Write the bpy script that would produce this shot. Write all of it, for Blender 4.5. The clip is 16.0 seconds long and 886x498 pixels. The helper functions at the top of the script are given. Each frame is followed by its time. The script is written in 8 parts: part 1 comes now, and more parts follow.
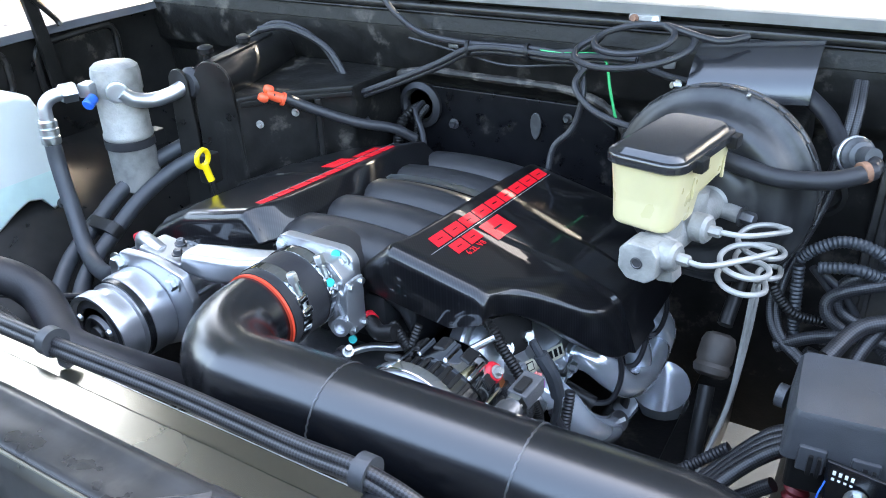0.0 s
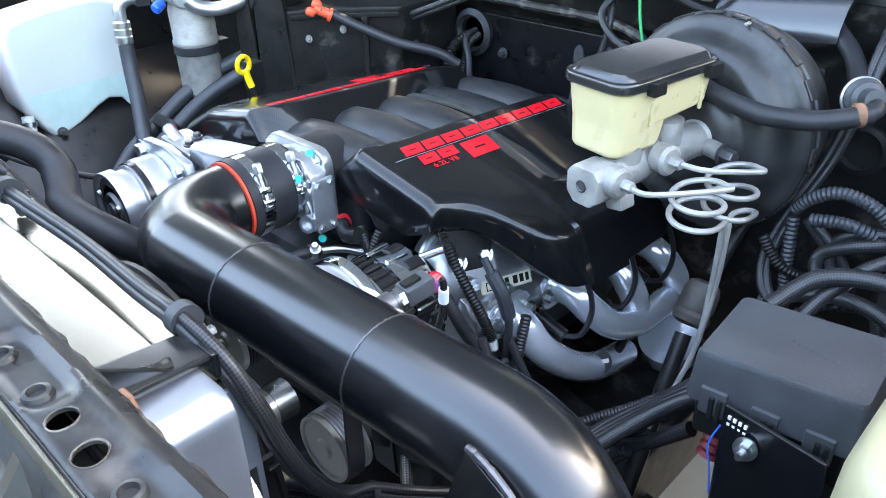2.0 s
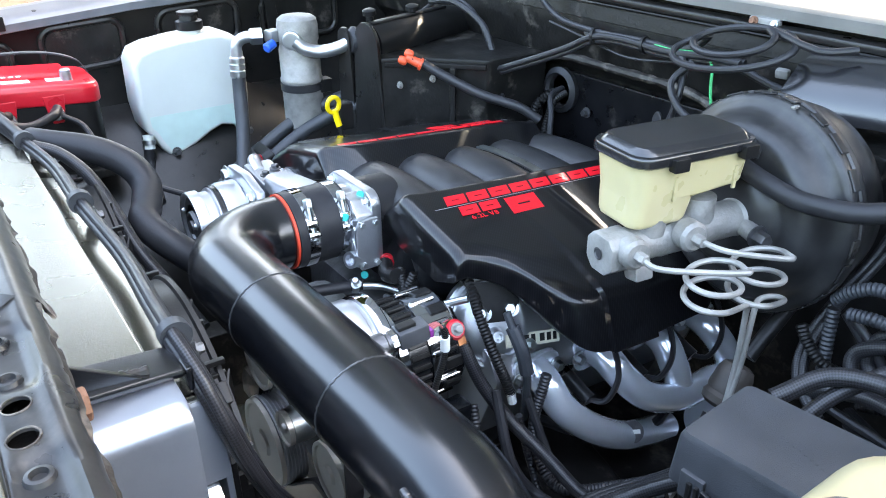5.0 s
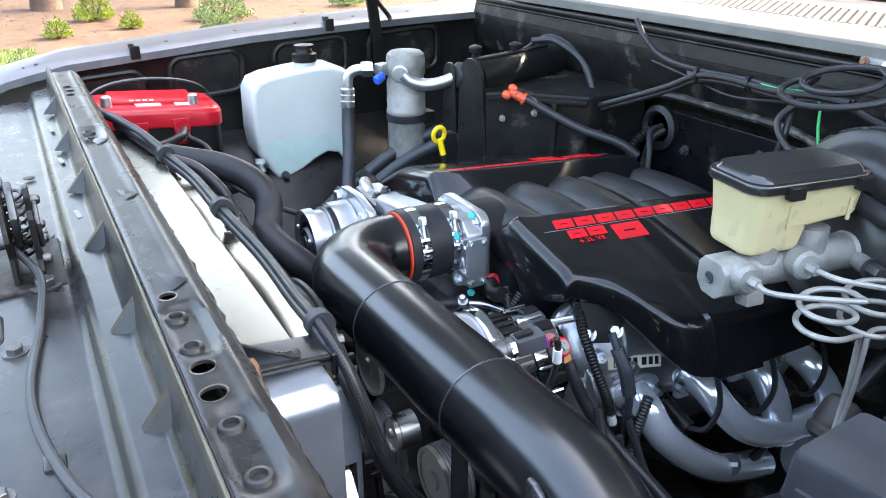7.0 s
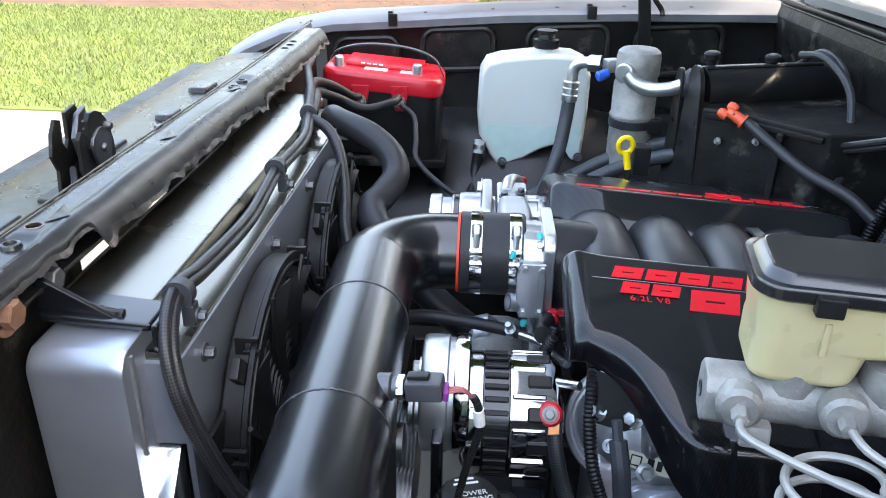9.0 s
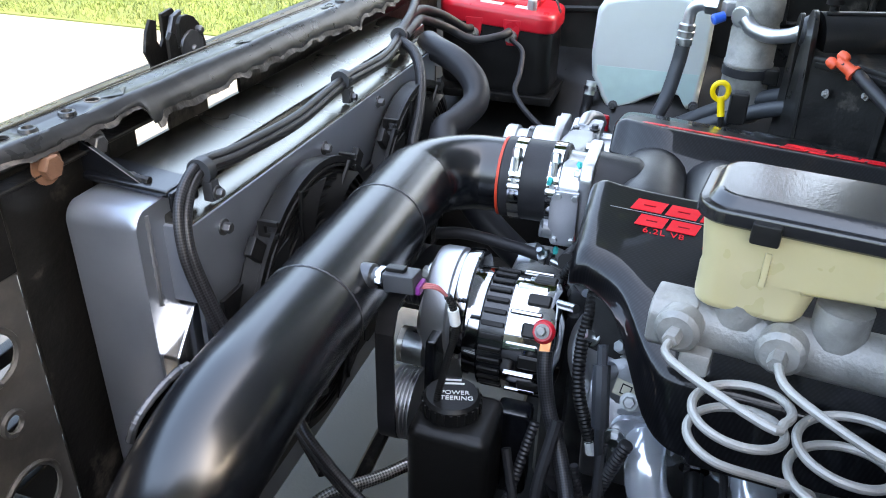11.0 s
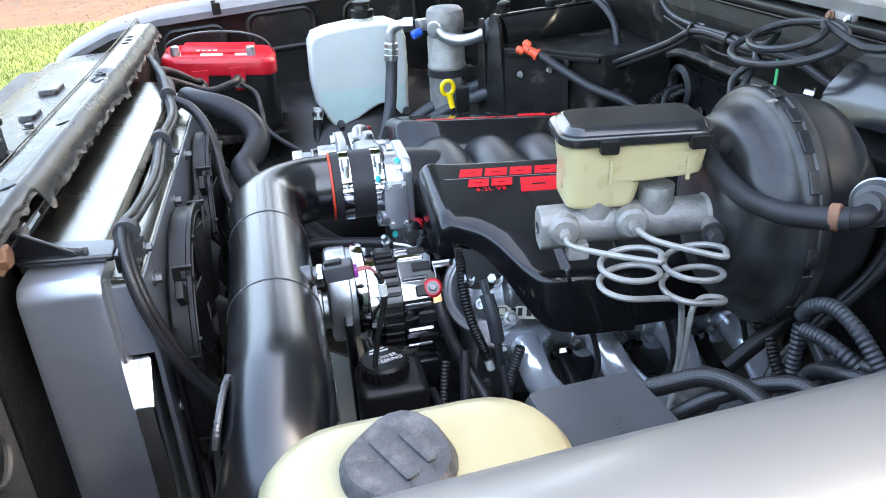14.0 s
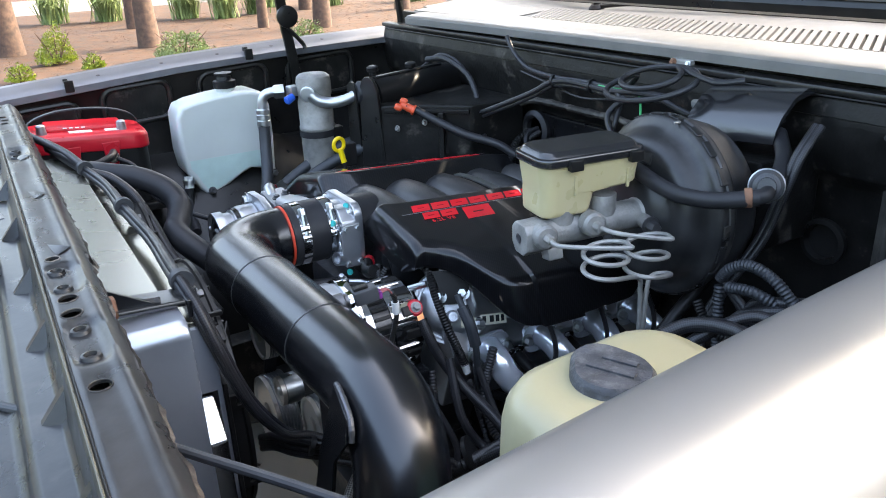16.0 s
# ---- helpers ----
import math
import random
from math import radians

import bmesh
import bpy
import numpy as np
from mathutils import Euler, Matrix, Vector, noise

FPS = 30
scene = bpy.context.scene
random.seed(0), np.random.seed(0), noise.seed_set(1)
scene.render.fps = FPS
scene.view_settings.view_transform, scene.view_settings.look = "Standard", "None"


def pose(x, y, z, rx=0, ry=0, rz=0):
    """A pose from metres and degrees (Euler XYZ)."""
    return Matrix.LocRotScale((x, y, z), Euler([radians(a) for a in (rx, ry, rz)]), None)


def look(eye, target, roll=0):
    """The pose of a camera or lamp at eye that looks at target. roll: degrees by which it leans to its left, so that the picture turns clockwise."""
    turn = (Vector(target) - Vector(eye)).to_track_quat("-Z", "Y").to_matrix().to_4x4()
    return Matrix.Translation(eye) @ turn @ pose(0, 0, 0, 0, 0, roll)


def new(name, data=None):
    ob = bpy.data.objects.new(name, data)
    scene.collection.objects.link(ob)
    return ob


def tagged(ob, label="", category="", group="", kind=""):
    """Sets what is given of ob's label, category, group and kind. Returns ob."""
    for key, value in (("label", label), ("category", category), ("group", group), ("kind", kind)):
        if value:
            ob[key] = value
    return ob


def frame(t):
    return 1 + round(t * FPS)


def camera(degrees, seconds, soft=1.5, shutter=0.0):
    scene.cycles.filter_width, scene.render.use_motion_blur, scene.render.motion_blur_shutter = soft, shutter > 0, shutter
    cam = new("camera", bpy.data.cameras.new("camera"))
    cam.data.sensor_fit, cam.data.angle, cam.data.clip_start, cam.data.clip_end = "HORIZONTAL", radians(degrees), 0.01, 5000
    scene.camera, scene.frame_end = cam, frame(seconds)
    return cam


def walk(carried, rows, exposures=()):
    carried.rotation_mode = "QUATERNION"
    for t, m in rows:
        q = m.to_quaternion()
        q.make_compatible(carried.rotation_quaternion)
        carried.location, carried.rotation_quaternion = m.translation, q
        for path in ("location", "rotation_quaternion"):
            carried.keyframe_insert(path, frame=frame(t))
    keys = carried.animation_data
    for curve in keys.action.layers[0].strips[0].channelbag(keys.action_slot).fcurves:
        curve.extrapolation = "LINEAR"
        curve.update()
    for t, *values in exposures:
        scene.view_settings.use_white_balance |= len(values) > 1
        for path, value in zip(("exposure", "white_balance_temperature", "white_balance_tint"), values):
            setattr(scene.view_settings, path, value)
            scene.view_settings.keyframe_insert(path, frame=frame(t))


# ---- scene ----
cam = camera(60.0, 16.0, soft=1.0)
METRES, EYE, TILT, LEAN, TURN = 2.0, 1.3709, -27.575, 1.540, 30.865
ROWS = [
    (0.0, 0.0, 0.0, 0.0, 0.0, 0.0, -0.0),
    (0.5, 0.05, 0.0123, -0.0073, 4.28, -1.99, -2.18),
    (1.0, 0.0661, 0.007, -0.0208, 6.62, -3.13, -3.22),
    (1.5, 0.0723, 0.0035, -0.027, 8.49, -3.52, -4.33),
    (2.0, 0.1209, 0.0042, -0.0219, 11.53, -3.88, -6.03),
    (2.5, 0.1664, 0.0009, -0.0229, 14.81, -4.12, -8.06),
    (3.0, 0.179, 0.0035, -0.0177, 17.45, -4.23, -9.82),
    (5.5, 0.1855, 0.0042, -0.0053, 22.1, -1.63, -12.2),
    (6.0, 0.1831, -0.0054, -0.0096, 22.87, -0.82, -12.53),
    (6.5, 0.1733, -0.0237, -0.0208, 24.42, -0.38, -13.28),
    (7.0, 0.1723, -0.0258, -0.0278, 26.89, -0.44, -14.62),
    (7.5, 0.2429, 0.0024, -0.0107, 33.26, -1.94, -17.26),
    (8.0, 0.2773, 0.0499, 0.0117, 40.52, -4.4, -20.4),
    (8.5, 0.2754, 0.1129, 0.0372, 49.29, -7.87, -23.45),
    (9.0, 0.2873, 0.1527, 0.0575, 59.03, -12.58, -26.09),
    (9.5, 0.3313, 0.1947, 0.0792, 68.38, -17.9, -28.18),
    (10.0, 0.3422, 0.2251, 0.0813, 77.01, -24.09, -29.37),
    (12.5, 0.3244, 0.1748, 0.0638, 62.08, -17.36, -23.69),
    (13.0, 0.3059, 0.1361, 0.0416, 55.21, -13.54, -21.8),
    (13.5, 0.3293, 0.1088, 0.0278, 49.67, -10.76, -19.9),
    (14.0, 0.3679, 0.0722, 0.0212, 44.07, -7.89, -18.15),
    (14.5, 0.3665, 0.0453, 0.0135, 38.48, -4.78, -16.17),
    (15.0, 0.3284, 0.0006, -0.0094, 32.91, -1.89, -14.11),
    (15.5, 0.2965, -0.0522, -0.0364, 28.46, 0.29, -12.42),
    (16.0, 0.2997, -0.0733, -0.0433, 25.49, 1.85, -11.59),
]
walk(cam, [(t, pose(0.6054, -0.3080, EYE, TILT, LEAN, TURN) @ pose(METRES * x, METRES * y, METRES * z, 90 + pitch, roll, yaw)) for t, x, y, z, yaw, pitch, roll in ROWS], [(0.0, 4.58, 7250, 8), (3.0, 4.62, 7400, 7), (5.5, 4.38, 7500, 8), (8.0, 4.0, 7600, 9), (10.0, 3.93, 7650, 9), (13.5, 4.25, 7550, 9), (16.0, 3.55, 7350, 9)])

# ---- world, sun and exposure ----
world = bpy.data.worlds.new("world")
scene.world = world
world.use_nodes = True
wn = world.node_tree.nodes
sky = wn.new("ShaderNodeTexSky")
sky.sky_type, sky.sun_disc = "NISHITA", False
sky.sun_elevation, sky.sun_rotation = radians(37), 0.0
sky.air_density, sky.dust_density = 1.0, 5.5
wn["Background"].inputs["Strength"].default_value = 0.15
world.node_tree.links.new(sky.outputs["Color"], wn["Background"].inputs["Color"])
sun_data = bpy.data.lights.new("sun", "SUN")
sun_data.energy, sun_data.angle, sun_data.color = 0.46, radians(0.8), (1.0, 0.95, 0.87)
sun = new("sun", sun_data)
sun.matrix_world = look((0, 4.79, 3.61), (0, 0, 0))

# ---- materials ----
def mat(name, col, rough=0.5, metal=0.0, var=0.2, scale=30.0, bump=0.15, fine=260.0, coat=0.0, spec=0.5,
        stain=None, stain_amount=0.0, stain_scale=9.0, stain_edge=(0.48, 0.75), trans=0.0, sss=0.0, weave=None, alpha=1.0, gloss=0.2):
    """A surface with broad and fine variation, an optional stain colour in patches, and an optional weave from the tube's own map."""
    m = bpy.data.materials.new(name)
    m.use_nodes = True
    nt = m.node_tree
    N, L = nt.nodes, nt.links
    b = N["Principled BSDF"]
    co = N.new("ShaderNodeTexCoord")
    n1 = N.new("ShaderNodeTexNoise")
    n1.inputs["Scale"].default_value, n1.inputs["Detail"].default_value = scale, 4.0
    n2 = N.new("ShaderNodeTexNoise")
    n2.inputs["Scale"].default_value, n2.inputs["Detail"].default_value = fine, 3.0
    L.new(co.outputs["Object"], n1.inputs["Vector"])
    L.new(co.outputs["Object"], n2.inputs["Vector"])
    ramp = N.new("ShaderNodeMapRange")
    ramp.inputs["From Min"].default_value, ramp.inputs["From Max"].default_value = 0.3, 0.7
    ramp.inputs["To Min"].default_value, ramp.inputs["To Max"].default_value = 1 - var, 1 + var
    L.new(n1.outputs["Fac"], ramp.inputs["Value"])
    mul = N.new("ShaderNodeVectorMath")
    mul.operation = "SCALE"
    mul.inputs[0].default_value = col[:3]
    L.new(ramp.outputs["Result"], mul.inputs["Scale"])
    colour = mul.outputs["Vector"]
    if stain is not None:
        n3 = N.new("ShaderNodeTexNoise")
        n3.inputs["Scale"].default_value, n3.inputs["Detail"].default_value, n3.inputs["Roughness"].default_value = stain_scale, 8.0, 0.65
        L.new(co.outputs["Object"], n3.inputs["Vector"])
        sr = N.new("ShaderNodeMapRange")
        sr.inputs["From Min"].default_value, sr.inputs["From Max"].default_value = stain_edge
        sr.inputs["To Max"].default_value = stain_amount
        L.new(n3.outputs["Fac"], sr.inputs["Value"])
        mx = N.new("ShaderNodeMix")
        mx.data_type = "RGBA"
        mx.inputs[7].default_value = (*stain[:3], 1)
        L.new(sr.outputs["Result"], mx.inputs[0])
        L.new(colour, mx.inputs[6])
        colour = mx.outputs[2]
    rr = N.new("ShaderNodeMapRange")
    rr.inputs["From Min"].default_value, rr.inputs["From Max"].default_value = 0.25, 0.75
    rr.inputs["To Min"].default_value, rr.inputs["To Max"].default_value = max(0.02, rough * (1 - gloss)), min(1.0, rough * (1 + gloss))
    L.new(n1.outputs["Fac"], rr.inputs["Value"])
    L.new(rr.outputs["Result"], b.inputs["Roughness"])
    height = n2.outputs["Fac"]
    if weave:
        pitch, dark = weave
        mp = N.new("ShaderNodeMapping")
        mp.inputs["Rotation"].default_value = (0, 0, radians(45))
        mp.inputs["Scale"].default_value = (1 / pitch, 1 / pitch, 1)
        L.new(co.outputs["UV"], mp.inputs["Vector"])
        ck = N.new("ShaderNodeTexChecker")
        ck.inputs["Scale"].default_value = 1.0
        ck.inputs["Color1"].default_value, ck.inputs["Color2"].default_value = (1, 1, 1, 1), (dark, dark, dark, 1)
        L.new(mp.outputs["Vector"], ck.inputs["Vector"])
        mm = N.new("ShaderNodeMix")
        mm.data_type, mm.blend_type = "RGBA", "MULTIPLY"
        mm.inputs[0].default_value = 1.0
        L.new(colour, mm.inputs[6])
        L.new(ck.outputs["Color"], mm.inputs[7])
        colour = mm.outputs[2]
        height = ck.outputs["Fac"]
    L.new(colour, b.inputs["Base Color"])
    bp = N.new("ShaderNodeBump")
    bp.inputs["Strength"].default_value, bp.inputs["Distance"].default_value = bump, 0.002
    L.new(height, bp.inputs["Height"])
    L.new(bp.outputs["Normal"], b.inputs["Normal"])
    b.inputs["Metallic"].default_value = metal
    b.inputs["Specular IOR Level"].default_value = spec
    b.inputs["Coat Weight"].default_value = coat
    b.inputs["Coat Roughness"].default_value = 0.04
    b.inputs["Transmission Weight"].default_value = trans
    b.inputs["Subsurface Weight"].default_value = sss
    b.inputs["Subsurface Radius"].default_value = (0.02, 0.02, 0.015)
    b.inputs["Alpha"].default_value = alpha
    return m


def carbon_material():
    """Twill weave under clear lacquer."""
    m = bpy.data.materials.new("carbon_twill")
    m.use_nodes = True
    N, L = m.node_tree.nodes, m.node_tree.links
    b = N["Principled BSDF"]
    co = N.new("ShaderNodeTexCoord")
    mp = N.new("ShaderNodeMapping")
    mp.inputs["Rotation"].default_value = (0, 0, radians(45))
    L.new(co.outputs["Object"], mp.inputs["Vector"])
    w = N.new("ShaderNodeTexWave")
    w.wave_type, w.bands_direction, w.wave_profile = "BANDS", "Y", "SIN"
    w.inputs["Scale"].default_value, w.inputs["Distortion"].default_value = 105.0, 0.12
    L.new(mp.outputs["Vector"], w.inputs["Vector"])
    w2 = N.new("ShaderNodeTexWave")
    w2.wave_type, w2.bands_direction = "BANDS", "X"
    w2.inputs["Scale"].default_value = 52.0
    L.new(mp.outputs["Vector"], w2.inputs["Vector"])
    mx = N.new("ShaderNodeMath")
    mx.operation = "MULTIPLY"
    L.new(w.outputs["Fac"], mx.inputs[0])
    mr = N.new("ShaderNodeMapRange")
    mr.inputs["To Min"].default_value, mr.inputs["To Max"].default_value = 0.35, 1.0
    L.new(w2.outputs["Fac"], mr.inputs["Value"])
    L.new(mr.outputs["Result"], mx.inputs[1])
    ramp = N.new("ShaderNodeMix")
    ramp.data_type = "RGBA"
    ramp.inputs[6].default_value, ramp.inputs[7].default_value = (0.002, 0.002, 0.0024, 1), (0.008, 0.008, 0.0096, 1)
    L.new(mx.outputs["Value"], ramp.inputs[0])
    L.new(ramp.outputs[2], b.inputs["Base Color"])
    b.inputs["Roughness"].default_value = 0.35
    b.inputs["Specular IOR Level"].default_value = 0.12
    b.inputs["Coat Weight"].default_value, b.inputs["Coat Roughness"].default_value = 0.7, 0.03
    return m


BLACK_SATIN = mat("satin_black_powder_coat", (0.0036, 0.0042, 0.0056), 0.25, var=0.03, scale=4, bump=0.0, fine=900, spec=0.85, gloss=0.03)
BLACK_PAINT = mat("old_black_paint", (0.0115, 0.011, 0.0105), 0.32, var=0.3, bump=0.12, fine=90, spec=0.35, stain=(0.06, 0.055, 0.05), stain_amount=0.25, stain_scale=6)
BLACK_DUSTY = mat("dusty_black_paint", (0.0095, 0.009, 0.0085), 0.42, var=0.4, bump=0.35, fine=120, spec=0.22, stain=(0.12, 0.105, 0.09), stain_amount=0.55, stain_scale=15, stain_edge=(0.56, 0.68))
SUPPORT = mat("core_support_paint", (0.021, 0.0212, 0.022), 0.3, var=0.45, bump=0.16, fine=45, spec=0.33, stain=(0.07, 0.064, 0.057), stain_amount=0.5, stain_scale=16, stain_edge=(0.55, 0.68))
PLASTIC = mat("black_plastic", (0.011, 0.0107, 0.0107), 0.36, var=0.2, bump=0.12, fine=500, spec=0.28)
LID = mat("glossy_black_plastic", (0.014, 0.014, 0.0155), 0.17, var=0.15, bump=0.05, fine=400, spec=0.85, gloss=0.1)
PLASTIC_GREY = mat("dark_grey_plastic", (0.046, 0.048, 0.053), 0.42, var=0.14, bump=0.25, fine=900, stain=(0.08, 0.08, 0.08), stain_amount=0.3, stain_scale=25)
INTAKE = mat("intake_plastic", (0.018, 0.018, 0.0195), 0.38, var=0.15, bump=0.1, fine=700, spec=0.4)
RUBBER = mat("rubber_hose", (0.02, 0.02, 0.0225), 0.45, var=0.2, bump=0.1, fine=300, spec=0.3, stain=(0.04, 0.04, 0.04), stain_amount=0.25)
RUBBER_BLUE = mat("worn_rubber", (0.03, 0.033, 0.038), 0.5, var=0.2, bump=0.1, fine=250)
BRAID = mat("braided_sleeve", (0.03, 0.03, 0.034), 0.4, var=0.2, bump=1.0, spec=0.5, weave=(0.0021, 0.12))
STEEL_BRAID = mat("steel_braid", (0.5, 0.49, 0.47), 0.35, metal=0.9, var=0.15, bump=0.8, weave=(0.0026, 0.3))
WIRE = mat("wire_sleeve", (0.022, 0.022, 0.0245), 0.4, var=0.15, bump=0.1, spec=0.4)
CARBON = carbon_material()
RED_PRINT = mat("red_print", (0.72, 0.008, 0.018), 0.4, var=0.06, coat=0.25, spec=0.3)
SILVER_PRINT = mat("pale_line_print", (0.3, 0.3, 0.31), 0.3, var=0.06, coat=1.0)
ALU = mat("bare_aluminium", (0.78, 0.78, 0.78), 0.2, metal=1.0, var=0.04, scale=5, bump=0.02, fine=120, stain=(0.62, 0.62, 0.62), stain_amount=0.3, stain_scale=18)
ALU_DULL = mat("dull_aluminium", (0.35, 0.385, 0.44), 0.36, metal=0.76, var=0.1, scale=14, bump=0.06, fine=150, stain=(0.32, 0.34, 0.37), stain_amount=0.5, stain_scale=14)
CAST = mat("cast_aluminium", (0.52, 0.53, 0.55), 0.34, metal=0.9, var=0.1, scale=14, bump=0.14, fine=420, gloss=0.1)
CAST_DULL = mat("dull_cast_metal", (0.30, 0.293, 0.278), 0.55, metal=0.4, var=0.28, scale=45, bump=0.5, fine=260, stain=(0.16, 0.13, 0.10), stain_amount=0.45, stain_scale=22)
TURNED = mat("turned_bright_steel", (0.66, 0.62, 0.55), 0.3, metal=0.7, var=0.06, scale=20, bump=0.03, fine=300, gloss=0.1)
CHROME = mat("chrome", (0.5, 0.505, 0.52), 0.07, metal=1.0, var=0.02, bump=0.0)
HEADER = mat("silver_ceramic_coating", (0.86, 0.9, 0.96), 0.17, metal=0.66, var=0.03, scale=8, bump=0.0, gloss=0.06)
STEEL_LINE = mat("steel_line", (0.33, 0.32, 0.30), 0.52, metal=0.45, var=0.2, bump=0.25)
ZINC = mat("zinc_plated_steel", (0.5, 0.52, 0.52), 0.32, metal=1.0, var=0.1, bump=0.1)
GUNMETAL = mat("dark_metal", (0.12, 0.12, 0.125), 0.4, metal=0.8, var=0.3, bump=0.3, fine=200)
RUST = mat("rusty_steel", (0.2, 0.1, 0.06), 0.75, metal=0.2, var=0.4, bump=0.5, fine=180)
BOOT = mat("dusty_brown_rubber", (0.05, 0.042, 0.036), 0.6, var=0.35, bump=0.3, fine=150)
VALVE_GREY = mat("grey_nylon", (0.05, 0.052, 0.056), 0.5, var=0.25, bump=0.15)
LIP = mat("dusty_worn_lip", (0.022, 0.019, 0.017), 0.5, var=0.5, scale=40, bump=0.8, fine=90, spec=0.4, stain=(0.2, 0.175, 0.15), stain_amount=0.8, stain_scale=18, stain_edge=(0.5, 0.64))
TANK_FLUID = mat("plastic_over_green_fluid", (0.3, 0.42, 0.31), 0.3, var=0.06, bump=0.06, sss=0.2)
# Dusty black paint; its base is lifted to replace light the fender blocks.
APRON = mat("dusty_panel_lifted", (0.028, 0.027, 0.026), 0.4, var=0.4, bump=0.3, fine=90, spec=0.5, stain=(0.13, 0.118, 0.10), stain_amount=0.5, stain_scale=10, stain_edge=(0.5, 0.7))
# Dusty support paint, base raised in colour to stand in for missing light.
SUPPORT_LIT = mat("support_paint_lit", (0.062, 0.061, 0.06), 0.5, var=0.35, scale=14, bump=0.25, fine=110, spec=0.4, stain=(0.14, 0.128, 0.11), stain_amount=0.5, stain_scale=11, stain_edge=(0.5, 0.7))
HOOD_UNDER = mat("aged_grey_paint", (0.12, 0.12, 0.117), 0.45, var=0.1, scale=6, bump=0.1, stain=(0.1, 0.095, 0.085), stain_amount=0.4, stain_scale=5)
ALU_MILL = mat("mill_finish_aluminium", (0.29, 0.278, 0.242), 0.27, metal=1.0, var=0.05, scale=6, bump=0.0, fine=60, gloss=0.1, stain=(0.24, 0.228, 0.195), stain_amount=0.5, stain_scale=5, stain_edge=(0.35, 0.8))
CREAM = mat("yellowed_plastic", (0.5, 0.43, 0.25), 0.3, var=0.06, scale=14, bump=0.06, sss=0.2, stain=(0.42, 0.32, 0.13), stain_amount=0.4, stain_scale=7)
TANK_PLASTIC = mat("aged_translucent_plastic", (0.32, 0.29, 0.18), 0.34, var=0.05, scale=12, bump=0.05, sss=0.2, stain=(0.46, 0.41, 0.26), stain_amount=0.35, stain_scale=6)
WHITE_PLASTIC = mat("translucent_white_plastic", (0.58, 0.61, 0.585), 0.35, var=0.05, scale=8, bump=0.05, sss=0.3, stain=(0.5, 0.55, 0.5), stain_amount=0.4, stain_scale=5)
FLUID = mat("tinted_coolant_behind_plastic", (0.5, 0.64, 0.6), 0.35, var=0.05, bump=0.05, sss=0.3)
RED_PLASTIC = mat("red_plastic", (0.55, 0.012, 0.025), 0.32, var=0.08, bump=0.06)
ORANGE = mat("orange_plastic", (0.75, 0.1, 0.04), 0.4, var=0.1)
YELLOW = mat("yellow_plastic", (0.85, 0.6, 0.01), 0.35, var=0.06)
BLUE = mat("blue_plastic", (0.01, 0.1, 0.55), 0.35, var=0.06)
GREEN = mat("green_wire", (0.02, 0.4, 0.12), 0.4, var=0.06)
TEAL = mat("teal_paint_mark", (0.02, 0.45, 0.42), 0.4, var=0.1)
PURPLE = mat("purple_plastic", (0.2, 0.03, 0.2), 0.4, var=0.1)
COPPER = mat("copper_lug", (0.7, 0.3, 0.14), 0.3, metal=1.0, var=0.1)
LABEL_WHITE = mat("white_label", (0.75, 0.75, 0.72), 0.45, var=0.05)
LABEL_CREAM = mat("cream_label", (0.72, 0.68, 0.52), 0.45, var=0.06)
CAP_GREY = mat("weathered_grey_cap", (0.045, 0.048, 0.055), 0.6, var=0.4, scale=60, bump=0.9, fine=190, stain=(0.12, 0.125, 0.13), stain_amount=0.6, stain_scale=70, stain_edge=(0.5, 0.65))
SILVER_PAINT = mat("silver_body_paint", (0.215, 0.222, 0.23), 0.38, metal=0.6, var=0.03, scale=6, bump=0.015, fine=1500, coat=0.15)
FLANGE_PAINT = mat("grey_flange_paint", (0.12, 0.125, 0.14), 0.4, metal=0.3, var=0.1, bump=0.05, coat=0.3)
COWL_PAINT = mat("cowl_paint", (0.2, 0.196, 0.184), 0.42, metal=0.2, var=0.08, bump=0.04, coat=0.2)
GLASS_DARK = mat("windscreen_glass", (0.05, 0.07, 0.07), 0.04, var=0.02, bump=0.0, spec=0.8, coat=1.0)
STRIPE_RED = mat("red_stripe", (0.6, 0.02, 0.03), 0.25, var=0.03, coat=1.0)
CONCRETE = mat("concrete", (0.115, 0.113, 0.107), 0.85, var=0.12, scale=2.5, bump=0.3, fine=120, stain=(0.12, 0.115, 0.105), stain_amount=0.4, stain_scale=1.2)
LAWN = mat("lawn_soil", (0.04, 0.066, 0.006), 0.9, var=0.25, scale=3, bump=0.4, fine=60, stain=(0.08, 0.095, 0.014), stain_amount=0.5, stain_scale=0.7)
GRASS = mat("grass_blade", (0.037, 0.066, 0.0055), 0.65, var=0.25, scale=1.2, stain=(0.06, 0.08, 0.01), stain_amount=0.6, stain_scale=0.7)
STRAW = mat("pine_straw", (0.046, 0.021, 0.009), 0.95, var=0.6, scale=5, bump=1.0, fine=45, stain=(0.078, 0.04, 0.02), stain_amount=0.7, stain_scale=1.6)
BARK = mat("pine_bark", (0.085, 0.052, 0.038), 0.95, var=0.5, scale=14, bump=1.0, fine=40, stain=(0.05, 0.035, 0.03), stain_amount=0.8, stain_scale=22)
LEAF = mat("shrub_leaf", (0.2, 0.25, 0.03), 0.6, var=0.4, scale=6)
LEAF_PALE = mat("pale_shrub_leaf", (0.17, 0.23, 0.085), 0.6, var=0.4, scale=6)
NEEDLE = mat("pine_needle", (0.05, 0.1, 0.03), 0.7, var=0.4, scale=4)
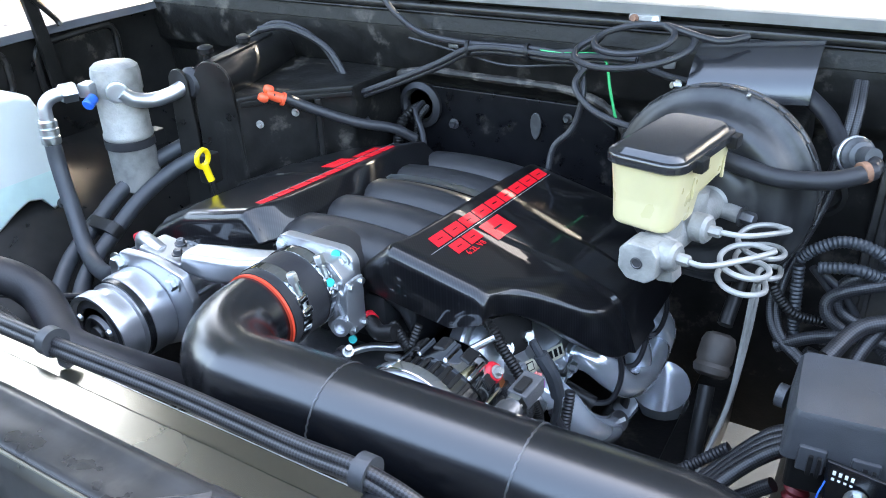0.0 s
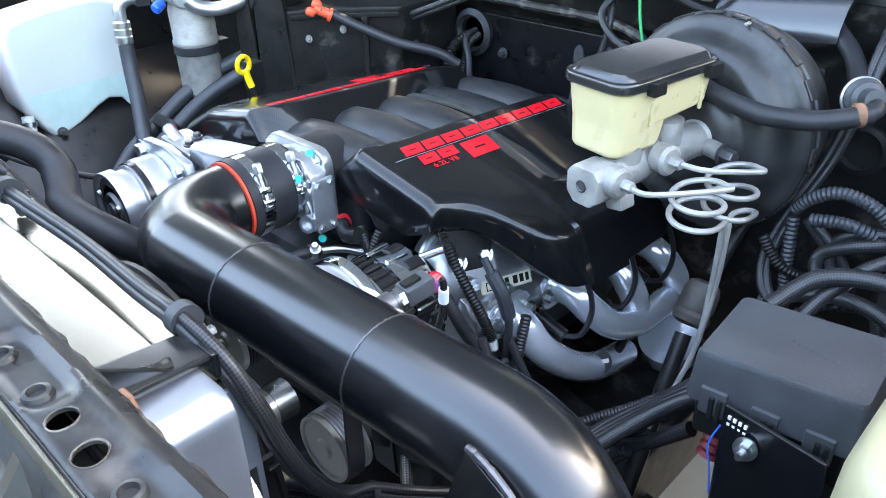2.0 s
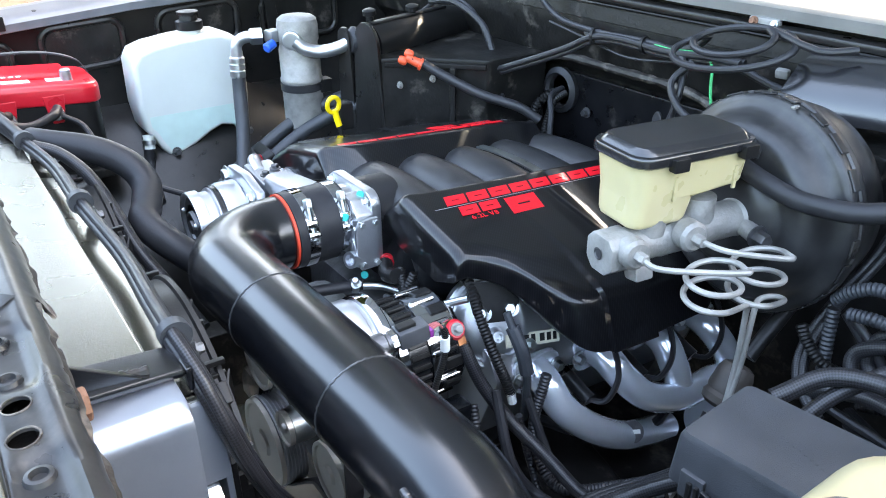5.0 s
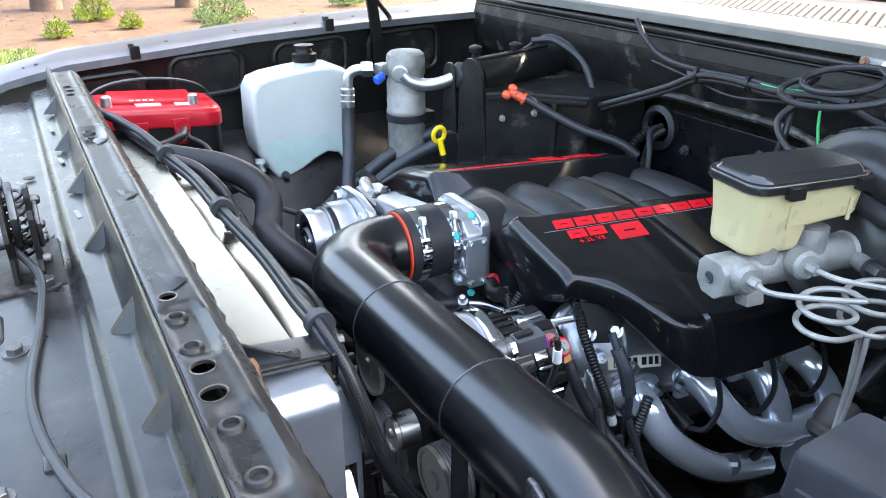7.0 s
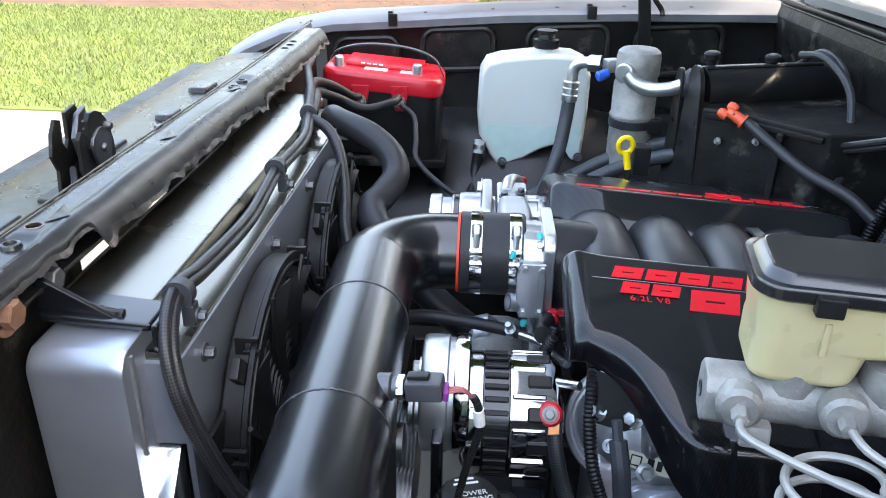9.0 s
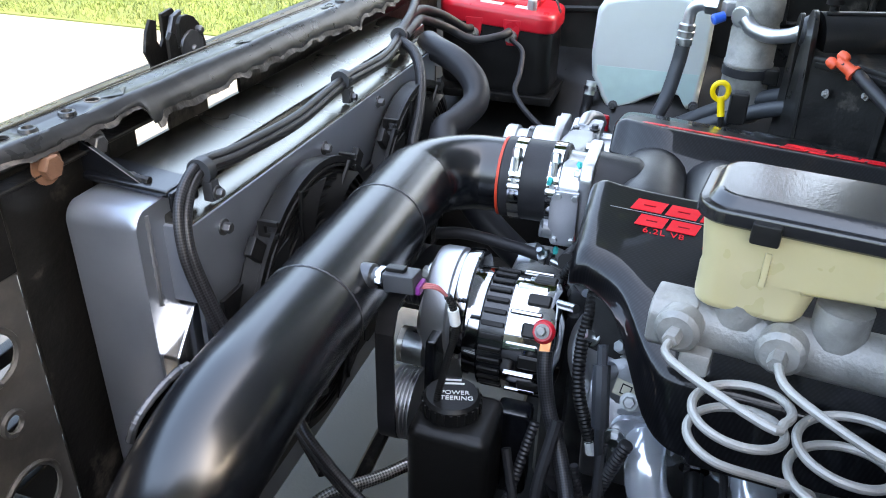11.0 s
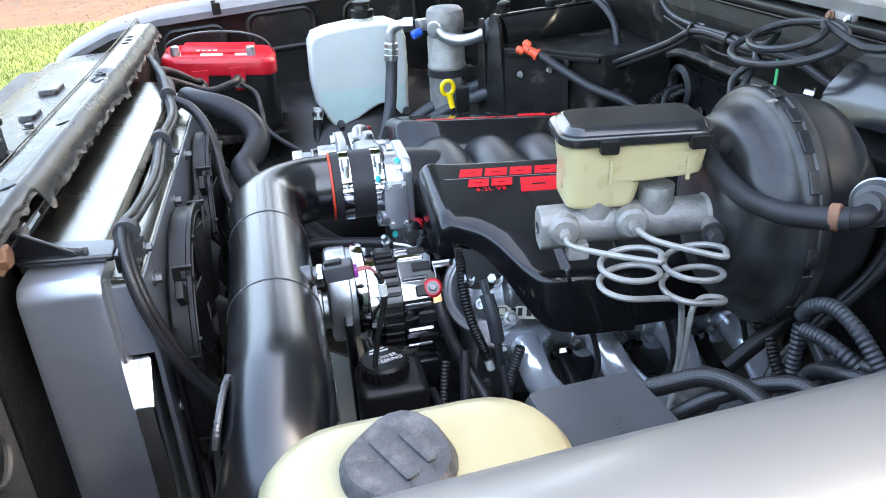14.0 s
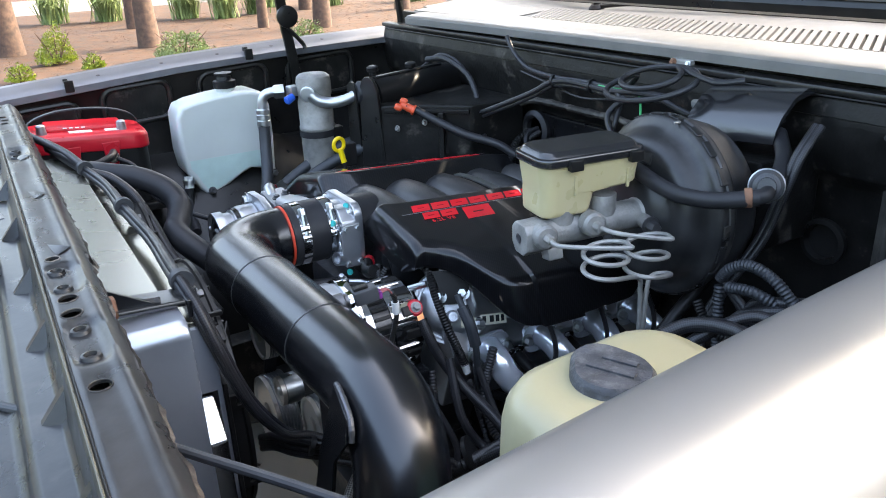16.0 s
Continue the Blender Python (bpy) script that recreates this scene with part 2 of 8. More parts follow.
ROAD = mat("asphalt", (0.2, 0.19, 0.18), 0.9, var=0.15, scale=4, bump=0.4, fine=80)

# ---- shape helpers ----
def link_faces(bm, rings, closed_ring=True):
    for a, b in zip(rings, rings[1:]):
        n = len(a)
        for i in range(n if closed_ring else n - 1):
            j = (i + 1) % n
            bm.faces.new((a[i], a[j], b[j], b[i]))


def spline(points, n=8):
    """A smooth line through the points."""
    p = [Vector(q) for q in points]
    if len(p) < 3:
        return [p[0].lerp(p[1], i / n) for i in range(n + 1)]
    p = [2 * p[0] - p[1]] + p + [2 * p[-1] - p[-2]]
    out = []
    for a, b, c, d in zip(p, p[1:], p[2:], p[3:]):
        for i in range(n):
            t = i / n
            out.append(0.5 * (2 * b + (c - a) * t + (2 * a - 5 * b + 4 * c - d) * t * t + (3 * b - a - 3 * c + d) * t ** 3))
    out.append(p[-2])
    return out


def even(line, step):
    """The line cut into steps of even length."""
    out, carry = [line[0]], 0.0
    for a, b in zip(line, line[1:]):
        d = (b - a).length
        s = step - carry
        while s <= d:
            out.append(a.lerp(b, s / d))
            s += step
        carry = d - (s - step)
    if (out[-1] - line[-1]).length > step * 0.2:
        out.append(line[-1])
    return out


def tube(points, r, sides=10, n=8, smooth=True, ribs=0.0, caps=True, bm=None):
    """A round tube along a line, with a map in metres. r: a radius, or a function of the share of the way. ribs: the pitch of a corrugated loom."""
    line = spline(points, n) if smooth else [Vector(q) for q in points]
    if ribs:
        line = even(line, ribs / 2)
    bm = bm or bmesh.new()
    uv = bm.loops.layers.uv.verify()
    tangent = (line[1] - line[0]).normalized()
    side = tangent.orthogonal().normalized()
    rings, dist, total = [], [0.0], 0.0
    for i, p in enumerate(line):
        t = (line[min(i + 1, len(line) - 1)] - line[max(i - 1, 0)]).normalized()
        side = (side - t * side.dot(t)).normalized()
        up = t.cross(side)
        rad = r(i / (len(line) - 1)) if callable(r) else r
        if ribs:
            rad *= 1.0 if i % 2 else 0.84
        rings.append([bm.verts.new(p + (side * math.cos(a) + up * math.sin(a)) * rad) for a in (2 * math.pi * k / sides for k in range(sides))])
        if i:
            total += (p - line[i - 1]).length
            dist.append(total)
    rr = r(0.5) if callable(r) else r
    around = 2 * math.pi * rr / sides
    for k, (a, b) in enumerate(zip(rings, rings[1:])):
        for i in range(sides):
            j = (i + 1) % sides
            f = bm.faces.new((a[i], a[j], b[j], b[i]))
            for loop, (u, v) in zip(f.loops, ((dist[k], i), (dist[k], i + 1), (dist[k + 1], i + 1), (dist[k + 1], i))):
                loop[uv].uv = (u, v * around)
    if caps:
        bm.faces.new(rings[0][::-1])
        bm.faces.new(rings[-1])
    return bm


def lathe(profile, origin, axis=(0, 0, 1), seg=28, bm=None):
    """A turned shape: (radius, height) pairs along the axis from the origin."""
    bm = bm or bmesh.new()
    q = Vector(axis).normalized().to_track_quat("Z", "Y")
    o = Vector(origin)
    rings = []
    for r, h in profile:
        rings.append([bm.verts.new(o + q @ Vector((max(r, 1e-5) * math.cos(a), max(r, 1e-5) * math.sin(a), h))) for a in (2 * math.pi * k / seg for k in range(seg))])
    link_faces(bm, rings)
    bm.faces.new(rings[0][::-1])
    bm.faces.new(rings[-1])
    return bm


def box(centre, size, bevel=0.003, rot=(0, 0, 0), seg=2, bm=None):
    own = bmesh.new()
    bmesh.ops.create_cube(own, size=1.0)
    bmesh.ops.scale(own, vec=size, verts=own.verts)
    if bevel:
        bmesh.ops.bevel(own, geom=own.edges[:], offset=min(bevel, min(size) * 0.45), segments=seg, affect="EDGES", profile=0.5)
    bmesh.ops.transform(own, matrix=pose(*centre, *rot), verts=own.verts)
    return merge(bm, own)


def merge(into, own):
    if into is None:
        return own
    tmp = bpy.data.meshes.new("tmp")
    own.to_mesh(tmp)
    own.free()
    into.from_mesh(tmp)
    bpy.data.meshes.remove(tmp)
    return into


def loft(rings, caps=True, bevel=0.0, angle=25, seg=2, closed=True):
    """A skin over rings of equal count."""
    bm = bmesh.new()
    vs = [[bm.verts.new(p) for p in ring] for ring in rings]
    link_faces(bm, vs, closed)
    if caps and closed:
        bm.faces.new(vs[0][::-1])
        bm.faces.new(vs[-1])
    bmesh.ops.recalc_face_normals(bm, faces=bm.faces[:])
    if bevel:
        es = [e for e in bm.edges if len(e.link_faces) == 2 and e.calc_face_angle(0) > radians(angle)]
        bmesh.ops.bevel(bm, geom=es, offset=bevel, segments=seg, affect="EDGES", profile=0.5)
    return bm


def prism(outline, push, bevel=0.0, seg=2):
    """A flat outline (3D points) pushed out along a vector."""
    v = Vector(push)
    return loft([[Vector(p) for p in outline], [Vector(p) + v for p in outline]], True, bevel, 25, seg)


def rounded_rect(w, h, r, n=5):
    pts = []
    for cx, cy, a0 in ((w / 2 - r, h / 2 - r, 0), (-w / 2 + r, h / 2 - r, 90), (-w / 2 + r, -h / 2 + r, 180), (w / 2 - r, -h / 2 + r, 270)):
        for k in range(n + 1):
            a = radians(a0 + 90 * k / n)
            pts.append((cx + r * math.cos(a), cy + r * math.sin(a)))
    return pts


def hex_bolt(p, axis, r=0.008, h=0.006, washer=True, bm=None):
    bm = lathe([(r, 0.0), (r, h * 0.85), (r * 0.86, h)], Vector(p) + Vector(axis).normalized() * (0.002 if washer else 0), axis, 6, bm)
    if washer:
        lathe([(r * 1.5, 0.0), (r * 1.5, 0.002)], p, axis, 16, bm)
    return bm


def sheet_with_holes(u0, u1, v0, v1, holes, at, thick=0.003):
    """A flat strip with round holes (u, v, r); at(u, v, d) gives the place at depth d."""
    bm = bmesh.new()
    n = max(2, int((u1 - u0) / 0.04))
    m = max(1, int((v1 - v0) / 0.04))
    rim = [(u0 + (u1 - u0) * i / n, v0) for i in range(n)] + [(u1, v0 + (v1 - v0) * i / m) for i in range(m)]
    rim += [(u1 - (u1 - u0) * i / n, v1) for i in range(n)] + [(u0, v1 - (v1 - v0) * i / m) for i in range(m)]
    loops = [rim] + [[(u + r * math.cos(a), v + r * math.sin(a)) for a in (2 * math.pi * k / 20 for k in range(20))] for u, v, r in holes]
    rings = []
    for pts in loops:
        vs = [bm.verts.new((a, b, 0)) for a, b in pts]
        for a, b in zip(vs, vs[1:] + vs[:1]):
            bm.edges.new((a, b))
        rings.append(vs)
    bmesh.ops.triangle_fill(bm, use_beauty=True, use_dissolve=False, edges=bm.edges[:], normal=(0, 0, 1))
    for vs in rings:
        link_faces(bm, [vs, [bm.verts.new((v.co.x, v.co.y, thick)) for v in vs]])
    for v in bm.verts:
        v.co = at(v.co.x, v.co.y, v.co.z)
    return bm


# ---- objects ----
ORIGIN = {}


def finish(name, bm, material, at=(0, 0, 0), sharp=35):
    bmesh.ops.translate(bm, vec=-Vector(at), verts=bm.verts)
    me = bpy.data.meshes.new(name)
    bm.to_mesh(me)
    bm.free()
    me.materials.append(material)
    me.shade_smooth()
    me.set_sharp_from_angle(angle=radians(sharp))
    ob = new(name, me)
    if 20 < len(me.polygons) < 250 or name in ("reservoir", "reservoir_lid", "lid", "side_tank"):
        even_out = ob.modifiers.new("flat_faces", "WEIGHTED_NORMAL")
        even_out.keep_sharp, even_out.weight = True, 50
    return ob


def thing(name, base, label, category, group="", kind=""):
    """An empty at the base of a thing, to carry its parts."""
    ob = new(name)
    ob.location = base
    ob.empty_display_size = 0.05
    ORIGIN[ob.name] = Vector(base)
    return tagged(ob, label, category, group, kind)


def part(name, bm, material, parent, label="", sharp=35):
    """One mesh under a thing or under a part, given in world places."""
    o = ORIGIN[parent.name]
    ob = finish(name, bm, material, o, sharp)
    ob.parent = parent
    ORIGIN[ob.name] = o.copy()
    return tagged(ob, label)


def single(name, bm, material, label, category="", group="", kind="", sharp=35):
    """A thing of one mesh, its origin at the middle of its base."""
    xs = [v.co for v in bm.verts]
    lo = Vector([min(p[i] for p in xs) for i in range(3)])
    hi = Vector([max(p[i] for p in xs) for i in range(3)])
    base = Vector(((lo.x + hi.x) / 2, (lo.y + hi.y) / 2, lo.z))
    ob = finish(name, bm, material, base, sharp)
    ob.location = base
    ORIGIN[ob.name] = base
    return tagged(ob, label, category, group, kind)


def lettering(name, body, height, m, material, parent, spacing=1.0):
    """Words in the built-in font, centred at the pose m, a hair thick."""
    c = bpy.data.curves.new("words", "FONT")
    c.body, c.size, c.extrude, c.align_x, c.align_y, c.space_character = body, height, 0.0003, "CENTER", "CENTER", spacing
    tmp = bpy.data.objects.new("words", c)
    me = bpy.data.meshes.new_from_object(tmp)
    bpy.data.objects.remove(tmp)
    bm = bmesh.new()
    bm.from_mesh(me)
    bmesh.ops.transform(bm, matrix=m, verts=bm.verts)
    return part(name, bm, material, parent)


def frame_of(origin, right, up):
    """A pose whose x is right, y is up and z looks out of the surface."""
    x = Vector(right).normalized()
    z = x.cross(Vector(up)).normalized()
    y = z.cross(x)
    m = Matrix((x, y, z)).transposed().to_4x4()
    m.translation = origin
    return m

# ---- ground and distance ----
def flat(x0, x1, y0, y1, z, nx=1, ny=1, wob=0.0):
    bm = bmesh.new()
    vs = [[bm.verts.new((x0 + (x1 - x0) * i / nx, y0 + (y1 - y0) * j / ny, z + (wob * noise.noise((i * 0.9, j * 0.9, 0)) if wob else 0))) for i in range(nx + 1)] for j in range(ny + 1)]
    link_faces(bm, vs, False)
    return bm


tagged(finish("ground", flat(-600, 600, -600, 600, -0.01), STRAW), "reddish brown pine straw ground under the trees", "ground", kind="structure")
tagged(finish("pavement", box((1.2, 0, -0.02), (9.8, 60, 0.04), 0.006), CONCRETE), "pale concrete driveway slab under the truck", "driveway", kind="structure")
tagged(finish("lawn", box((-6.0, -20, -0.012), (4.56, 40, 0.03), 0.01), LAWN), "bright green mown lawn beside the driveway", "lawn", kind="structure")
tagged(finish("road", box((-24, 0, -0.012), (7, 240, 0.02), 0.0), ROAD), "grey street beyond the trees", "road", kind="structure")

rnd = random.Random(5)


def blades(spots, h, w, lean, bm=None):
    bm = bm or bmesh.new()
    for x, y, z in spots:
        a = rnd.uniform(0, 6.283)
        d = Vector((math.cos(a), math.sin(a), 0)) * w
        tip = Vector((x + rnd.gauss(0, lean), y + rnd.gauss(0, lean), z + h * rnd.uniform(0.6, 1.15)))
        bm.faces.new((bm.verts.new(Vector((x, y, z)) - d), bm.verts.new(Vector((x, y, z)) + d), bm.verts.new(tip)))
    return bm


spots = [(rnd.uniform(-8.2, -3.75), rnd.uniform(-12, 0.0) if rnd.random() < 0.75 else rnd.uniform(-24, -8), 0.0) for k in range(110000)]
tagged(finish("grass", blades(spots, 0.04, 0.0045, 0.018), GRASS), "short bright green grass of the lawn", "grass", kind="stuff")
spots = [(rnd.uniform(-17, -8.4), rnd.uniform(-4, 10), -0.01) for k in range(14000)]
tagged(finish("straw_litter", blades(spots, 0.02, 0.006, 0.12), STRAW), "fallen brown pine needles on the ground", "litter", kind="stuff")


def leaf_cloud(centre, size, count, leaf, bm=None):
    """Many small leaves spread through an uneven dome."""
    bm = bm or bmesh.new()
    c = Vector(centre)
    seed = rnd.uniform(0, 100)
    for k in range(count):
        d = Vector((rnd.gauss(0, 1), rnd.gauss(0, 1), rnd.gauss(0, 1))).normalized()
        r = rnd.uniform(0.45, 1.0) ** 0.5 * (0.85 + 0.35 * noise.noise(d * 2.2 + Vector((seed, 0, 0))))
        p = c + Vector((d.x * size[0], d.y * size[1], abs(d.z) * size[2] if d.z > -0.25 else 0.1 * size[2])) * r
        a = Vector((rnd.gauss(0, 1), rnd.gauss(0, 1), rnd.gauss(0, 1))).normalized() * leaf
        b = a.orthogonal().normalized() * leaf * 0.45
        bm.faces.new([bm.verts.new(q) for q in (p - a, p + b, p + a, p - b)])
    return bm


def shrub(x, y, w, h, material, label, count=900):
    s = thing("shrub", (x, y, -0.01), label, "shrub", "shrubs on the pine straw")
    st = bmesh.new()
    for k in range(6):
        a = k * 1.05
        tube([(x, y, -0.03), (x + 0.2 * w * math.cos(a), y + 0.2 * w * math.sin(a), h * 0.4), (x + 0.4 * w * math.cos(a), y + 0.4 * w * math.sin(a), h * 0.8)], lambda t: 0.012 * (1 - t) + 0.003, 5, 3, bm=st)
    part("stem", st, BARK, s)
    part("foliage", leaf_cloud((x, y, 0.02), (w / 2, w / 2, h), int(count * 2.4), 0.021), material, s)


shrub(-10.3, 0.82, 0.55, 0.5, LEAF, "small rounded bright green shrub on pine straw")
shrub(-9.6, 2.3, 0.85, 0.4, LEAF_PALE, "low spreading pale green shrub on pine straw")
shrub(-9.3, 1.12, 0.32, 0.2, LEAF, "tiny bright green shrub on pine straw", 300)
shrub(-8.9, 0.28, 0.36, 0.22, LEAF, "tiny bright green shrub on pine straw", 300)
shrub(-8.6, 2.0, 0.5, 0.2, LEAF_PALE, "low pale green shrub on pine straw", 400)
shrub(-10.2, 4.3, 0.6, 0.3, LEAF_PALE, "low pale green shrub on pine straw", 400)
for gx, gy, gw in ((-17.3, 1.5, 1.2), (-16.8, 2.5, 1.3), (-15.8, 3.9, 1.2), (-15.1, 4.5, 1.1), (-15.5, 5.3, 1.1), (-17.5, -0.6, 1.3), (-18.0, -3.0, 1.4), (-16.0, 7.2, 1.2), (-15.2, 9.0, 1.2), (-17.0, 6.2, 1.1)):
    g = thing("grass_clump", (gx, gy, -0.01), "tall arching green ornamental grass clump", "grass", "ornamental grass along the street")
    gb = bmesh.new()
    for k in range(260):
        a, r = rnd.uniform(0, 6.283), rnd.uniform(0.1, 0.6) * gw
        h = rnd.uniform(0.5, 1.0) * 0.75
        p0 = Vector((gx + rnd.gauss(0, 0.1), gy + rnd.gauss(0, 0.1), -0.02))
        p1 = p0 + Vector((0.35 * r * math.cos(a), 0.35 * r * math.sin(a), h))
        p2 = p0 + Vector((r * math.cos(a), r * math.sin(a), h * 0.75))
        d = Vector((-math.sin(a), math.cos(a), 0)) * 0.012
        v = [gb.verts.new(q) for q in (p0 - d, p0 + d, p1 - d, p1 + d, p2)]
        gb.faces.new((v[0], v[1], v[3], v[2]))
        gb.faces.new((v[2], v[3], v[4]))
    part("blade_tuft", gb, LEAF_PALE, g)


def pine(x, y, r, h, lean):
    t = thing("pine_tree", (x, y, -0.02), "tall pine tree with rough brown bark on pine straw", "tree", "pine trees")
    top = Vector((x + lean[0], y + lean[1], h))
    line = [(x, y, -0.05), (x + lean[0] * 0.3 + 0.05, y + lean[1] * 0.3, h * 0.33), (x + lean[0] * 0.7, y + lean[1] * 0.7 + 0.06, h * 0.7), top]
    trunk = tube(line, lambda s: 0.72 * r * (1.25 - 1.1 * s) + 0.2 * r * max(0, 1 - s * 25), 18, 14)
    for v in trunk.verts:
        n = noise.noise(v.co * Vector((9, 9, 2.0)).length * 0.35) * 0.1 * r
        v.co.x += n
        v.co.y += n
    part("trunk", trunk, BARK, t)
    limbs, crown = bmesh.new(), bmesh.new()
    for k in range(22):
        s = 0.6 + 0.39 * k / 22
        base = Vector(spline(line, 10)[int(s * 29)])
        a = k * 2.4
        out = base + Vector((math.cos(a), math.sin(a), 0.25)) * (h * 0.2 * (1.25 - s))
        tube([base, base.lerp(out, 0.5) + Vector((0, 0, 0.1)), out], lambda q: r * 0.22 * (1 - q) + 0.01, 6, 4, bm=limbs)
        for j in range(3):
            leaf_cloud(base.lerp(out, 0.45 + 0.27 * j), (0.95, 0.95, 0.6), 85, 0.24, crown)
    part("limb", limbs, BARK, t)
    part("crown", crown, NEEDLE, t)


for px, py, pr in ((-11.3, 2.2, 0.16), (-11.95, 0.35, 0.2), (-14.6, 2.6, 0.13), (-12.5, 4.4, 0.09), (-11.6, 5.15, 0.15), (-13.5, -1.6, 0.17), (-19.0, 3.5, 0.16), (-15.5, 6.4, 0.14), (-18.5, 0.2, 0.15), (-13.6, 7.8, 0.16), (-21.0, 6.0, 0.18)):
    pine(px, py, pr, rnd.uniform(16, 20), (rnd.uniform(-0.3, 0.3), rnd.uniform(-0.3, 0.3)))

woods = bmesh.new()
for k in range(150):
    a = rnd.uniform(0, 6.283)
    d = rnd.uniform(42, 70)
    x, y, h = d * math.cos(a), d * math.sin(a), rnd.uniform(11, 19)
    tube([(x, y, -0.2), (x + rnd.uniform(-0.5, 0.5), y, h * 0.9)], lambda t: 0.3 * (1 - 0.8 * t), 5, 2, bm=woods)
    for j in range(7):
        z = h * (0.25 + 0.11 * j)
        w = (h - z) * 0.28 + 1.2
        leaf_cloud((x + rnd.gauss(0, 0.6), y + rnd.gauss(0, 0.6), z), (w, w, 1.8), 22, 0.75, woods)
tagged(finish("far_woods", woods, NEEDLE), "distant dark green pine woods all round", "woods", kind="stuff")

# ---- the truck's body round the engine bay ----
def run_of(table, y):
    return float(np.interp(y, [a for a, b in table], [b for a, b in table]))


CREST_P = [(-0.36, 0.955), (-0.31, 0.986), (-0.22, 1.024), (-0.1, 1.048), (0.06, 1.060), (0.31, 1.080), (0.6, 1.092), (1.0, 1.100), (1.15, 1.102)]
ys = [-0.36, -0.34, -0.31, -0.27, -0.22, -0.16, -0.1, 0.0, 0.1, 0.2, 0.31, 0.45, 0.6, 0.8, 1.0, 1.15]
fender_p = thing("fender", (-1.0, 0.4, 0.4), "silver painted front fender with a grey inner flange", "fender")
rings = []
for y in ys:
    c = run_of(CREST_P, y)
    k = -0.03 * max(0, (-0.2 - y) / 0.16)
    prof = [(-0.985, -0.004), (-1.0, 0.0), (-1.016, -0.006), (-1.03, -0.03), (-1.036, -0.08), (-1.04, -0.3), (-1.03, -0.55), (-1.0, -0.7), (-0.99, -0.7), (-1.02, -0.5), (-1.03, -0.25), (-1.024, -0.04), (-1.0, -0.012)]
    rings.append([Vector((px - k, y, c + pz)) for px, pz in prof])
part("outer_panel", loft(rings), SILVER_PAINT, fender_p)
rings = []
for y in ys:
    c = run_of(CREST_P, y)
    k = -0.03 * max(0, (-0.2 - y) / 0.16)
    prof = [(-0.987, -0.003), (-0.96, -0.009), (-0.938, -0.016), (-0.926, -0.024), (-0.925, -0.04), (-0.931, -0.042), (-0.934, -0.028), (-0.944, -0.022), (-0.962, -0.015), (-0.987, -0.009)]
    rings.append([Vector((px - k, y, c + pz)) for px, pz in prof])
part("inner_flange", loft(rings), FLANGE_PAINT, fender_p, "grey inner flange")
for y in (0.045, 0.509):
    c = run_of(CREST_P, y)
    clip = box((-0.928, y, c - 0.02), (0.014, 0.022, 0.03), 0.003)
    box((-0.937, y - 0.006, c - 0.006), (0.02, 0.012, 0.012), 0.003, bm=clip)
    part("bump_clip", clip, PLASTIC, fender_p, "black rubber hood bumper clip")
# The flange is uncut; dark discs imitate the shade of its bolt holes.
for y in (-0.18, -0.155, 0.12, 0.28, 0.43, 0.585, 0.74):
    c = run_of(CREST_P, y)
    part("flange_hole_disc", lathe([(0.005, 0), (0.0052, 0.0012), (0.004, 0.0016)], (-0.956, y, c - 0.0115), (0.25, 0, 1), 14), BLACK_DUSTY, fender_p, "dark disc painted as the shade in a bolt hole")

CREST_D = [(-0.5, 1.041), (-0.35, 1.060), (0.0, 1.091), (0.3, 1.116), (0.6, 1.136), (1.15, 1.151)]
fender_d = thing("fender", (0.98, 0.4, 0.4), "glossy silver painted front fender with a red side stripe", "fender")
rings = []
for y in [-0.5 + 0.075 * k for k in range(23)]:
    c = run_of(CREST_D, y)
    prof = [(0.905, -0.05), (0.906, -0.034), (0.915, -0.02), (0.93, -0.009), (0.95, -0.002), (0.97, 0.0), (0.99, -0.003), (1.01, -0.011), (1.03, -0.026), (1.045, -0.05), (1.054, -0.09), (1.06, -0.2), (1.062, -0.4), (1.05, -0.75), (1.04, -0.75), (1.05, -0.4), (1.045, -0.2), (1.035, -0.08), (1.0, -0.03), (0.95, -0.012), (0.915, -0.04)]
    rings.append([Vector((px, y, c + pz)) for px, pz in prof])
part("outer_panel", loft(rings), SILVER_PAINT, fender_d, sharp=50)
rings = []
for y in [-0.5 + 0.11 * k for k in range(16)]:
    c = run_of(CREST_D, y)
    rings.append([Vector((px, y, c + pz)) for px, pz in ((1.0478, -0.056), (1.0555, -0.09), (1.0562, -0.11), (1.0575, -0.11), (1.0570, -0.09), (1.0495, -0.056))])
part("side_stripe", loft(rings), STRIPE_RED, fender_d, "red side stripe")

# inner fender panels
def apron(side, xtop, table, name, label):
    rings = []
    for k in range(15):
        y = -0.12 + 1.1 * k / 14
        c = run_of(table, y) - 0.04
        hump = 0.10 * math.exp(-((y - 0.42) / 0.3) ** 2)
        prof = [(xtop, c), (xtop + 0.012, c - 0.02), (xtop + 0.02, 0.93), (xtop + 0.015, 0.83), (xtop - 0.02, 0.76 + hump), (xtop - 0.12, 0.70 + hump), (xtop - 0.26, 0.62 + hump * 0.6), (xtop - 0.33, 0.50), (xtop - 0.34, 0.36)]
        ring = [Vector((side * a, y, b)) for a, b in prof]
        back = [Vector((side * (a + 0.006), y, b - 0.006)) for a, b in prof][::-1]
        rings.append(ring + back)
    # The east side takes the lifted paint to make up for weak light.
    return tagged(finish(name, loft(rings), BLACK_PAINT if side < 0 else APRON), label, "inner fender", kind="structure")


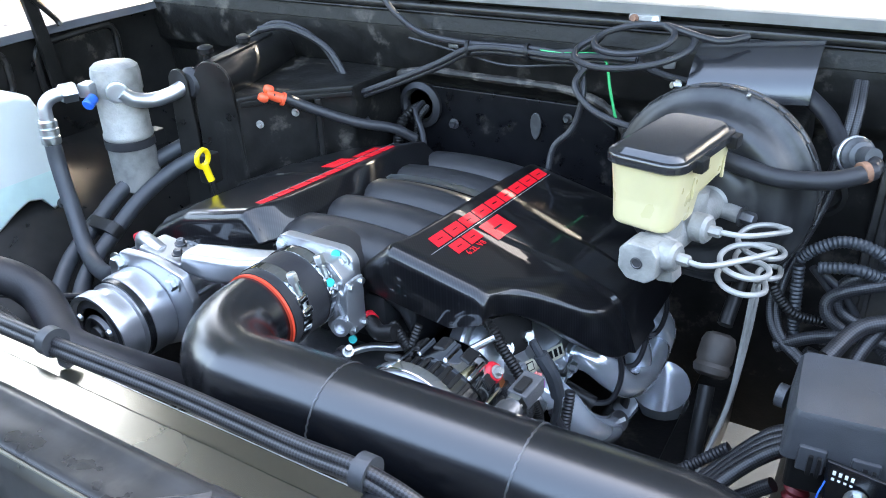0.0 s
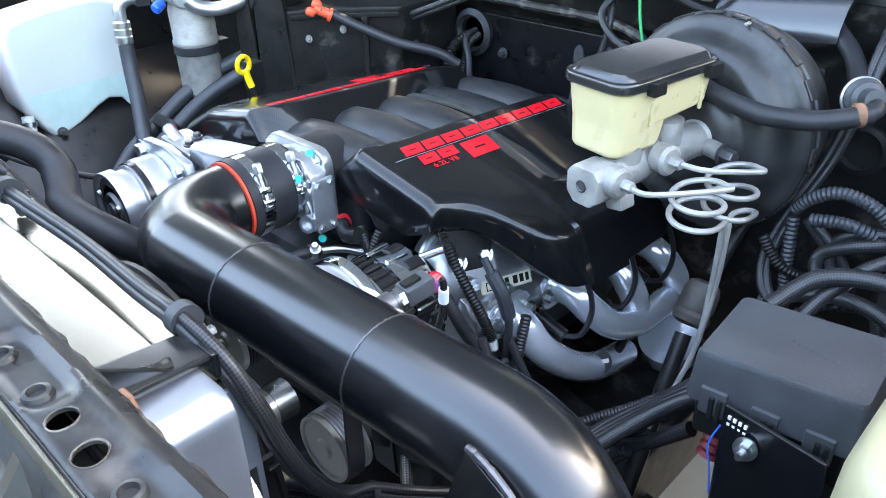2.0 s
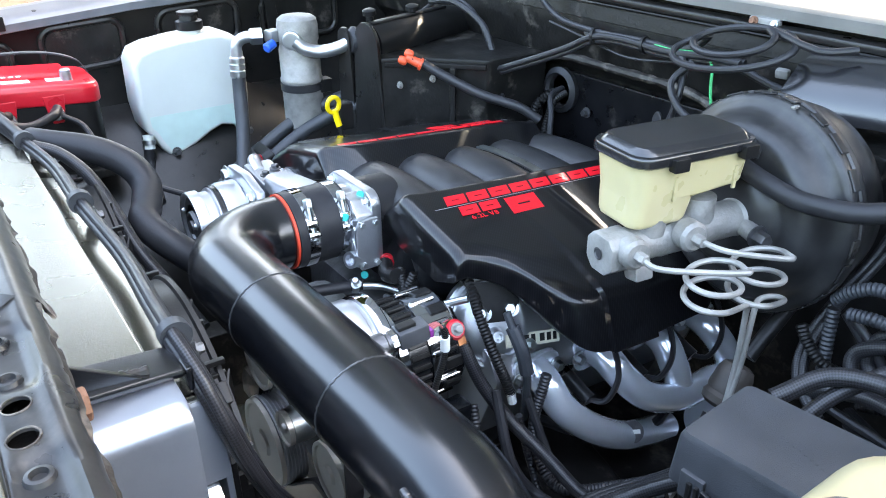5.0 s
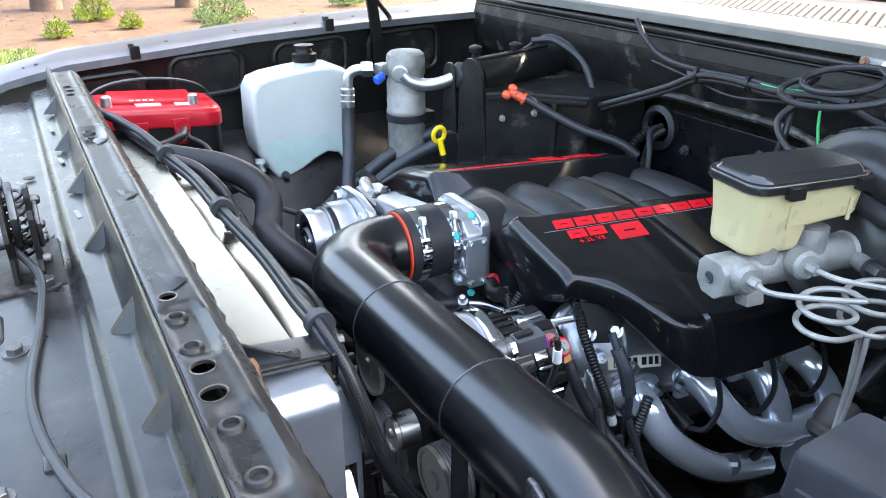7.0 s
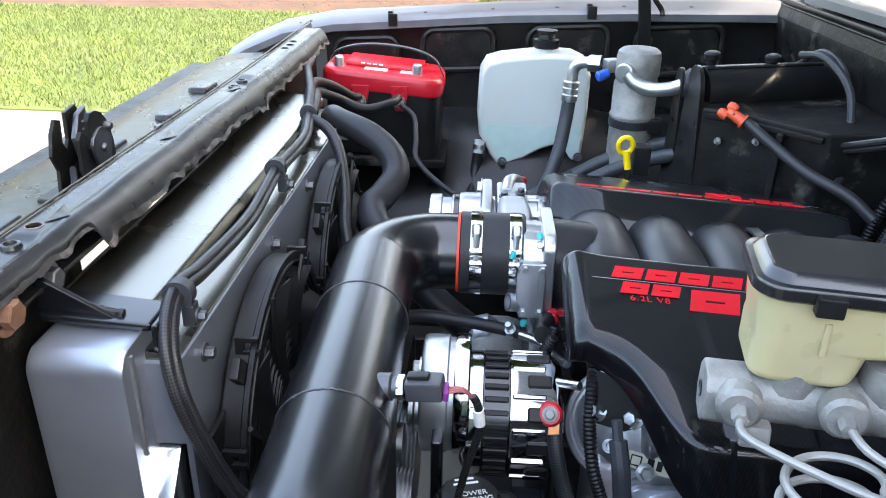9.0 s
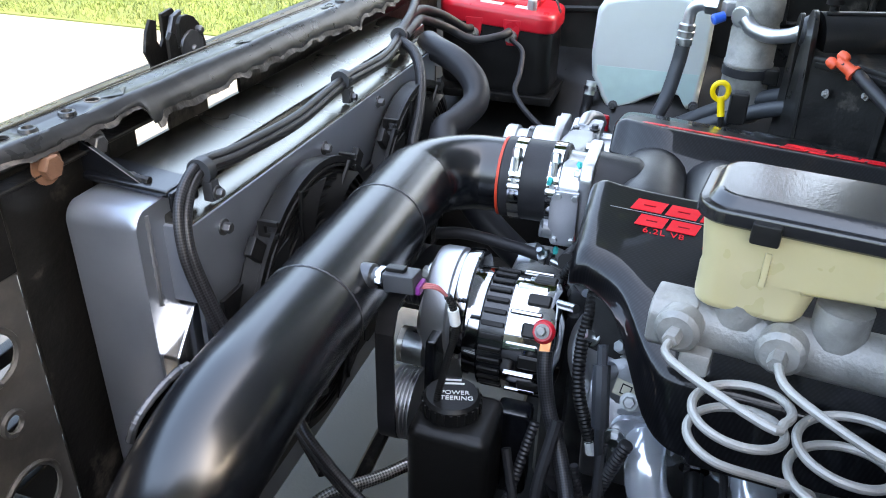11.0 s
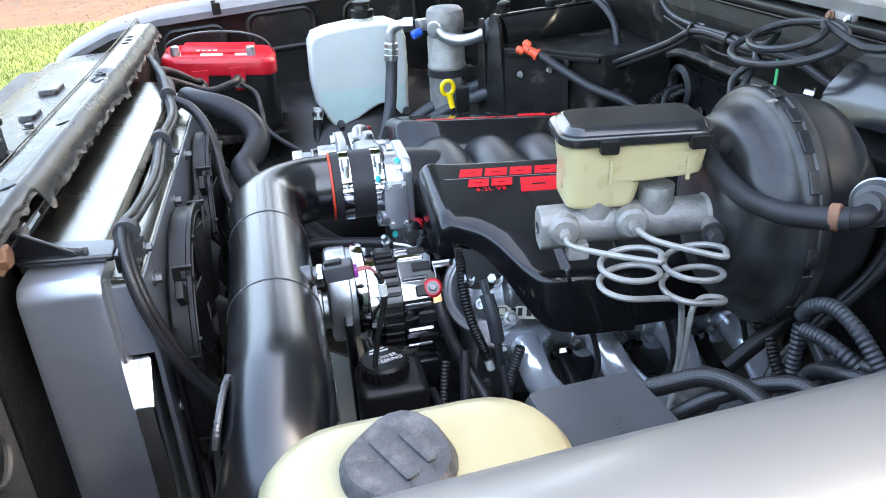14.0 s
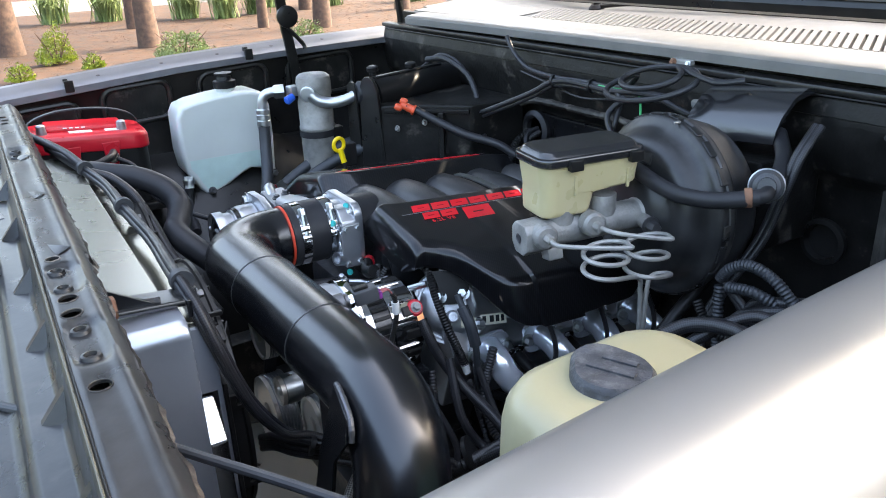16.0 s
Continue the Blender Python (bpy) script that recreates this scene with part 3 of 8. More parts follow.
apron(-1, 0.932, CREST_P, "wall_west", "black painted inner fender panel with recessed openings")
apron(1, 0.905, CREST_D, "wall_east", "black painted inner fender panel beside the fuse box")
wall_w = bpy.data.objects["wall_west"]
ORIGIN["wall_west"] = Vector((0, 0, 0))
for cy, cz, w, h in ((-0.02, 0.955, 0.15, 0.075), (0.2, 0.972, 0.17, 0.095), (0.46, 0.985, 0.19, 0.095), (0.72, 0.985, 0.2, 0.11)):
    rim = bmesh.new()
    rr = rounded_rect(w, h, 0.028, 6)
    pts = [Vector((-0.941, cy + a, cz + b + 0.06 * a)) for a, b in rr]
    tube(pts + [pts[0]], 0.0075, 8, smooth=False, caps=False, bm=rim)
    part("recess_rim", rim, BLACK_PAINT, wall_w)
    inner = [Vector((-0.9425, cy + a * 0.9, cz + b * 0.88 + 0.06 * a)) for a, b in rr]
    part("recess_panel", prism(inner, (0.002, 0, 0)), BLACK_DUSTY, wall_w)

# firewall, plenum and cowl
fire = loft([[Vector((x, y, z)) for y, z in ((0.985, 0.35), (0.985, 0.62), (0.975, 0.80), (0.972, 0.96), (0.945, 0.985), (0.935, 1.03), (0.93, 1.075), (0.955, 1.075), (0.99, 1.0), (1.01, 0.8), (1.01, 0.35))] for x in (-0.95, -0.6, -0.33, -0.3, 0.0, 0.25, 0.28, 0.6, 0.95)], bevel=0.006)
wall_n = tagged(finish("wall_north", fire, BLACK_DUSTY), "dusty black painted firewall behind the engine", "firewall", kind="structure")
ORIGIN["wall_north"] = Vector((0, 0, 0))
part("ledge", box((0, 0.94, 1.112), (1.86, 0.03, 0.012), 0.004), BLACK_PAINT, wall_n)
part("face_strip", prism([(-0.93, 0.928, 1.072), (0.93, 0.928, 1.072), (0.93, 0.936, 1.108), (-0.93, 0.936, 1.108)], (0, 0.008, 0), 0.002), BLACK_DUSTY, wall_n)
part("ledge_groove", tube([(-0.92, 0.932, 1.101), (0.0, 0.931, 1.102), (0.92, 0.932, 1.103)], 0.003, 8, 6), BLACK_DUSTY, wall_n)
part("tunnel_flange", tube([(-0.33, 0.955, 0.86), (-0.3, 0.95, 0.94), (-0.22, 0.945, 0.985), (-0.05, 0.94, 0.99), (0.12, 0.94, 0.985), (0.2, 0.95, 0.94), (0.22, 0.955, 0.86)], lambda t: 0.008 + 0.003 * noise.noise((t * 40, 0, 0)), 8, 14), LIP, wall_n)
part("gloss_panel", prism([(-0.27, 0.962, 0.6), (0.19, 0.962, 0.6), (0.19, 0.962, 0.92), (0.13, 0.962, 0.955), (-0.2, 0.962, 0.955), (-0.27, 0.962, 0.92)], (0, 0.01, 0), 0.004), mat("gloss_black_paint", (0.005, 0.005, 0.006), 0.3, var=0.3, bump=0.3, fine=30, spec=0.2, stain=(0.1, 0.09, 0.08), stain_amount=0.3, stain_scale=20, stain_edge=(0.6, 0.7)), wall_n, "glossy black panel")
part("grommet", lathe([(0.045, 0), (0.047, 0.012), (0.036, 0.018), (0.03, 0.012), (0.03, 0.0)], (-0.215, 0.962, 0.915), (0, -1, 0), 24), RUBBER, wall_n, "round rubber grommet")
# Plate, ribs and lower ledge in the lifted paint brighten this dark corner.
part("side_section", box((0.775, 0.966, 0.84), (0.33, 0.016, 0.44), 0.006), APRON, wall_n, "dusty grey-black side section, its colour lifted to brighten the corner")
for x in (0.63, 0.72, 0.83):
    part("pressed_rib", tube([(x, 0.958, 0.66), (x, 0.956, 0.85), (x, 0.958, 1.04)], 0.008, 8, 4), APRON, wall_n)
for x, z in ((0.66, 1.0), (0.77, 0.99), (0.87, 0.93), (0.68, 0.8)):
    part("screw", hex_bolt((x, 0.958, z), (0, -1, 0), 0.006, 0.006), CAST_DULL, wall_n)
part("lower_ledge", box((0.45, 0.958, 1.045), (0.94, 0.03, 0.012), 0.003), APRON, wall_n)
oval = [Vector((0.036 + 0.011 * math.cos(a) * (1.0 + 0.5 * math.sin(a) * 0.4), 0.962, 0.905 + 0.026 * math.sin(a))) for a in (0.3927 * k for k in range(16))]
part("cover_plate", prism(oval, (0, -0.005, 0), 0.0015), GUNMETAL, wall_n, "small oval metal cover plate")

cowl = thing("cowl", (0, 1.05, 1.1), "pale painted cowl panel with a row of louvre slots", "cowl")
part("front_lip", loft([[Vector((x, 0.945 + 0.02 * (x / 0.9) ** 2 * -1 + a, 1.137 + 0.004 * x + b)) for a, b in ((-0.004, -0.012), (-0.006, 0.004), (0.002, 0.01), (0.03, 0.014), (0.06, 0.016), (0.06, 0.008), (0.03, 0.006), (0.006, 0.0), (0.002, -0.012))] for x in (-0.78, -0.7, -0.45, -0.2, 0.0, 0.2, 0.45, 0.7, 0.93)]), COWL_PAINT, cowl, sharp=50)
X0, X1 = -0.42, 0.86
top = lambda y: 1.150 + (y - 1.0) * 0.08
strip = lambda x0, x1, y0, y1: prism([(x0, y0, top(y0)), (x1, y0, top(y0)), (x1, y1, top(y1)), (x0, y1, top(y1))], (0, 0, -0.004), 0.001)
# Added dark filler that stops bright light showing through under the lip.
part("lip_gap_blocker", box((0.0, 0.985, 1.118), (1.84, 0.02, 0.06), 0.002), BLACK_DUSTY, cowl)
part("panel", strip(-0.86, 0.95, 1.0, 1.055), COWL_PAINT, cowl)
part("panel", strip(-0.95, 0.95, 1.165, 1.26), COWL_PAINT, cowl)
part("panel", strip(-0.9, X0, 1.055, 1.165), COWL_PAINT, cowl)
part("panel", strip(X1, 0.95, 1.055, 1.165), COWL_PAINT, cowl)
part("plenum", prism([(X0, 1.05, 1.09), (X1, 1.05, 1.09), (X1, 1.17, 1.1), (X0, 1.17, 1.1)], (0, 0, -0.01)), BLACK_DUSTY, cowl)
slat = None
for k in range(72):
    x = X0 + 0.055 + (X1 - X0 - 0.06) * k / 71
    if slat is None:
        bm = prism([(x - 0.0055, 1.052, top(1.052) + 0.001), (x + 0.0055, 1.052, top(1.052) + 0.001), (x - 0.0545, 1.168, top(1.168) + 0.001), (x - 0.0655, 1.168, top(1.168) + 0.001)], (0.004, 0, -0.012))
        slat = part("slat", bm, COWL_PAINT, cowl)
    else:
        o = new("slat", slat.data)
        o.parent, o.location = cowl, (x - X0 - 0.055, 0, 0)
lip_bolts = thing("cowl_bracket", (0.23, 0.94, 1.115), "small rusty cowl bracket with two screws", "bracket")
part("plate", box((0.23, 0.938, 1.118), (0.05, 0.012, 0.018), 0.003), CAST_DULL, lip_bolts)
part("screw", hex_bolt((0.215, 0.931, 1.12), (0, -1, 0.3), 0.005, 0.004), RUST, lip_bolts)
part("screw", hex_bolt((0.25, 0.931, 1.12), (0, -1, 0.3), 0.004, 0.003), ZINC, lip_bolts)

glass = thing("windscreen", (0, 1.3, 1.15), "dark tinted windscreen with a black rubber seal", "windscreen")
part("seal", tube([(-0.93, 1.29, 1.165), (-0.5, 1.275, 1.168), (0, 1.27, 1.17), (0.5, 1.275, 1.168), (0.93, 1.29, 1.165)], 0.014, 10, 6), RUBBER, glass)
part("pane", prism([(-0.88, 1.29, 1.17), (0.88, 1.29, 1.17), (0.74, 1.75, 1.66), (-0.74, 1.75, 1.66)], (0, 0.004, -0.004)), GLASS_DARK, glass)
cab = thing("cab", (0, 2.4, 0.4), "silver truck cab behind the windscreen", "cab")
part("body", loft([[Vector((sx * w, y, z)) for sx, z in ((-1, 0.45), (-1, 1.12), (-0.88, 1.78), (0.88, 1.78), (1, 1.12), (1, 0.45))] for y, w in ((1.78, 0.98), (3.2, 1.0))], bevel=0.02), SILVER_PAINT, cab)
part("dash", box((0, 1.52, 0.95), (1.84, 0.5, 0.34), 0.03), PLASTIC, cab, "dark dashboard")
for sx in (-1, 1):
    part("pillar", tube([(sx * 0.92, 1.27, 1.15), (sx * 0.78, 1.75, 1.66)], 0.03, 10, 4), SILVER_PAINT, cab)
wiper = thing("wiper", (-0.29, 1.2, 1.16), "black windscreen wiper arm on its pivot", "wiper")
part("pivot", lathe([(0.02, 0), (0.02, 0.012), (0.014, 0.02)], (-0.29, 1.2, 1.157), (0, -0.1, 1), 18), PLASTIC, wiper)
part("arm", tube([(-0.29, 1.2, 1.18), (-0.42, 1.24, 1.215), (-0.62, 1.3, 1.235)], 0.009, 8, 5), PLASTIC, wiper)
part("arm", tube([(-0.3, 1.195, 1.17), (-0.16, 1.22, 1.182), (0.2, 1.262, 1.19)], 0.005, 8, 5), PLASTIC, wiper)

# open hood and its hinges
hood = thing("hood", (0, 0.98, 1.2), "open silver hood with an aged grey underside over the engine bay", "hood")
# Out of view, the panel is widened past true size to shade both fenders.
hp = lambda s, x: Vector((x, 1.0 - 0.4 * s, 1.235 + 1.12 * s - 0.06 * s * s))
rings = [[hp(s, x) for x in (-1.05, -0.5, 0, 0.5, 1.05)] + [hp(s, x) + Vector((0, 0.03, 0.03)) for x in (1.05, 0.5, 0, -0.5, -1.05)] for s in (0.0, 0.25, 0.5, 0.75, 1.0, 1.25)]
part("panel", loft(rings, bevel=0.006), SILVER_PAINT, hood)
for x in (-0.6, -0.2, 0.2, 0.6):
    part("brace", tube([hp(s, x) + Vector((0, -0.01, -0.01)) for s in (0.06, 0.4, 0.8, 1.18)], 0.028, 8, 4), HOOD_UNDER, hood)
part("underside", loft([[hp(s, -0.95) + Vector((0, -0.012, -0.012)), hp(s, 0.95) + Vector((0, -0.012, -0.012)), hp(s, 0.95) + Vector((0, -0.004, -0.004)), hp(s, -0.95) + Vector((0, -0.004, -0.004))] for s in (0.01, 0.6, 1.24)]), HOOD_UNDER, hood, "aged grey painted underside")
part("rear_edge", tube([hp(-0.01, -0.92), hp(-0.01, 0), hp(-0.01, 0.92)], 0.02, 8, 4), BLACK_PAINT, hood)
for sx in (-1, 1):
    off = 0.0 if sx < 0 else 0.07
    arm = loft([[Vector((sx * 0.915 + a, 0.64 + 0.014 * b - 0.012 * k, z + off)) for a, b in ((-0.006, -1), (0.006, -1), (0.006, 1), (-0.006, 1))] for k, z in enumerate((0.93, 1.06, 1.15, 1.3))], bevel=0.002)
    hg = part("hinge_arm", arm, BLACK_DUSTY, hood, "black steel hinge arm")
    part("pivot_disc", lathe([(0.006, 0), (0.03, 0.002), (0.03, 0.01), (0.022, 0.014), (0.008, 0.014)], (sx * 0.907, 0.622, 1.16 + off), (-sx, 0, 0), 24), BLACK_PAINT, hg)
    part("rear_link", tube([(sx * 0.905, 0.98, 1.06 + off), (sx * 0.9, 0.975, 1.14 + off), (sx * 0.88, 0.95, 1.3)], 0.012, 8, 5), BLACK_DUSTY, hg)
    part("link", tube([(sx * 0.905, 0.622, 1.13 + off), (sx * 0.905, 0.66, 1.085 + off), (sx * 0.9, 0.665, 1.07 + off)], 0.006, 8, 4), BLACK_PAINT, hg)

# ---- radiator support ----
support = thing("radiator_support", (0.0, -0.14, 0.4), "worn black painted radiator support panel with punched holes", "panel")
ZS = 1.038
wavy = random.Random(3)
RECESSES = ((0.398, 0.046), (0.557, 0.048), (-0.25, 0.05))
RAIL_HOLES = ((0.337, 0.016, 0.0075), (0.459, 0.017, 0.009), (0.494, 0.016, 0.0095), (0.642, 0.018, 0.009), (-0.62, 0.018, 0.007), (-0.585, 0.02, 0.007), (-0.55, 0.018, 0.007))
soft_step = lambda q: max(0.0, min(1.0, q)) ** 2 * (3 - 2 * max(0.0, min(1.0, q)))
def rail_width(x):
    """How far back the pressed top reaches before its torn edge."""
    notch = 0.004 * soft_step((noise.noise((x * 19, 4.2, 0)) - 0.28) * 4) + 0.003 * noise.noise((x * 32, 0.3, 0)) + 0.0008 * noise.noise((x * 130, 0.7, 0))
    return 0.050 + notch + (0.006 if x < 0.303 else 0.0)


def rail_top(x, v):
    z = ZS + 0.002 + 0.004 * math.sin(x * 3) - 0.003 * soft_step((0.005 - v) / 0.005)
    z += 0.0022 * math.exp(-((v - 0.037) / 0.005) ** 2) + 0.0012 * noise.noise((x * 14, v * 40, 2.0))
    for c, w in RECESSES:
        q = ((abs(x - c) / w) ** 4 + (abs(v - 0.0205) / 0.0165) ** 4) ** 0.25
        z -= 0.0034 * soft_step((1.05 - q) / 0.28)
    fall = max(0.0, v - 0.039)
    return z - fall * fall * (52 if x > 0.303 else 65) - 0.12 * fall


rail = bmesh.new()
xs = [-0.78 + 0.012 * k for k in range(57)] + [-0.1 + 0.005 * k for k in range(205)]
cols = []
for x in xs:
    w = rail_width(x)
    cols.append([rail.verts.new((x, -0.138 + v, rail_top(x, v))) for v in [0.0, 0.0025, 0.005] + [0.005 + 0.034 * k / 9 for k in range(1, 10)] + [0.039 + (w - 0.039) * k / 4 for k in range(1, 5)]])
link_faces(rail, cols, False)
for hx, hv, hr in RAIL_HOLES:
    c = Vector((hx, -0.138 + hv))
    gone = [f for f in rail.faces if (f.calc_center_median().xy - c).length < hr * 0.95]
    bmesh.ops.delete(rail, geom=gone, context="FACES")
    for v in rail.verts:
        d = v.co.xy - c
        if v.is_boundary and v.link_faces and 0.0 < d.length < hr * 1.7:
            d = d.normalized() * hr
            v.co.x, v.co.y = c.x + d.x, c.y + d.y
skin = bmesh.ops.extrude_face_region(rail, geom=rail.faces[:])
bmesh.ops.translate(rail, vec=(0, 0, -0.0028), verts=[g for g in skin["geom"] if isinstance(g, bmesh.types.BMVert)])
part("top_rail", rail, SUPPORT, support, sharp=50)
for hx, hv, hr in RAIL_HOLES:
    part("hole_edge", tube([(hx + hr * math.cos(t), -0.138 + hv + hr * math.sin(t), rail_top(hx + hr * math.cos(t), hv + hr * math.sin(t)) + 0.0002) for t in (0.2618 * k for k in range(25))], lambda t: 0.0007 + 0.0004 * noise.noise((t * 9, hx * 40, 0)), 6, smooth=False, caps=False), LIP, support, "worn bare hole edge")
rear_y = lambda x: -0.138 + rail_width(x)
def torn_lip(x0, x1, deep):
    rag = bmesh.new()
    rows = [[], [], []]
    for k in range(int((x1 - x0) / 0.006)):
        x = x0 + 0.006 * k
        y, z = rear_y(x) - 0.001, rail_top(x, rail_width(x)) - 0.001
        drop = deep * (0.7 + 0.4 * noise.noise((x * 9, 0, 0))) + 0.0016 * noise.noise((x * 90, 0, 0)) + wavy.uniform(-0.0005, 0.0005)
        rows[0].append(rag.verts.new((x, y, z)))
        rows[1].append(rag.verts.new((x, y + 0.002 + 0.004 * noise.noise((x * 30, 1, 0)), z - drop * 0.5)))
        rows[2].append(rag.verts.new((x, y + 0.004 + 0.004 * noise.noise((x * 40, 8, 0)), z - drop)))
    link_faces(rag, rows, False)
    skin = bmesh.ops.extrude_face_region(rag, geom=rag.faces[:])
    bmesh.ops.translate(rag, vec=(0, -0.003, 0), verts=[g for g in skin["geom"] if isinstance(g, bmesh.types.BMVert)])
    part("rear_lip", rag, LIP, support, "ragged rusty rear lip")


torn_lip(-0.78, 0.303, 0.012)
torn_lip(0.303, 0.92, 0.007)
# Dark plate added below the rail so its holes look shaded.
part("rail_shade_plate", box((0.07, -0.112, 1.012), (1.7, 0.046, 0.004), 0.001, seg=1), BLACK_DUSTY, support)
def web(x0, x1, z0, z1):
    part("rear_web", box(((x0 + x1) / 2, -0.1125, (z0 + z1) / 2), (x1 - x0, 0.005, z1 - z0), 0.0015, seg=1), BLACK_DUSTY, support)


web(-0.78, 0.34, 0.72, 0.978)
web(-0.78, 0.08, 0.978, 1.02)
web(0.155, 0.235, 0.978, 1.02)
web(0.295, 0.34, 0.978, 1.02)
web(0.34, 0.485, 0.35, 1.02)
web(0.485, 0.56, 0.925, 1.02)
web(0.56, 0.63, 0.925, 0.972)
web(0.56, 0.63, 0.988, 1.02)
web(0.63, 0.92, 0.9, 1.02)
web(-0.78, -0.34, 0.35, 0.72)
part("front_step", loft([[Vector((x, y, z + 0.004 * math.sin(x * 3))) for y, z in ((-0.136, ZS + 0.003), (-0.142, ZS - 0.006), (-0.147, 0.998), (-0.152, 0.993), (-0.174, 0.990), (-0.18, 0.986), (-0.183, 0.976), (-0.19, 0.972), (-0.3, 0.966), (-0.36, 0.955), (-0.4, 0.93), (-0.4, 0.92), (-0.36, 0.945), (-0.3, 0.956), (-0.178, 0.962), (-0.172, 0.98), (-0.14, 0.985), (-0.132, ZS - 0.01))] for x in [-0.86 + 0.11 * k for k in range(17)]], bevel=0.0015), SUPPORT, support)
bead = tube([(-0.86, -0.139, ZS + 0.003), (-0.3, -0.139, ZS), (0.3, -0.139, ZS + 0.006), (0.9, -0.139, ZS + 0.004)], lambda t: 0.0013 + 0.0008 * noise.noise((t * 30, 0, 0)), 8, 40)
part("seam_sealer", bead, mat("seam_sealer", (0.07, 0.067, 0.05), 0.5, var=0.3, bump=0.3), support, "olive seam sealer bead")
for x in (-0.62, -0.36, -0.14, 0.07, 0.28, 0.44, 0.585, 0.73):
    g = bmesh.new()
    v = [g.verts.new(p) for p in ((x - 0.005, -0.1405, ZS - 0.012), (x + 0.005, -0.1405, ZS - 0.012), (x + 0.004, -0.168, 0.9925), (x - 0.004, -0.168, 0.9925), (x - 0.022, -0.146, 0.994), (x + 0.022, -0.146, 0.994))]
    for f in ((0, 1, 2, 3), (0, 3, 4), (1, 5, 2)):
        g.faces.new([v[i] for i in f])
    part("gusset", g, SUPPORT, support)
for x in (0.318, 0.06, -0.2):
    d = bmesh.new()
    w = [d.verts.new(p) for p in ((x - 0.034, -0.122, rail_top(x - 0.034, 0.016) + 0.0005), (x + 0.012, -0.117, rail_top(x + 0.012, 0.021) + 0.0005), (x - 0.002, -0.1, rail_top(x, 0.038) + 0.0012), (x - 0.012, -0.112, rail_top(x, 0.026) + 0.004))]
    for f in ((0, 1, 3), (1, 2, 3), (2, 0, 3)):
        d.faces.new([w[i] for i in f])
    part("dart", d, SUPPORT, support, "pressed triangular dart")
for x, y in ((0.373, -0.1225), (0.425, -0.1215), (0.53, -0.12), (0.586, -0.119), (-0.27, -0.12), (-0.23, -0.12)):
    part("dimple", lathe([(0.0095, 0.0), (0.008, 0.0035), (0.0055, 0.004), (0.0045, 0.0005)], (x, y, rail_top(x, y + 0.138) - 0.0005), (0, 0, 1), 22), SUPPORT, support, "round pressed dimple")
# Dark discs on the unbroken sheet stand in for the shade inside holes.
for x, y, r in ((0.297, -0.209, 0.008), (0.03, -0.215, 0.007), (0.46, -0.235, 0.008), (-0.3, -0.21, 0.008)):
    part("panel_hole_disc", lathe([(r, 0), (r * 1.05, 0.0012), (r * 0.8, 0.0016)], (x, y, 0.971), (0, 0, 1), 16), BLACK_DUSTY, support, "dark disc painted as the shade in a punched hole")
part("rusty_bolt", hex_bolt((0.444, -0.091, 1.018), (0, 1, 0), 0.012, 0.009), RUST, support, "rusty bolt head")
part("bolt", hex_bolt((0.378, -0.093, 1.015), (0, 1, 0), 0.010, 0.008), GUNMETAL, support)
for x0, w, holes in ((0.487, 0.1, [(0.47, 0.05, 0.028), (0.545, 0.05, 0.012), (0.64, 0.052, 0.036), (0.78, 0.05, 0.03)]), (0.595, 0.3, [(0.452, 0.06, 0.04), (0.56, 0.055, 0.036), (0.69, 0.055, 0.036), (0.56, 0.17, 0.03), (0.75, 0.18, 0.05)])):
    lean = 0.0 if w < 0.2 else -0.1
    wall = lambda u, v, d, x0=x0, lean=lean: (x0 + v, -0.112 + lean * (v - 0.1) - d, 1.33 - u)
    # Panels and rims use the lightened paint, since little light reaches them.
    part("side_panel", sheet_with_holes(0.395, 0.95, 0.0, w, holes, wall), SUPPORT_LIT, support)
    for u, v, r in holes:
        part("hole_rim", tube([wall(u + r * math.cos(a), v + r * math.sin(a), -0.002) for a in (0.2618 * k for k in range(25))], 0.0035, 6, smooth=False, caps=False), SUPPORT_LIT, support)
part("fold", tube([(0.591, -0.114, 0.93), (0.591, -0.114, 0.4)], 0.008, 8, 3), BLACK_PAINT, support)

for x, y, w, h in ((0.18, -0.27, 0.07, 0.035), (0.37, -0.30, 0.055, 0.03), (0.52, -0.27, 0.06, 0.04), (-0.12, -0.28, 0.07, 0.035), (-0.3, -0.26, 0.06, 0.03), (0.66, -0.25, 0.05, 0.05), (-0.5, -0.27, 0.07, 0.04)):
    pad = loft([[Vector((x + a * s, y + b * s, 0.967 + 0.055 * (y + 0.3) + z)) for a, b in rounded_rect(w, h, 0.01, 3)] for z, s in ((-0.004, 1.0), (0.002, 0.96), (0.0045, 0.82))])
    part("pressed_pad", pad, SUPPORT, support, sharp=50)
for x, y in ((0.235, -0.245), (0.44, -0.262), (-0.02, -0.265), (0.6, -0.23), (-0.2, -0.235)):
    part("panel_bolt", hex_bolt((x, y, 0.971), (0, 0, 1), 0.0075, 0.006), GUNMETAL, support)
for x in (0.22, -0.05, -0.3, -0.5, 0.7):
    part("bright_scuff", box((x, -0.163, 0.9915), (0.03, 0.006, 0.0012), 0.0004, (0, 0, 6)), CAST_DULL, support, "bare metal scuff")

latch = thing("hood_latch", (0.06, -0.225, 0.966), "greasy black hood latch with spring and two bolts", "latch")
part("base_plate", box((0.04, -0.225, 0.971), (0.14, 0.07, 0.008), 0.003), BLACK_DUSTY, latch)
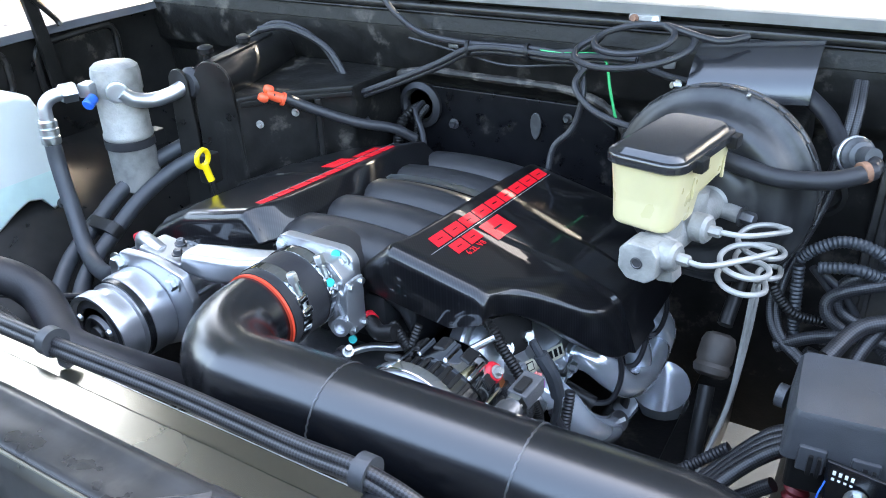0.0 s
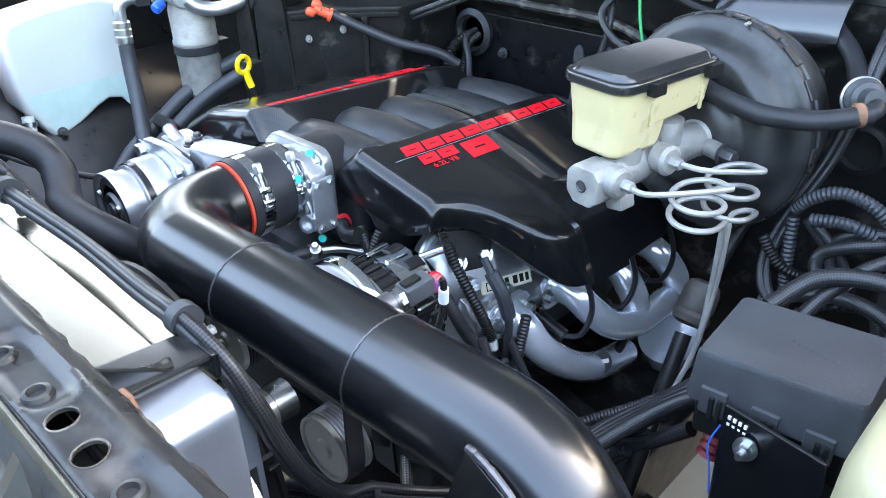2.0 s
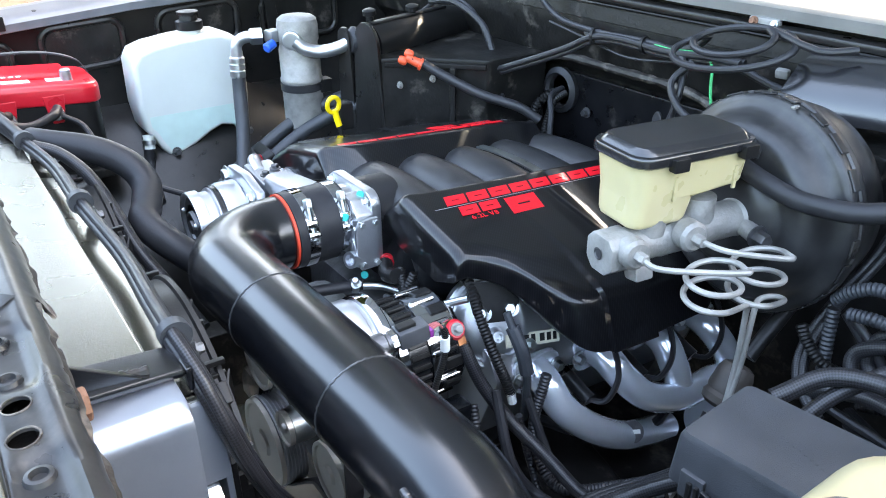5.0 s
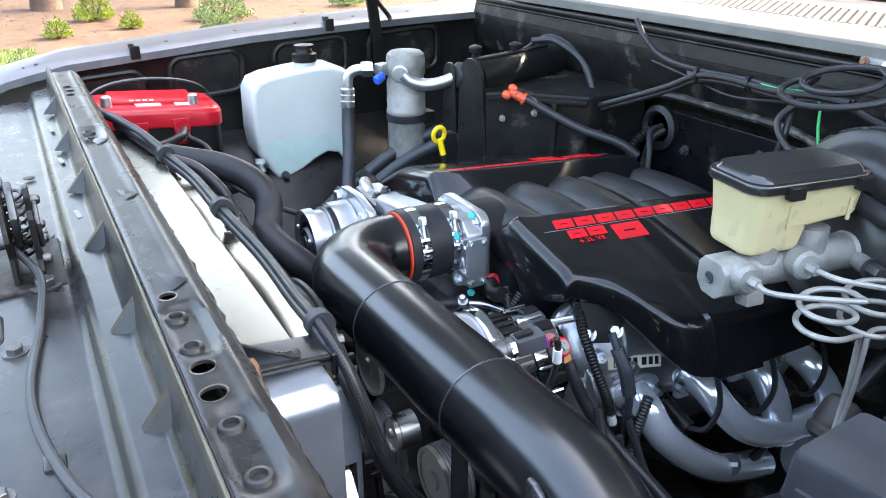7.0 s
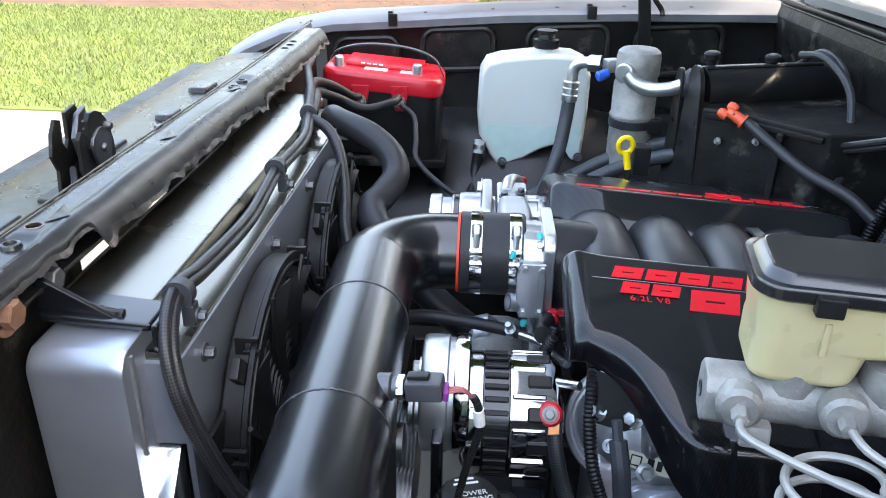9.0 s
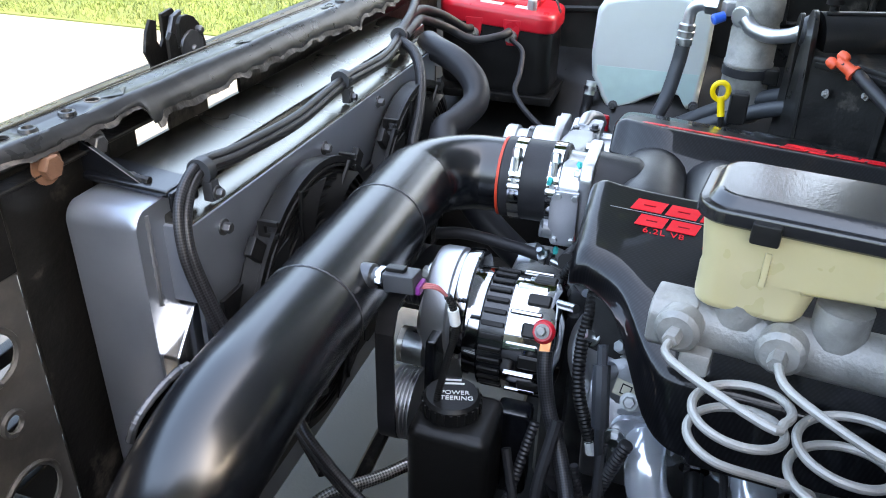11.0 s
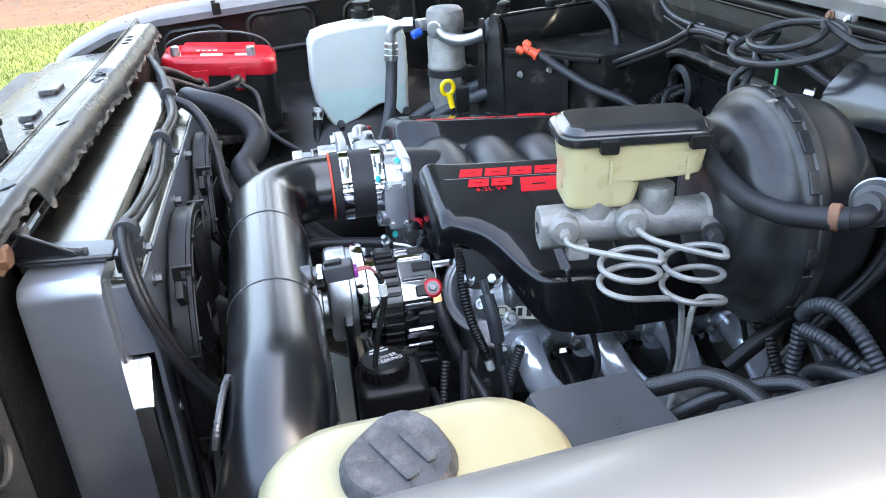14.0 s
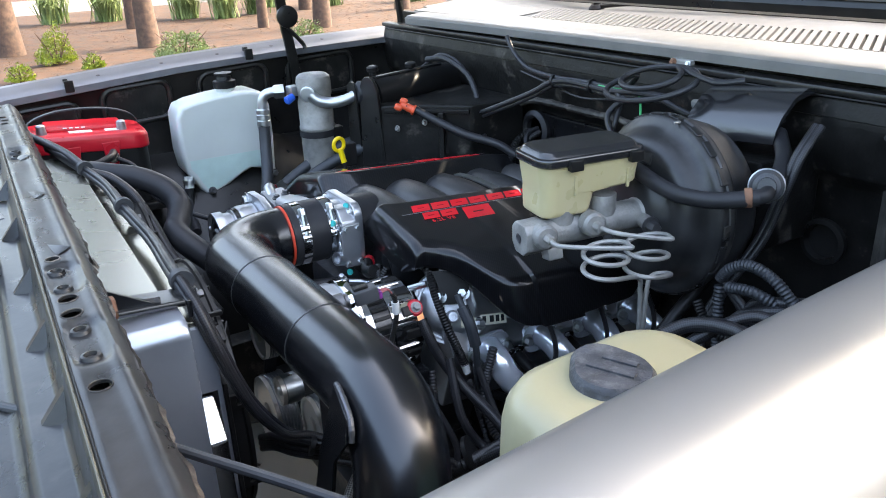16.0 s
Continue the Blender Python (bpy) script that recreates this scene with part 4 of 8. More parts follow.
o = [Vector((0.05 + a, -0.24, 0.974 + b)) for a, b in ((-0.05, 0), (0.045, 0), (0.04, 0.03), (0.05, 0.05), (0.042, 0.075), (0.03, 0.09), (0.018, 0.086), (0.022, 0.06), (0.016, 0.05), (0.008, 0.06), (0.006, 0.092), (-0.02, 0.096), (-0.034, 0.075), (-0.03, 0.04), (-0.045, 0.02))]
part("side_plate", prism(o, (0, 0.005, 0), 0.001), BLACK_DUSTY, latch)
o = [Vector((0.048 + a, -0.215, 0.974 + b)) for a, b in ((-0.052, 0), (0.046, 0), (0.046, 0.012), (0.034, 0.02), (0.034, 0.066), (0.026, 0.074), (0.018, 0.07), (0.015, 0.05), (0.009, 0.05), (0.007, 0.082), (0.0, 0.09), (-0.014, 0.09), (-0.027, 0.085), (-0.038, 0.074), (-0.046, 0.058), (-0.05, 0.04), (-0.05, 0.022), (-0.056, 0.014))]
part("side_plate", prism(o, (0, 0.006, 0), 0.001), BLACK_DUSTY, latch, "rounded greasy latch plate")
claw = [Vector((0.036 + 0.024 * math.cos(a) * (1 + 0.12 * math.sin(3 * a)), -0.209, 1.018 + 0.026 * math.sin(a))) for a in (0.3491 * k for k in range(18))]
part("claw", prism(claw, (0, 0.005, 0), 0.0015), GUNMETAL, latch)
for x, z in ((0.036, 1.018), (0.016, 1.04), (0.07, 0.99), (0.008, 0.99)):
    part("rivet", lathe([(0.006, 0), (0.006, 0.006), (0.004, 0.009), (0.0, 0.0095)], (x, -0.209, z), (0, 1, 0), 12), GUNMETAL, latch)
part("hook", prism([(0.02, -0.232, 0.99), (0.05, -0.232, 1.0), (0.06, -0.232, 1.035), (0.045, -0.232, 1.062), (0.025, -0.232, 1.068), (0.03, -0.232, 1.04), (0.015, -0.232, 1.02)], (0, 0.008, 0), 0.002), GUNMETAL, latch)
part("pivot_pin", tube([(0.03, -0.25, 1.0), (0.03, -0.205, 1.0)], 0.007, 12, 2), GUNMETAL, latch)
part("spring", tube([(0.03 + 0.012 * math.cos(k * 0.8), -0.228 + 0.012 * math.sin(k * 0.8), 0.985 + 0.0012 * k) for k in range(60)], 0.002, 6, 2), GUNMETAL, latch)
part("lever", tube([(0.05, -0.228, 0.99), (0.03, -0.24, 1.0), (0.0, -0.27, 1.0), (-0.03, -0.3, 0.99)], 0.006, 8, 5), GUNMETAL, latch)
part("bolt", hex_bolt((-0.04, -0.209, 0.973), (0, 0, 1), 0.0105, 0.008), GUNMETAL, latch)
part("bolt", hex_bolt((0.105, -0.212, 0.973), (0, 0, 1), 0.0105, 0.008), GUNMETAL, latch)
cable = thing("release_cable", (0.3, -0.24, 0.966), "grey hood release cable lying on the support panel", "cable")
part("sheath", tube([(0.07, -0.23, 1.0), (0.11, -0.215, 0.985), (0.2, -0.222, 0.976), (0.32, -0.236, 0.976), (0.42, -0.225, 0.976), (0.495, -0.2, 0.978), (0.55, -0.155, 0.979), (0.592, -0.121, 0.98), (0.66, -0.079, 0.98), (0.75, -0.02, 0.98), (0.84, 0.03, 0.985)], 0.0042, 10, 8), RUBBER_BLUE, cable)
part("clip", box((0.42, -0.225, 0.972), (0.02, 0.016, 0.01), 0.003), SUPPORT, cable)

grille = tagged(finish("wall_south", box((0, -0.47, 0.30), (1.96, 0.03, 0.1), 0.01), PLASTIC), "plain dark slatted front panel below the hood opening", "front panel", kind="structure")
ORIGIN["wall_south"] = Vector((0, 0, 0))
for k in range(9):
    part("slat", box((0, -0.47, 0.385 + 0.063 * k), (1.96, 0.026, 0.024), 0.004), PLASTIC, grille)
tagged(finish("trim", box((0, -0.43, 0.9), (1.9, 0.06, 0.04), 0.01), BLACK_DUSTY), "black filler strip in front of the radiator support", "trim", kind="structure")
# ---- radiator ----
radiator = thing("radiator", (0.0, -0.04, 0.42), "bare aluminium radiator with welded side tanks", "radiator")
part("core", box((0.0, -0.045, 0.70), (0.74, 0.055, 0.48), 0.002), GUNMETAL, radiator, "dark finned core")
part("top_plate", prism([(-0.425, -0.100, 0.984), (0.385, -0.100, 0.988), (0.385, -0.022, 0.978), (-0.425, -0.022, 0.974)], (0, 0, -0.022), 0.003), ALU_MILL, radiator)
part("rear_rail", prism([(-0.372, -0.0195, 0.954), (0.392, -0.0195, 0.958), (0.392, 0.016, 0.952), (-0.372, 0.016, 0.948)], (0, 0, -0.02), 0.003), ALU_MILL, radiator)
part("rear_face", prism([(-0.37, 0.012, 0.945), (0.395, 0.012, 0.95), (0.395, 0.012, 0.5), (-0.37, 0.012, 0.5)], (0, 0.006, 0), 0.001), ALU_DULL, radiator)
tank_prof = rounded_rect(0.085, 0.077, 0.014, 5)
shoulder = [(0.3585, 0.5), (0.3585, 0.9765), (0.4, 0.9765)] + [(0.416 + 0.02 * math.sin(q), 0.9565 + 0.02 * math.cos(q)) for q in (0.196 * k for k in range(1, 9))] + [(0.436, 0.5)]
ends = ((-0.0925, 0.955), (-0.0905, 0.98), (-0.086, 0.995), (-0.08, 1.0), (-0.026, 1.0), (-0.02, 0.995), (-0.0155, 0.98), (-0.0135, 0.955))
part("side_tank", loft([[Vector((0.401 + (x - 0.401) * q, y, 0.72 + (z - 0.72) * (1 - (1 - q) * 0.16))) for x, z in shoulder] for y, q in ends]), ALU_DULL, radiator, "brushed side tank with a rounded shoulder")
part("side_tank", loft([[Vector((-0.40 + a * s, -0.048 + b * s, z)) for a, b in tank_prof] for z, s in ((0.5, 1.0), (0.935, 1.0), (0.945, 0.97), (0.950, 0.88))]), ALU_DULL, radiator)
part("outlet_box", loft([[Vector((x, y, z)) for x, z in ((0.386, 0.5), (0.386, 0.858), (0.394, 0.857), (0.432, 0.815), (0.432, 0.5))] for y in (-0.0225, 0.007)], bevel=0.003), ALU, radiator)
bead = tube([(0.418, -0.013, 0.868 + 0.004 * k) for k in range(26)], lambda t: 0.0026 + 0.0006 * math.sin(t * 110) + 0.0005 * noise.noise((t * 40, 0, 0)), 6, smooth=False)
part("weld_bead", bead, CAST, radiator)
part("end_plate", box((0.3905, 0.0, 0.905), (0.012, 0.034, 0.086), 0.002), ALU_DULL, radiator)
for x, z in ((0.343, 0.926), (0.1, 0.925), (-0.09, 0.93), (0.36, 0.76)):
    part("bolt", hex_bolt((x, 0.018, z), (0, 1, 0), 0.006, 0.008), GUNMETAL, radiator)
bracket = thing("radiator_bracket", (0.42, -0.03, 0.99), "black welded radiator hold-down bracket", "bracket")
part("strap", prism([(0.352, -0.096, 0.985), (0.4, -0.096, 0.985), (0.394, -0.004, 0.976), (0.352, -0.004, 0.976)], (0, 0, 0.008), 0.003), BLACK_SATIN, bracket)
part("end_turn", box((0.373, -0.0015, 0.972), (0.042, 0.006, 0.022), 0.002), BLACK_SATIN, bracket)
part("gusset", prism([(0.388, -0.098, 0.99), (0.388, -0.098, 1.026), (0.386, -0.035, 0.987)], (0.006, 0, 0), 0.001), BLACK_SATIN, bracket)
part("weld", tube([(0.384, -0.092, 0.994), (0.384, -0.07, 0.991), (0.384, -0.05, 0.989), (0.384, -0.03, 0.987)], lambda t: 0.0045 + 0.0022 * noise.noise((t * 14, 5.0, 0)), 8, 10), BLACK_PAINT, bracket)

def fan(cx, cz, R, label):
    f = thing("cooling_fan", (cx, 0.045, cz - R), label, "fan", "radiator fans")
    part("shroud_ring", lathe([(R * 0.985, 0.0), (R, 0.003), (R, 0.022), (R * 1.02, 0.024), (R * 1.02, 0.029), (R * 0.975, 0.029), (R * 0.965, 0.0)], (cx, 0.022, cz), (0, 1, 0), 64), PLASTIC, f)
    part("shroud_plate", box((cx, 0.026, cz - 0.05), (2 * R + 0.02, 0.006, 2 * R - 0.06), 0.002), PLASTIC, f)
    for k in range(1, 14):
        r = R * (0.28 + 0.052 * k)
        ring = [(cx + r * math.cos(a), 0.05 + 0.004 * math.sin(k * 0.5), cz + r * math.sin(a)) for a in (2 * math.pi * i / 48 for i in range(49))]
        part("guard_ring", tube(ring, 0.0022, 5, smooth=False), PLASTIC, f)
    for k in range(8):
        a = 2 * math.pi * k / 8
        part("guard_spoke", tube([(cx + r * math.cos(a + 0.5 * r / R), 0.053, cz + r * math.sin(a + 0.5 * r / R)) for r in (0.25 * R, 0.5 * R, 0.75 * R, 0.99 * R)], 0.003, 6, 3), PLASTIC, f)
    for k in range(10):
        a = 2 * math.pi * k / 10
        rings = []
        for i in range(7):
            r = R * (0.26 + 0.66 * i / 6)
            b = a + 0.75 * (i / 6) ** 1.3
            c, s = math.cos(b), math.sin(b)
            w = R * (0.13 + 0.05 * i / 6)
            p = Vector((cx + r * c, 0.045, cz + r * s))
            t = Vector((-s, 0, c)) * w + Vector((0, 0.014, 0))
            rings.append([p - t, p + t, p + t + Vector((0, 0.002, 0)), p - t + Vector((0, 0.002, 0))])
        part("blade", loft(rings), PLASTIC, f)
    for a in (0.95, 0.35, -0.3, 2.2, 2.8, 3.5):
        p = Vector((cx + R * 1.02 * math.cos(a), 0.03, cz + R * 1.02 * math.sin(a)))
        part("ring_clip", prism([p + Vector((0, u, v)) for u, v in ((0, -0.011), (0.024, -0.011), (0.024, -0.005), (0.009, -0.005), (0.009, 0.004), (0.024, 0.004), (0.024, 0.01), (0, 0.01))], (0.006, 0, 0), 0.001), PLASTIC, f)
    part("motor", lathe([(R * 0.28, 0.0), (R * 0.28, 0.03), (R * 0.22, 0.045), (R * 0.1, 0.05)], (cx, 0.03, cz), (0, 1, 0), 32), PLASTIC, f)
    for k in range(4):
        a = math.pi / 4 + k * math.pi / 2
        p = Vector((cx + R * 1.06 * math.cos(a), 0.04, cz + R * 1.06 * math.sin(a)))
        part("mounting_tab", box(p, (0.034, 0.01, 0.022), 0.002, (0, -math.degrees(a), 0)), PLASTIC, f)
    return f


fan(0.185, 0.755, 0.18, "black electric fan with curved blades behind the radiator")
fan(-0.19, 0.75, 0.18, "black electric fan with curved blades behind the radiator")

# ---- intake tube ----
R_T = 0.051
TUBE_Y = lambda x: 0.1443 + 0.0266 * (x - 0.3)
TUBE_Z = lambda x: 0.8855 + 0.0108 * (x - 0.3)
intake = thing("intake_tube", (0.3, 0.14, 0.75), "satin black air intake tube with welded seams", "intake tube")
path = [(0.004, 0.262, 0.880), (0.004, 0.238, 0.8805)]
for k in range(1, 9):
    a = radians(90 * k / 8)
    path.append((0.004 + 0.09 * (1 - math.cos(a)), 0.2285 - 0.09 * math.sin(a), 0.8805 + 0.0028 * k / 8))
path += [(x, TUBE_Y(x), TUBE_Z(x)) for x in (0.20, 0.35, 0.49)]
knee = Vector((0.615, TUBE_Y(0.615), TUBE_Z(0.615)))
fall = Vector((0.253, -0.32, -1.0)).normalized()
b0, b2 = knee - Vector((0.105, 0.0028, 0.0011)), knee + fall * 0.105
for k in range(1, 9):
    q = k / 9
    path.append(b0 * (1 - q) ** 2 + knee * (2 * q * (1 - q)) + b2 * q * q)
path += [b2, knee + fall * 0.2, knee + fall * 0.34]
part("tube", tube(path, R_T, 44, 6), BLACK_SATIN, intake)


def weld(x, y, z, tilt, r):
    pts = [Vector((x + tilt * math.sin(a) * r + 0.0006 * math.sin(a * 40), y + r * math.cos(a), z + r * math.sin(a))) for a in (2 * math.pi * k / 90 for k in range(91))]
    return tube(pts, lambda t: 0.0011 + 0.0006 * noise.noise((t * 60, 0, 0)), 5, smooth=False, caps=False)


part("weld_seam", weld(0.203, TUBE_Y(0.203), TUBE_Z(0.203), 0.06, R_T), GUNMETAL, intake)
part("weld_seam", weld(0.403, TUBE_Y(0.403), TUBE_Z(0.403), 0.06, R_T), GUNMETAL, intake)
part("bracket", prism([(0.541, 0.106, 0.912), (0.592, 0.097, 0.9), (0.6, 0.089, 0.878), (0.578, 0.083, 0.845), (0.552, 0.07, 0.68), (0.49, 0.075, 0.68), (0.517, 0.09, 0.82)], (0.001, -0.005, 0), 0.001), BLACK_SATIN, intake, "flat black welded bracket")
part("bracket_weld", tube([(0.54, 0.105, 0.911), (0.552, 0.103, 0.912), (0.57, 0.1, 0.909), (0.588, 0.097, 0.902), (0.598, 0.094, 0.893), (0.603, 0.091, 0.88)], lambda t: 0.0034 + 0.0014 * noise.noise((t * 34, 3.1, 0)), 8, 14), GUNMETAL, intake, "grey weld bead")
sensor = thing("air_sensor", (0.36, 0.2, 0.9), "black air temperature sensor plug with purple lock and harness", "sensor")
part("bung", lathe([(0.013, -0.004), (0.013, 0.008), (0.010, 0.01), (0.010, 0.016)], (0.362, 0.186, 0.911), (0.1, 1, 0.1), 20), GUNMETAL, sensor)
part("hex", hex_bolt((0.3632, 0.2, 0.9125), (0.1, 1, 0.1), 0.0115, 0.007, False), CHROME, sensor)
part("body", box((0.3645, 0.224, 0.915), (0.022, 0.034, 0.02), 0.003, (6, 0, -6)), PLASTIC_GREY, sensor)
part("plug_ridge", box((0.364, 0.218, 0.926), (0.01, 0.02, 0.005), 0.0015, (6, 0, -6)), PLASTIC, sensor)
part("lock_tab", box((0.366, 0.243, 0.912), (0.018, 0.005, 0.01), 0.0015), PURPLE, sensor)
for d in (-0.004, 0.0, 0.004):
    part("lead", tube([(0.365 + d, 0.244, 0.913), (0.362 + d * 0.6, 0.258, 0.912), (0.357, 0.268, 0.9)], 0.0013, 6, 4), mat("pink_wire", (0.4, 0.12, 0.12), 0.45, var=0.1), sensor, "thin pink wire")
part("white_sleeve", tube([(0.3545, 0.2725, 0.886), (0.352, 0.2745, 0.868)], 0.0055, 12, 2), LABEL_WHITE, sensor, "white tape sleeve")
part("loom", tube([(0.357, 0.267, 0.902), (0.355, 0.272, 0.89), (0.35, 0.275, 0.86), (0.345, 0.262, 0.8), (0.35, 0.255, 0.74), (0.36, 0.27, 0.66)], 0.0042, 8, 10, ribs=0.003), PLASTIC, sensor, "corrugated loom")
coupler = thing("hose_coupler", (0.006, 0.29, 0.83), "black silicone hose coupler with two steel clamps", "hose")
part("sleeve", lathe([(0.052, 0), (0.0545, 0.0012), (0.0545, 0.082), (0.0525, 0.084)], (0.006, 0.243, 0.881), (0, 1, 0), 40), RUBBER, coupler)
part("orange_liner", lathe([(0.0512, -0.0035), (0.0535, -0.0035), (0.0535, 0.0), (0.0512, 0.0)], (0.006, 0.243, 0.881), (0, 1, 0), 40), mat("red_silicone", (0.6, 0.05, 0.02), 0.5, var=0.05), coupler, "red silicone liner edge")
for y in (0.256, 0.306):
    c = part("clamp_band", lathe([(0.0546, 0), (0.0556, 0.0005), (0.0556, 0.0155), (0.0546, 0.016)], (0.006, y, 0.881), (0, 1, 0), 40), CHROME, coupler, "polished steel clamp band")
    m = Vector((0.0505, y + 0.008, 0.910))
    part("clamp_screw", tube([m + Vector((0.01, 0, -0.026)), m + Vector((-0.008, 0, 0.028))], 0.0045, 8, 2), ZINC, coupler)
    part("clamp_nut", hex_bolt(m + Vector((-0.004, 0, 0.016)), (-0.3, 0, 1), 0.0065, 0.012, False), ZINC, coupler)
    part("clamp_trunnion", box(m + Vector((0.002, 0, -0.006)), (0.012, 0.018, 0.012), 0.003, (0, -20, 0)), CHROME, coupler)
    part("clamp_trunnion", box(m + Vector((0.009, 0, -0.02)), (0.01, 0.018, 0.01), 0.003, (0, -20, 0)), CHROME, coupler)

# ---- engine ----
engine = thing("engine", (0.0, 0.6, 0.4), "V8 engine with cast aluminium heads and front cover", "engine")
part("block", box((0.0, 0.62, 0.55), (0.34, 0.5, 0.3), 0.02), GUNMETAL, engine)
ZS_E = lambda y: -0.066 * (y - 0.377)
for sx in (-1, 1):
    hd = loft([[Vector((sx * a, y, b + ZS_E(y))) for a, b in ((0.10, 0.70), (0.19, 0.80), (0.262, 0.755), (0.283, 0.72), (0.235, 0.60), (0.15, 0.62))] for y in (0.405, 0.84)], bevel=0.006)
    part("cylinder_head", hd, CAST, engine)
    vc = loft([[Vector((sx * a, y, b + ZS_E(y))) for a, b in ((0.155, 0.79), (0.165, 0.845), (0.205, 0.862), (0.258, 0.83), (0.274, 0.79), (0.272, 0.755))] for y in (0.45, 0.835)], bevel=0.012, seg=3)
    part("valve_cover", vc, CAST, engine)
for y in (0.45, 0.56, 0.68, 0.79):
    part("bolt", hex_bolt((0.292, y, 0.775 + ZS_E(y)), (0.9, 0, 0.5), 0.0065, 0.008), ZINC, engine)
    part("bolt", hex_bolt((0.285, y + 0.02, 0.72 + ZS_E(y)), (0.9, 0, -0.1), 0.0065, 0.01), ZINC, engine)
END_N = Vector((0.8, -0.4, 0.45))
END_C = Vector((0.235, 0.433, 0.785))
cover_disc = lathe([(0.066, -0.03), (0.066, 0.0), (0.063, 0.004), (0.058, 0.004), (0.056, 0.0015), (0.053, 0.0015), (0.051, 0.005), (0.04, 0.011), (0.02, 0.013), (0.0, 0.013)], END_C, END_N, 56)
part("end_cover", cover_disc, CAST, engine, "round cast end cover")
part("boss", lathe([(0.011, -0.024), (0.0085, -0.002), (0.0075, 0.0), (0.004, 0.0), (0.0035, -0.006)], (0.272, 0.414, 0.786), END_N, 24), CAST, engine)
part("coil_bracket", prism([(0.228, 0.39, 0.856), (0.262, 0.452, 0.852), (0.268, 0.448, 0.812), (0.266, 0.43, 0.802), (0.258, 0.398, 0.806), (0.25, 0.388, 0.818)], (0.004, -0.002, 0.002), 0.001), PLASTIC, engine)
part("bolt", hex_bolt((0.254, 0.402, 0.817), (0.6, -0.7, 0.5), 0.0075, 0.012), ZINC, engine)
part("bolt", hex_bolt((0.265, 0.438, 0.818), (0.7, -0.6, 0.5), 0.0075, 0.012), ZINC, engine)
lab_u, lab_v, lab_0 = Vector((0.36, 0.93, 0.0)), Vector((-0.38, 0.2, 0.88)), Vector((0.263, 0.433, 0.766))
quad = lambda a0, a1, b0, b1, lift: [lab_0 + lab_u * a + lab_v * b + END_N * lift for a, b in ((a0, b0), (a1, b0), (a1, b1), (a0, b1))]
part("part_label", prism(quad(0.0, 0.076, -0.009, 0.009, 0.001), END_N * 0.0008, 0.0), LABEL_CREAM, engine, "cream part label")
for a, w in ((0.026, 0.007), (0.036, 0.006), (0.048, 0.007), (0.058, 0.006), (0.067, 0.005)):
    part("label_bar", prism(quad(a, a + w, -0.005, 0.006, 0.0019), END_N * 0.0003, 0.0), PLASTIC, engine)
mark = prism(quad(0.008, 0.02, -0.006, 0.006, 0.0019), END_N * 0.0003, 0.0)
part("label_mark", mark, PLASTIC, engine)
part("label_mark", prism(quad(0.0095, 0.0185, -0.0045, 0.0045, 0.0023), END_N * 0.0003, 0.0), LABEL_CREAM, engine)
part("front_cover", box((0.0, 0.365, 0.62), (0.3, 0.06, 0.3), 0.02), GUNMETAL, engine)
part("water_pump", box((0.02, 0.30, 0.70), (0.2, 0.09, 0.1), 0.03, seg=3), CAST_DULL, engine)
part("pump_housing", lathe([(0.055, 0), (0.06, 0.02), (0.045, 0.05)], (-0.03, 0.265, 0.70), (0, 1, 0), 28), CAST, engine)
part("valley_cover", box((0, 0.6, 0.78), (0.24, 0.42, 0.05), 0.01), PLASTIC, engine)
part("crossover_pipe", tube([(0.12, 0.335, 0.80), (0.18, 0.33, 0.815), (0.22, 0.35, 0.83), (0.25, 0.38, 0.845)], 0.005, 10, 6), ZINC, engine, "small steel vapour pipe")

vap = thing("vapour_hose", (0.06, 0.28, 0.79), "thin black vapour hose with a steel clamp below the coupler", "hose")
part("hose", tube([(0.05, 0.16, 0.80), (0.05, 0.2, 0.806), (0.056, 0.26, 0.803), (0.066, 0.31, 0.80), (0.07, 0.325, 0.799)], 0.0085, 12, 6), RUBBER, vap)
part("clamp", lathe([(0.0088, 0), (0.0105, 0.001), (0.0105, 0.009), (0.0088, 0.01)], (0.066, 0.309, 0.8), (0.2, 1, 0), 20), ZINC, vap)
part("clamp_screw", hex_bolt((0.076, 0.313, 0.806), (0.4, -0.3, 0.8), 0.005, 0.012), ZINC, vap)
part("pipe", tube([(0.07, 0.32, 0.799), (0.085, 0.35, 0.795), (0.11, 0.37, 0.79), (0.14, 0.38, 0.80)], 0.0055, 12, 6), ZINC, vap, "steel pipe")

manifold = thing("intake_manifold", (0.0, 0.6, 0.80), "black plastic intake manifold with ribbed runners", "intake manifold")
for k in range(5):
    y = 0.432 + 0.088 * k
    zc = 0.865 + ZS_E(y)
    rings = []
    for i in range(13):
        x = -0.125 + 0.25 * i / 12
        arch = 0.012 * (1 - (x / 0.125) ** 2) - 0.04 * max(0, (abs(x) - 0.085) / 0.04) ** 2
        R = 0.049
        rings.append([Vector((x, y + R * 0.98 * math.cos(a), zc + arch + (R - 0.002) * math.sin(a))) for a in (2 * math.pi * j / 24 for j in range(24))])
    part("runner", loft(rings), INTAKE, manifold, sharp=60)
part("plenum", box((0, 0.6, 0.815), (0.18, 0.44, 0.08), 0.02), INTAKE, manifold)
part("snout", lathe([(0.06, 0), (0.06, 0.05), (0.054, 0.06)], (0.0, 0.36, 0.868), (0, 1, -0.066), 32), INTAKE, manifold)
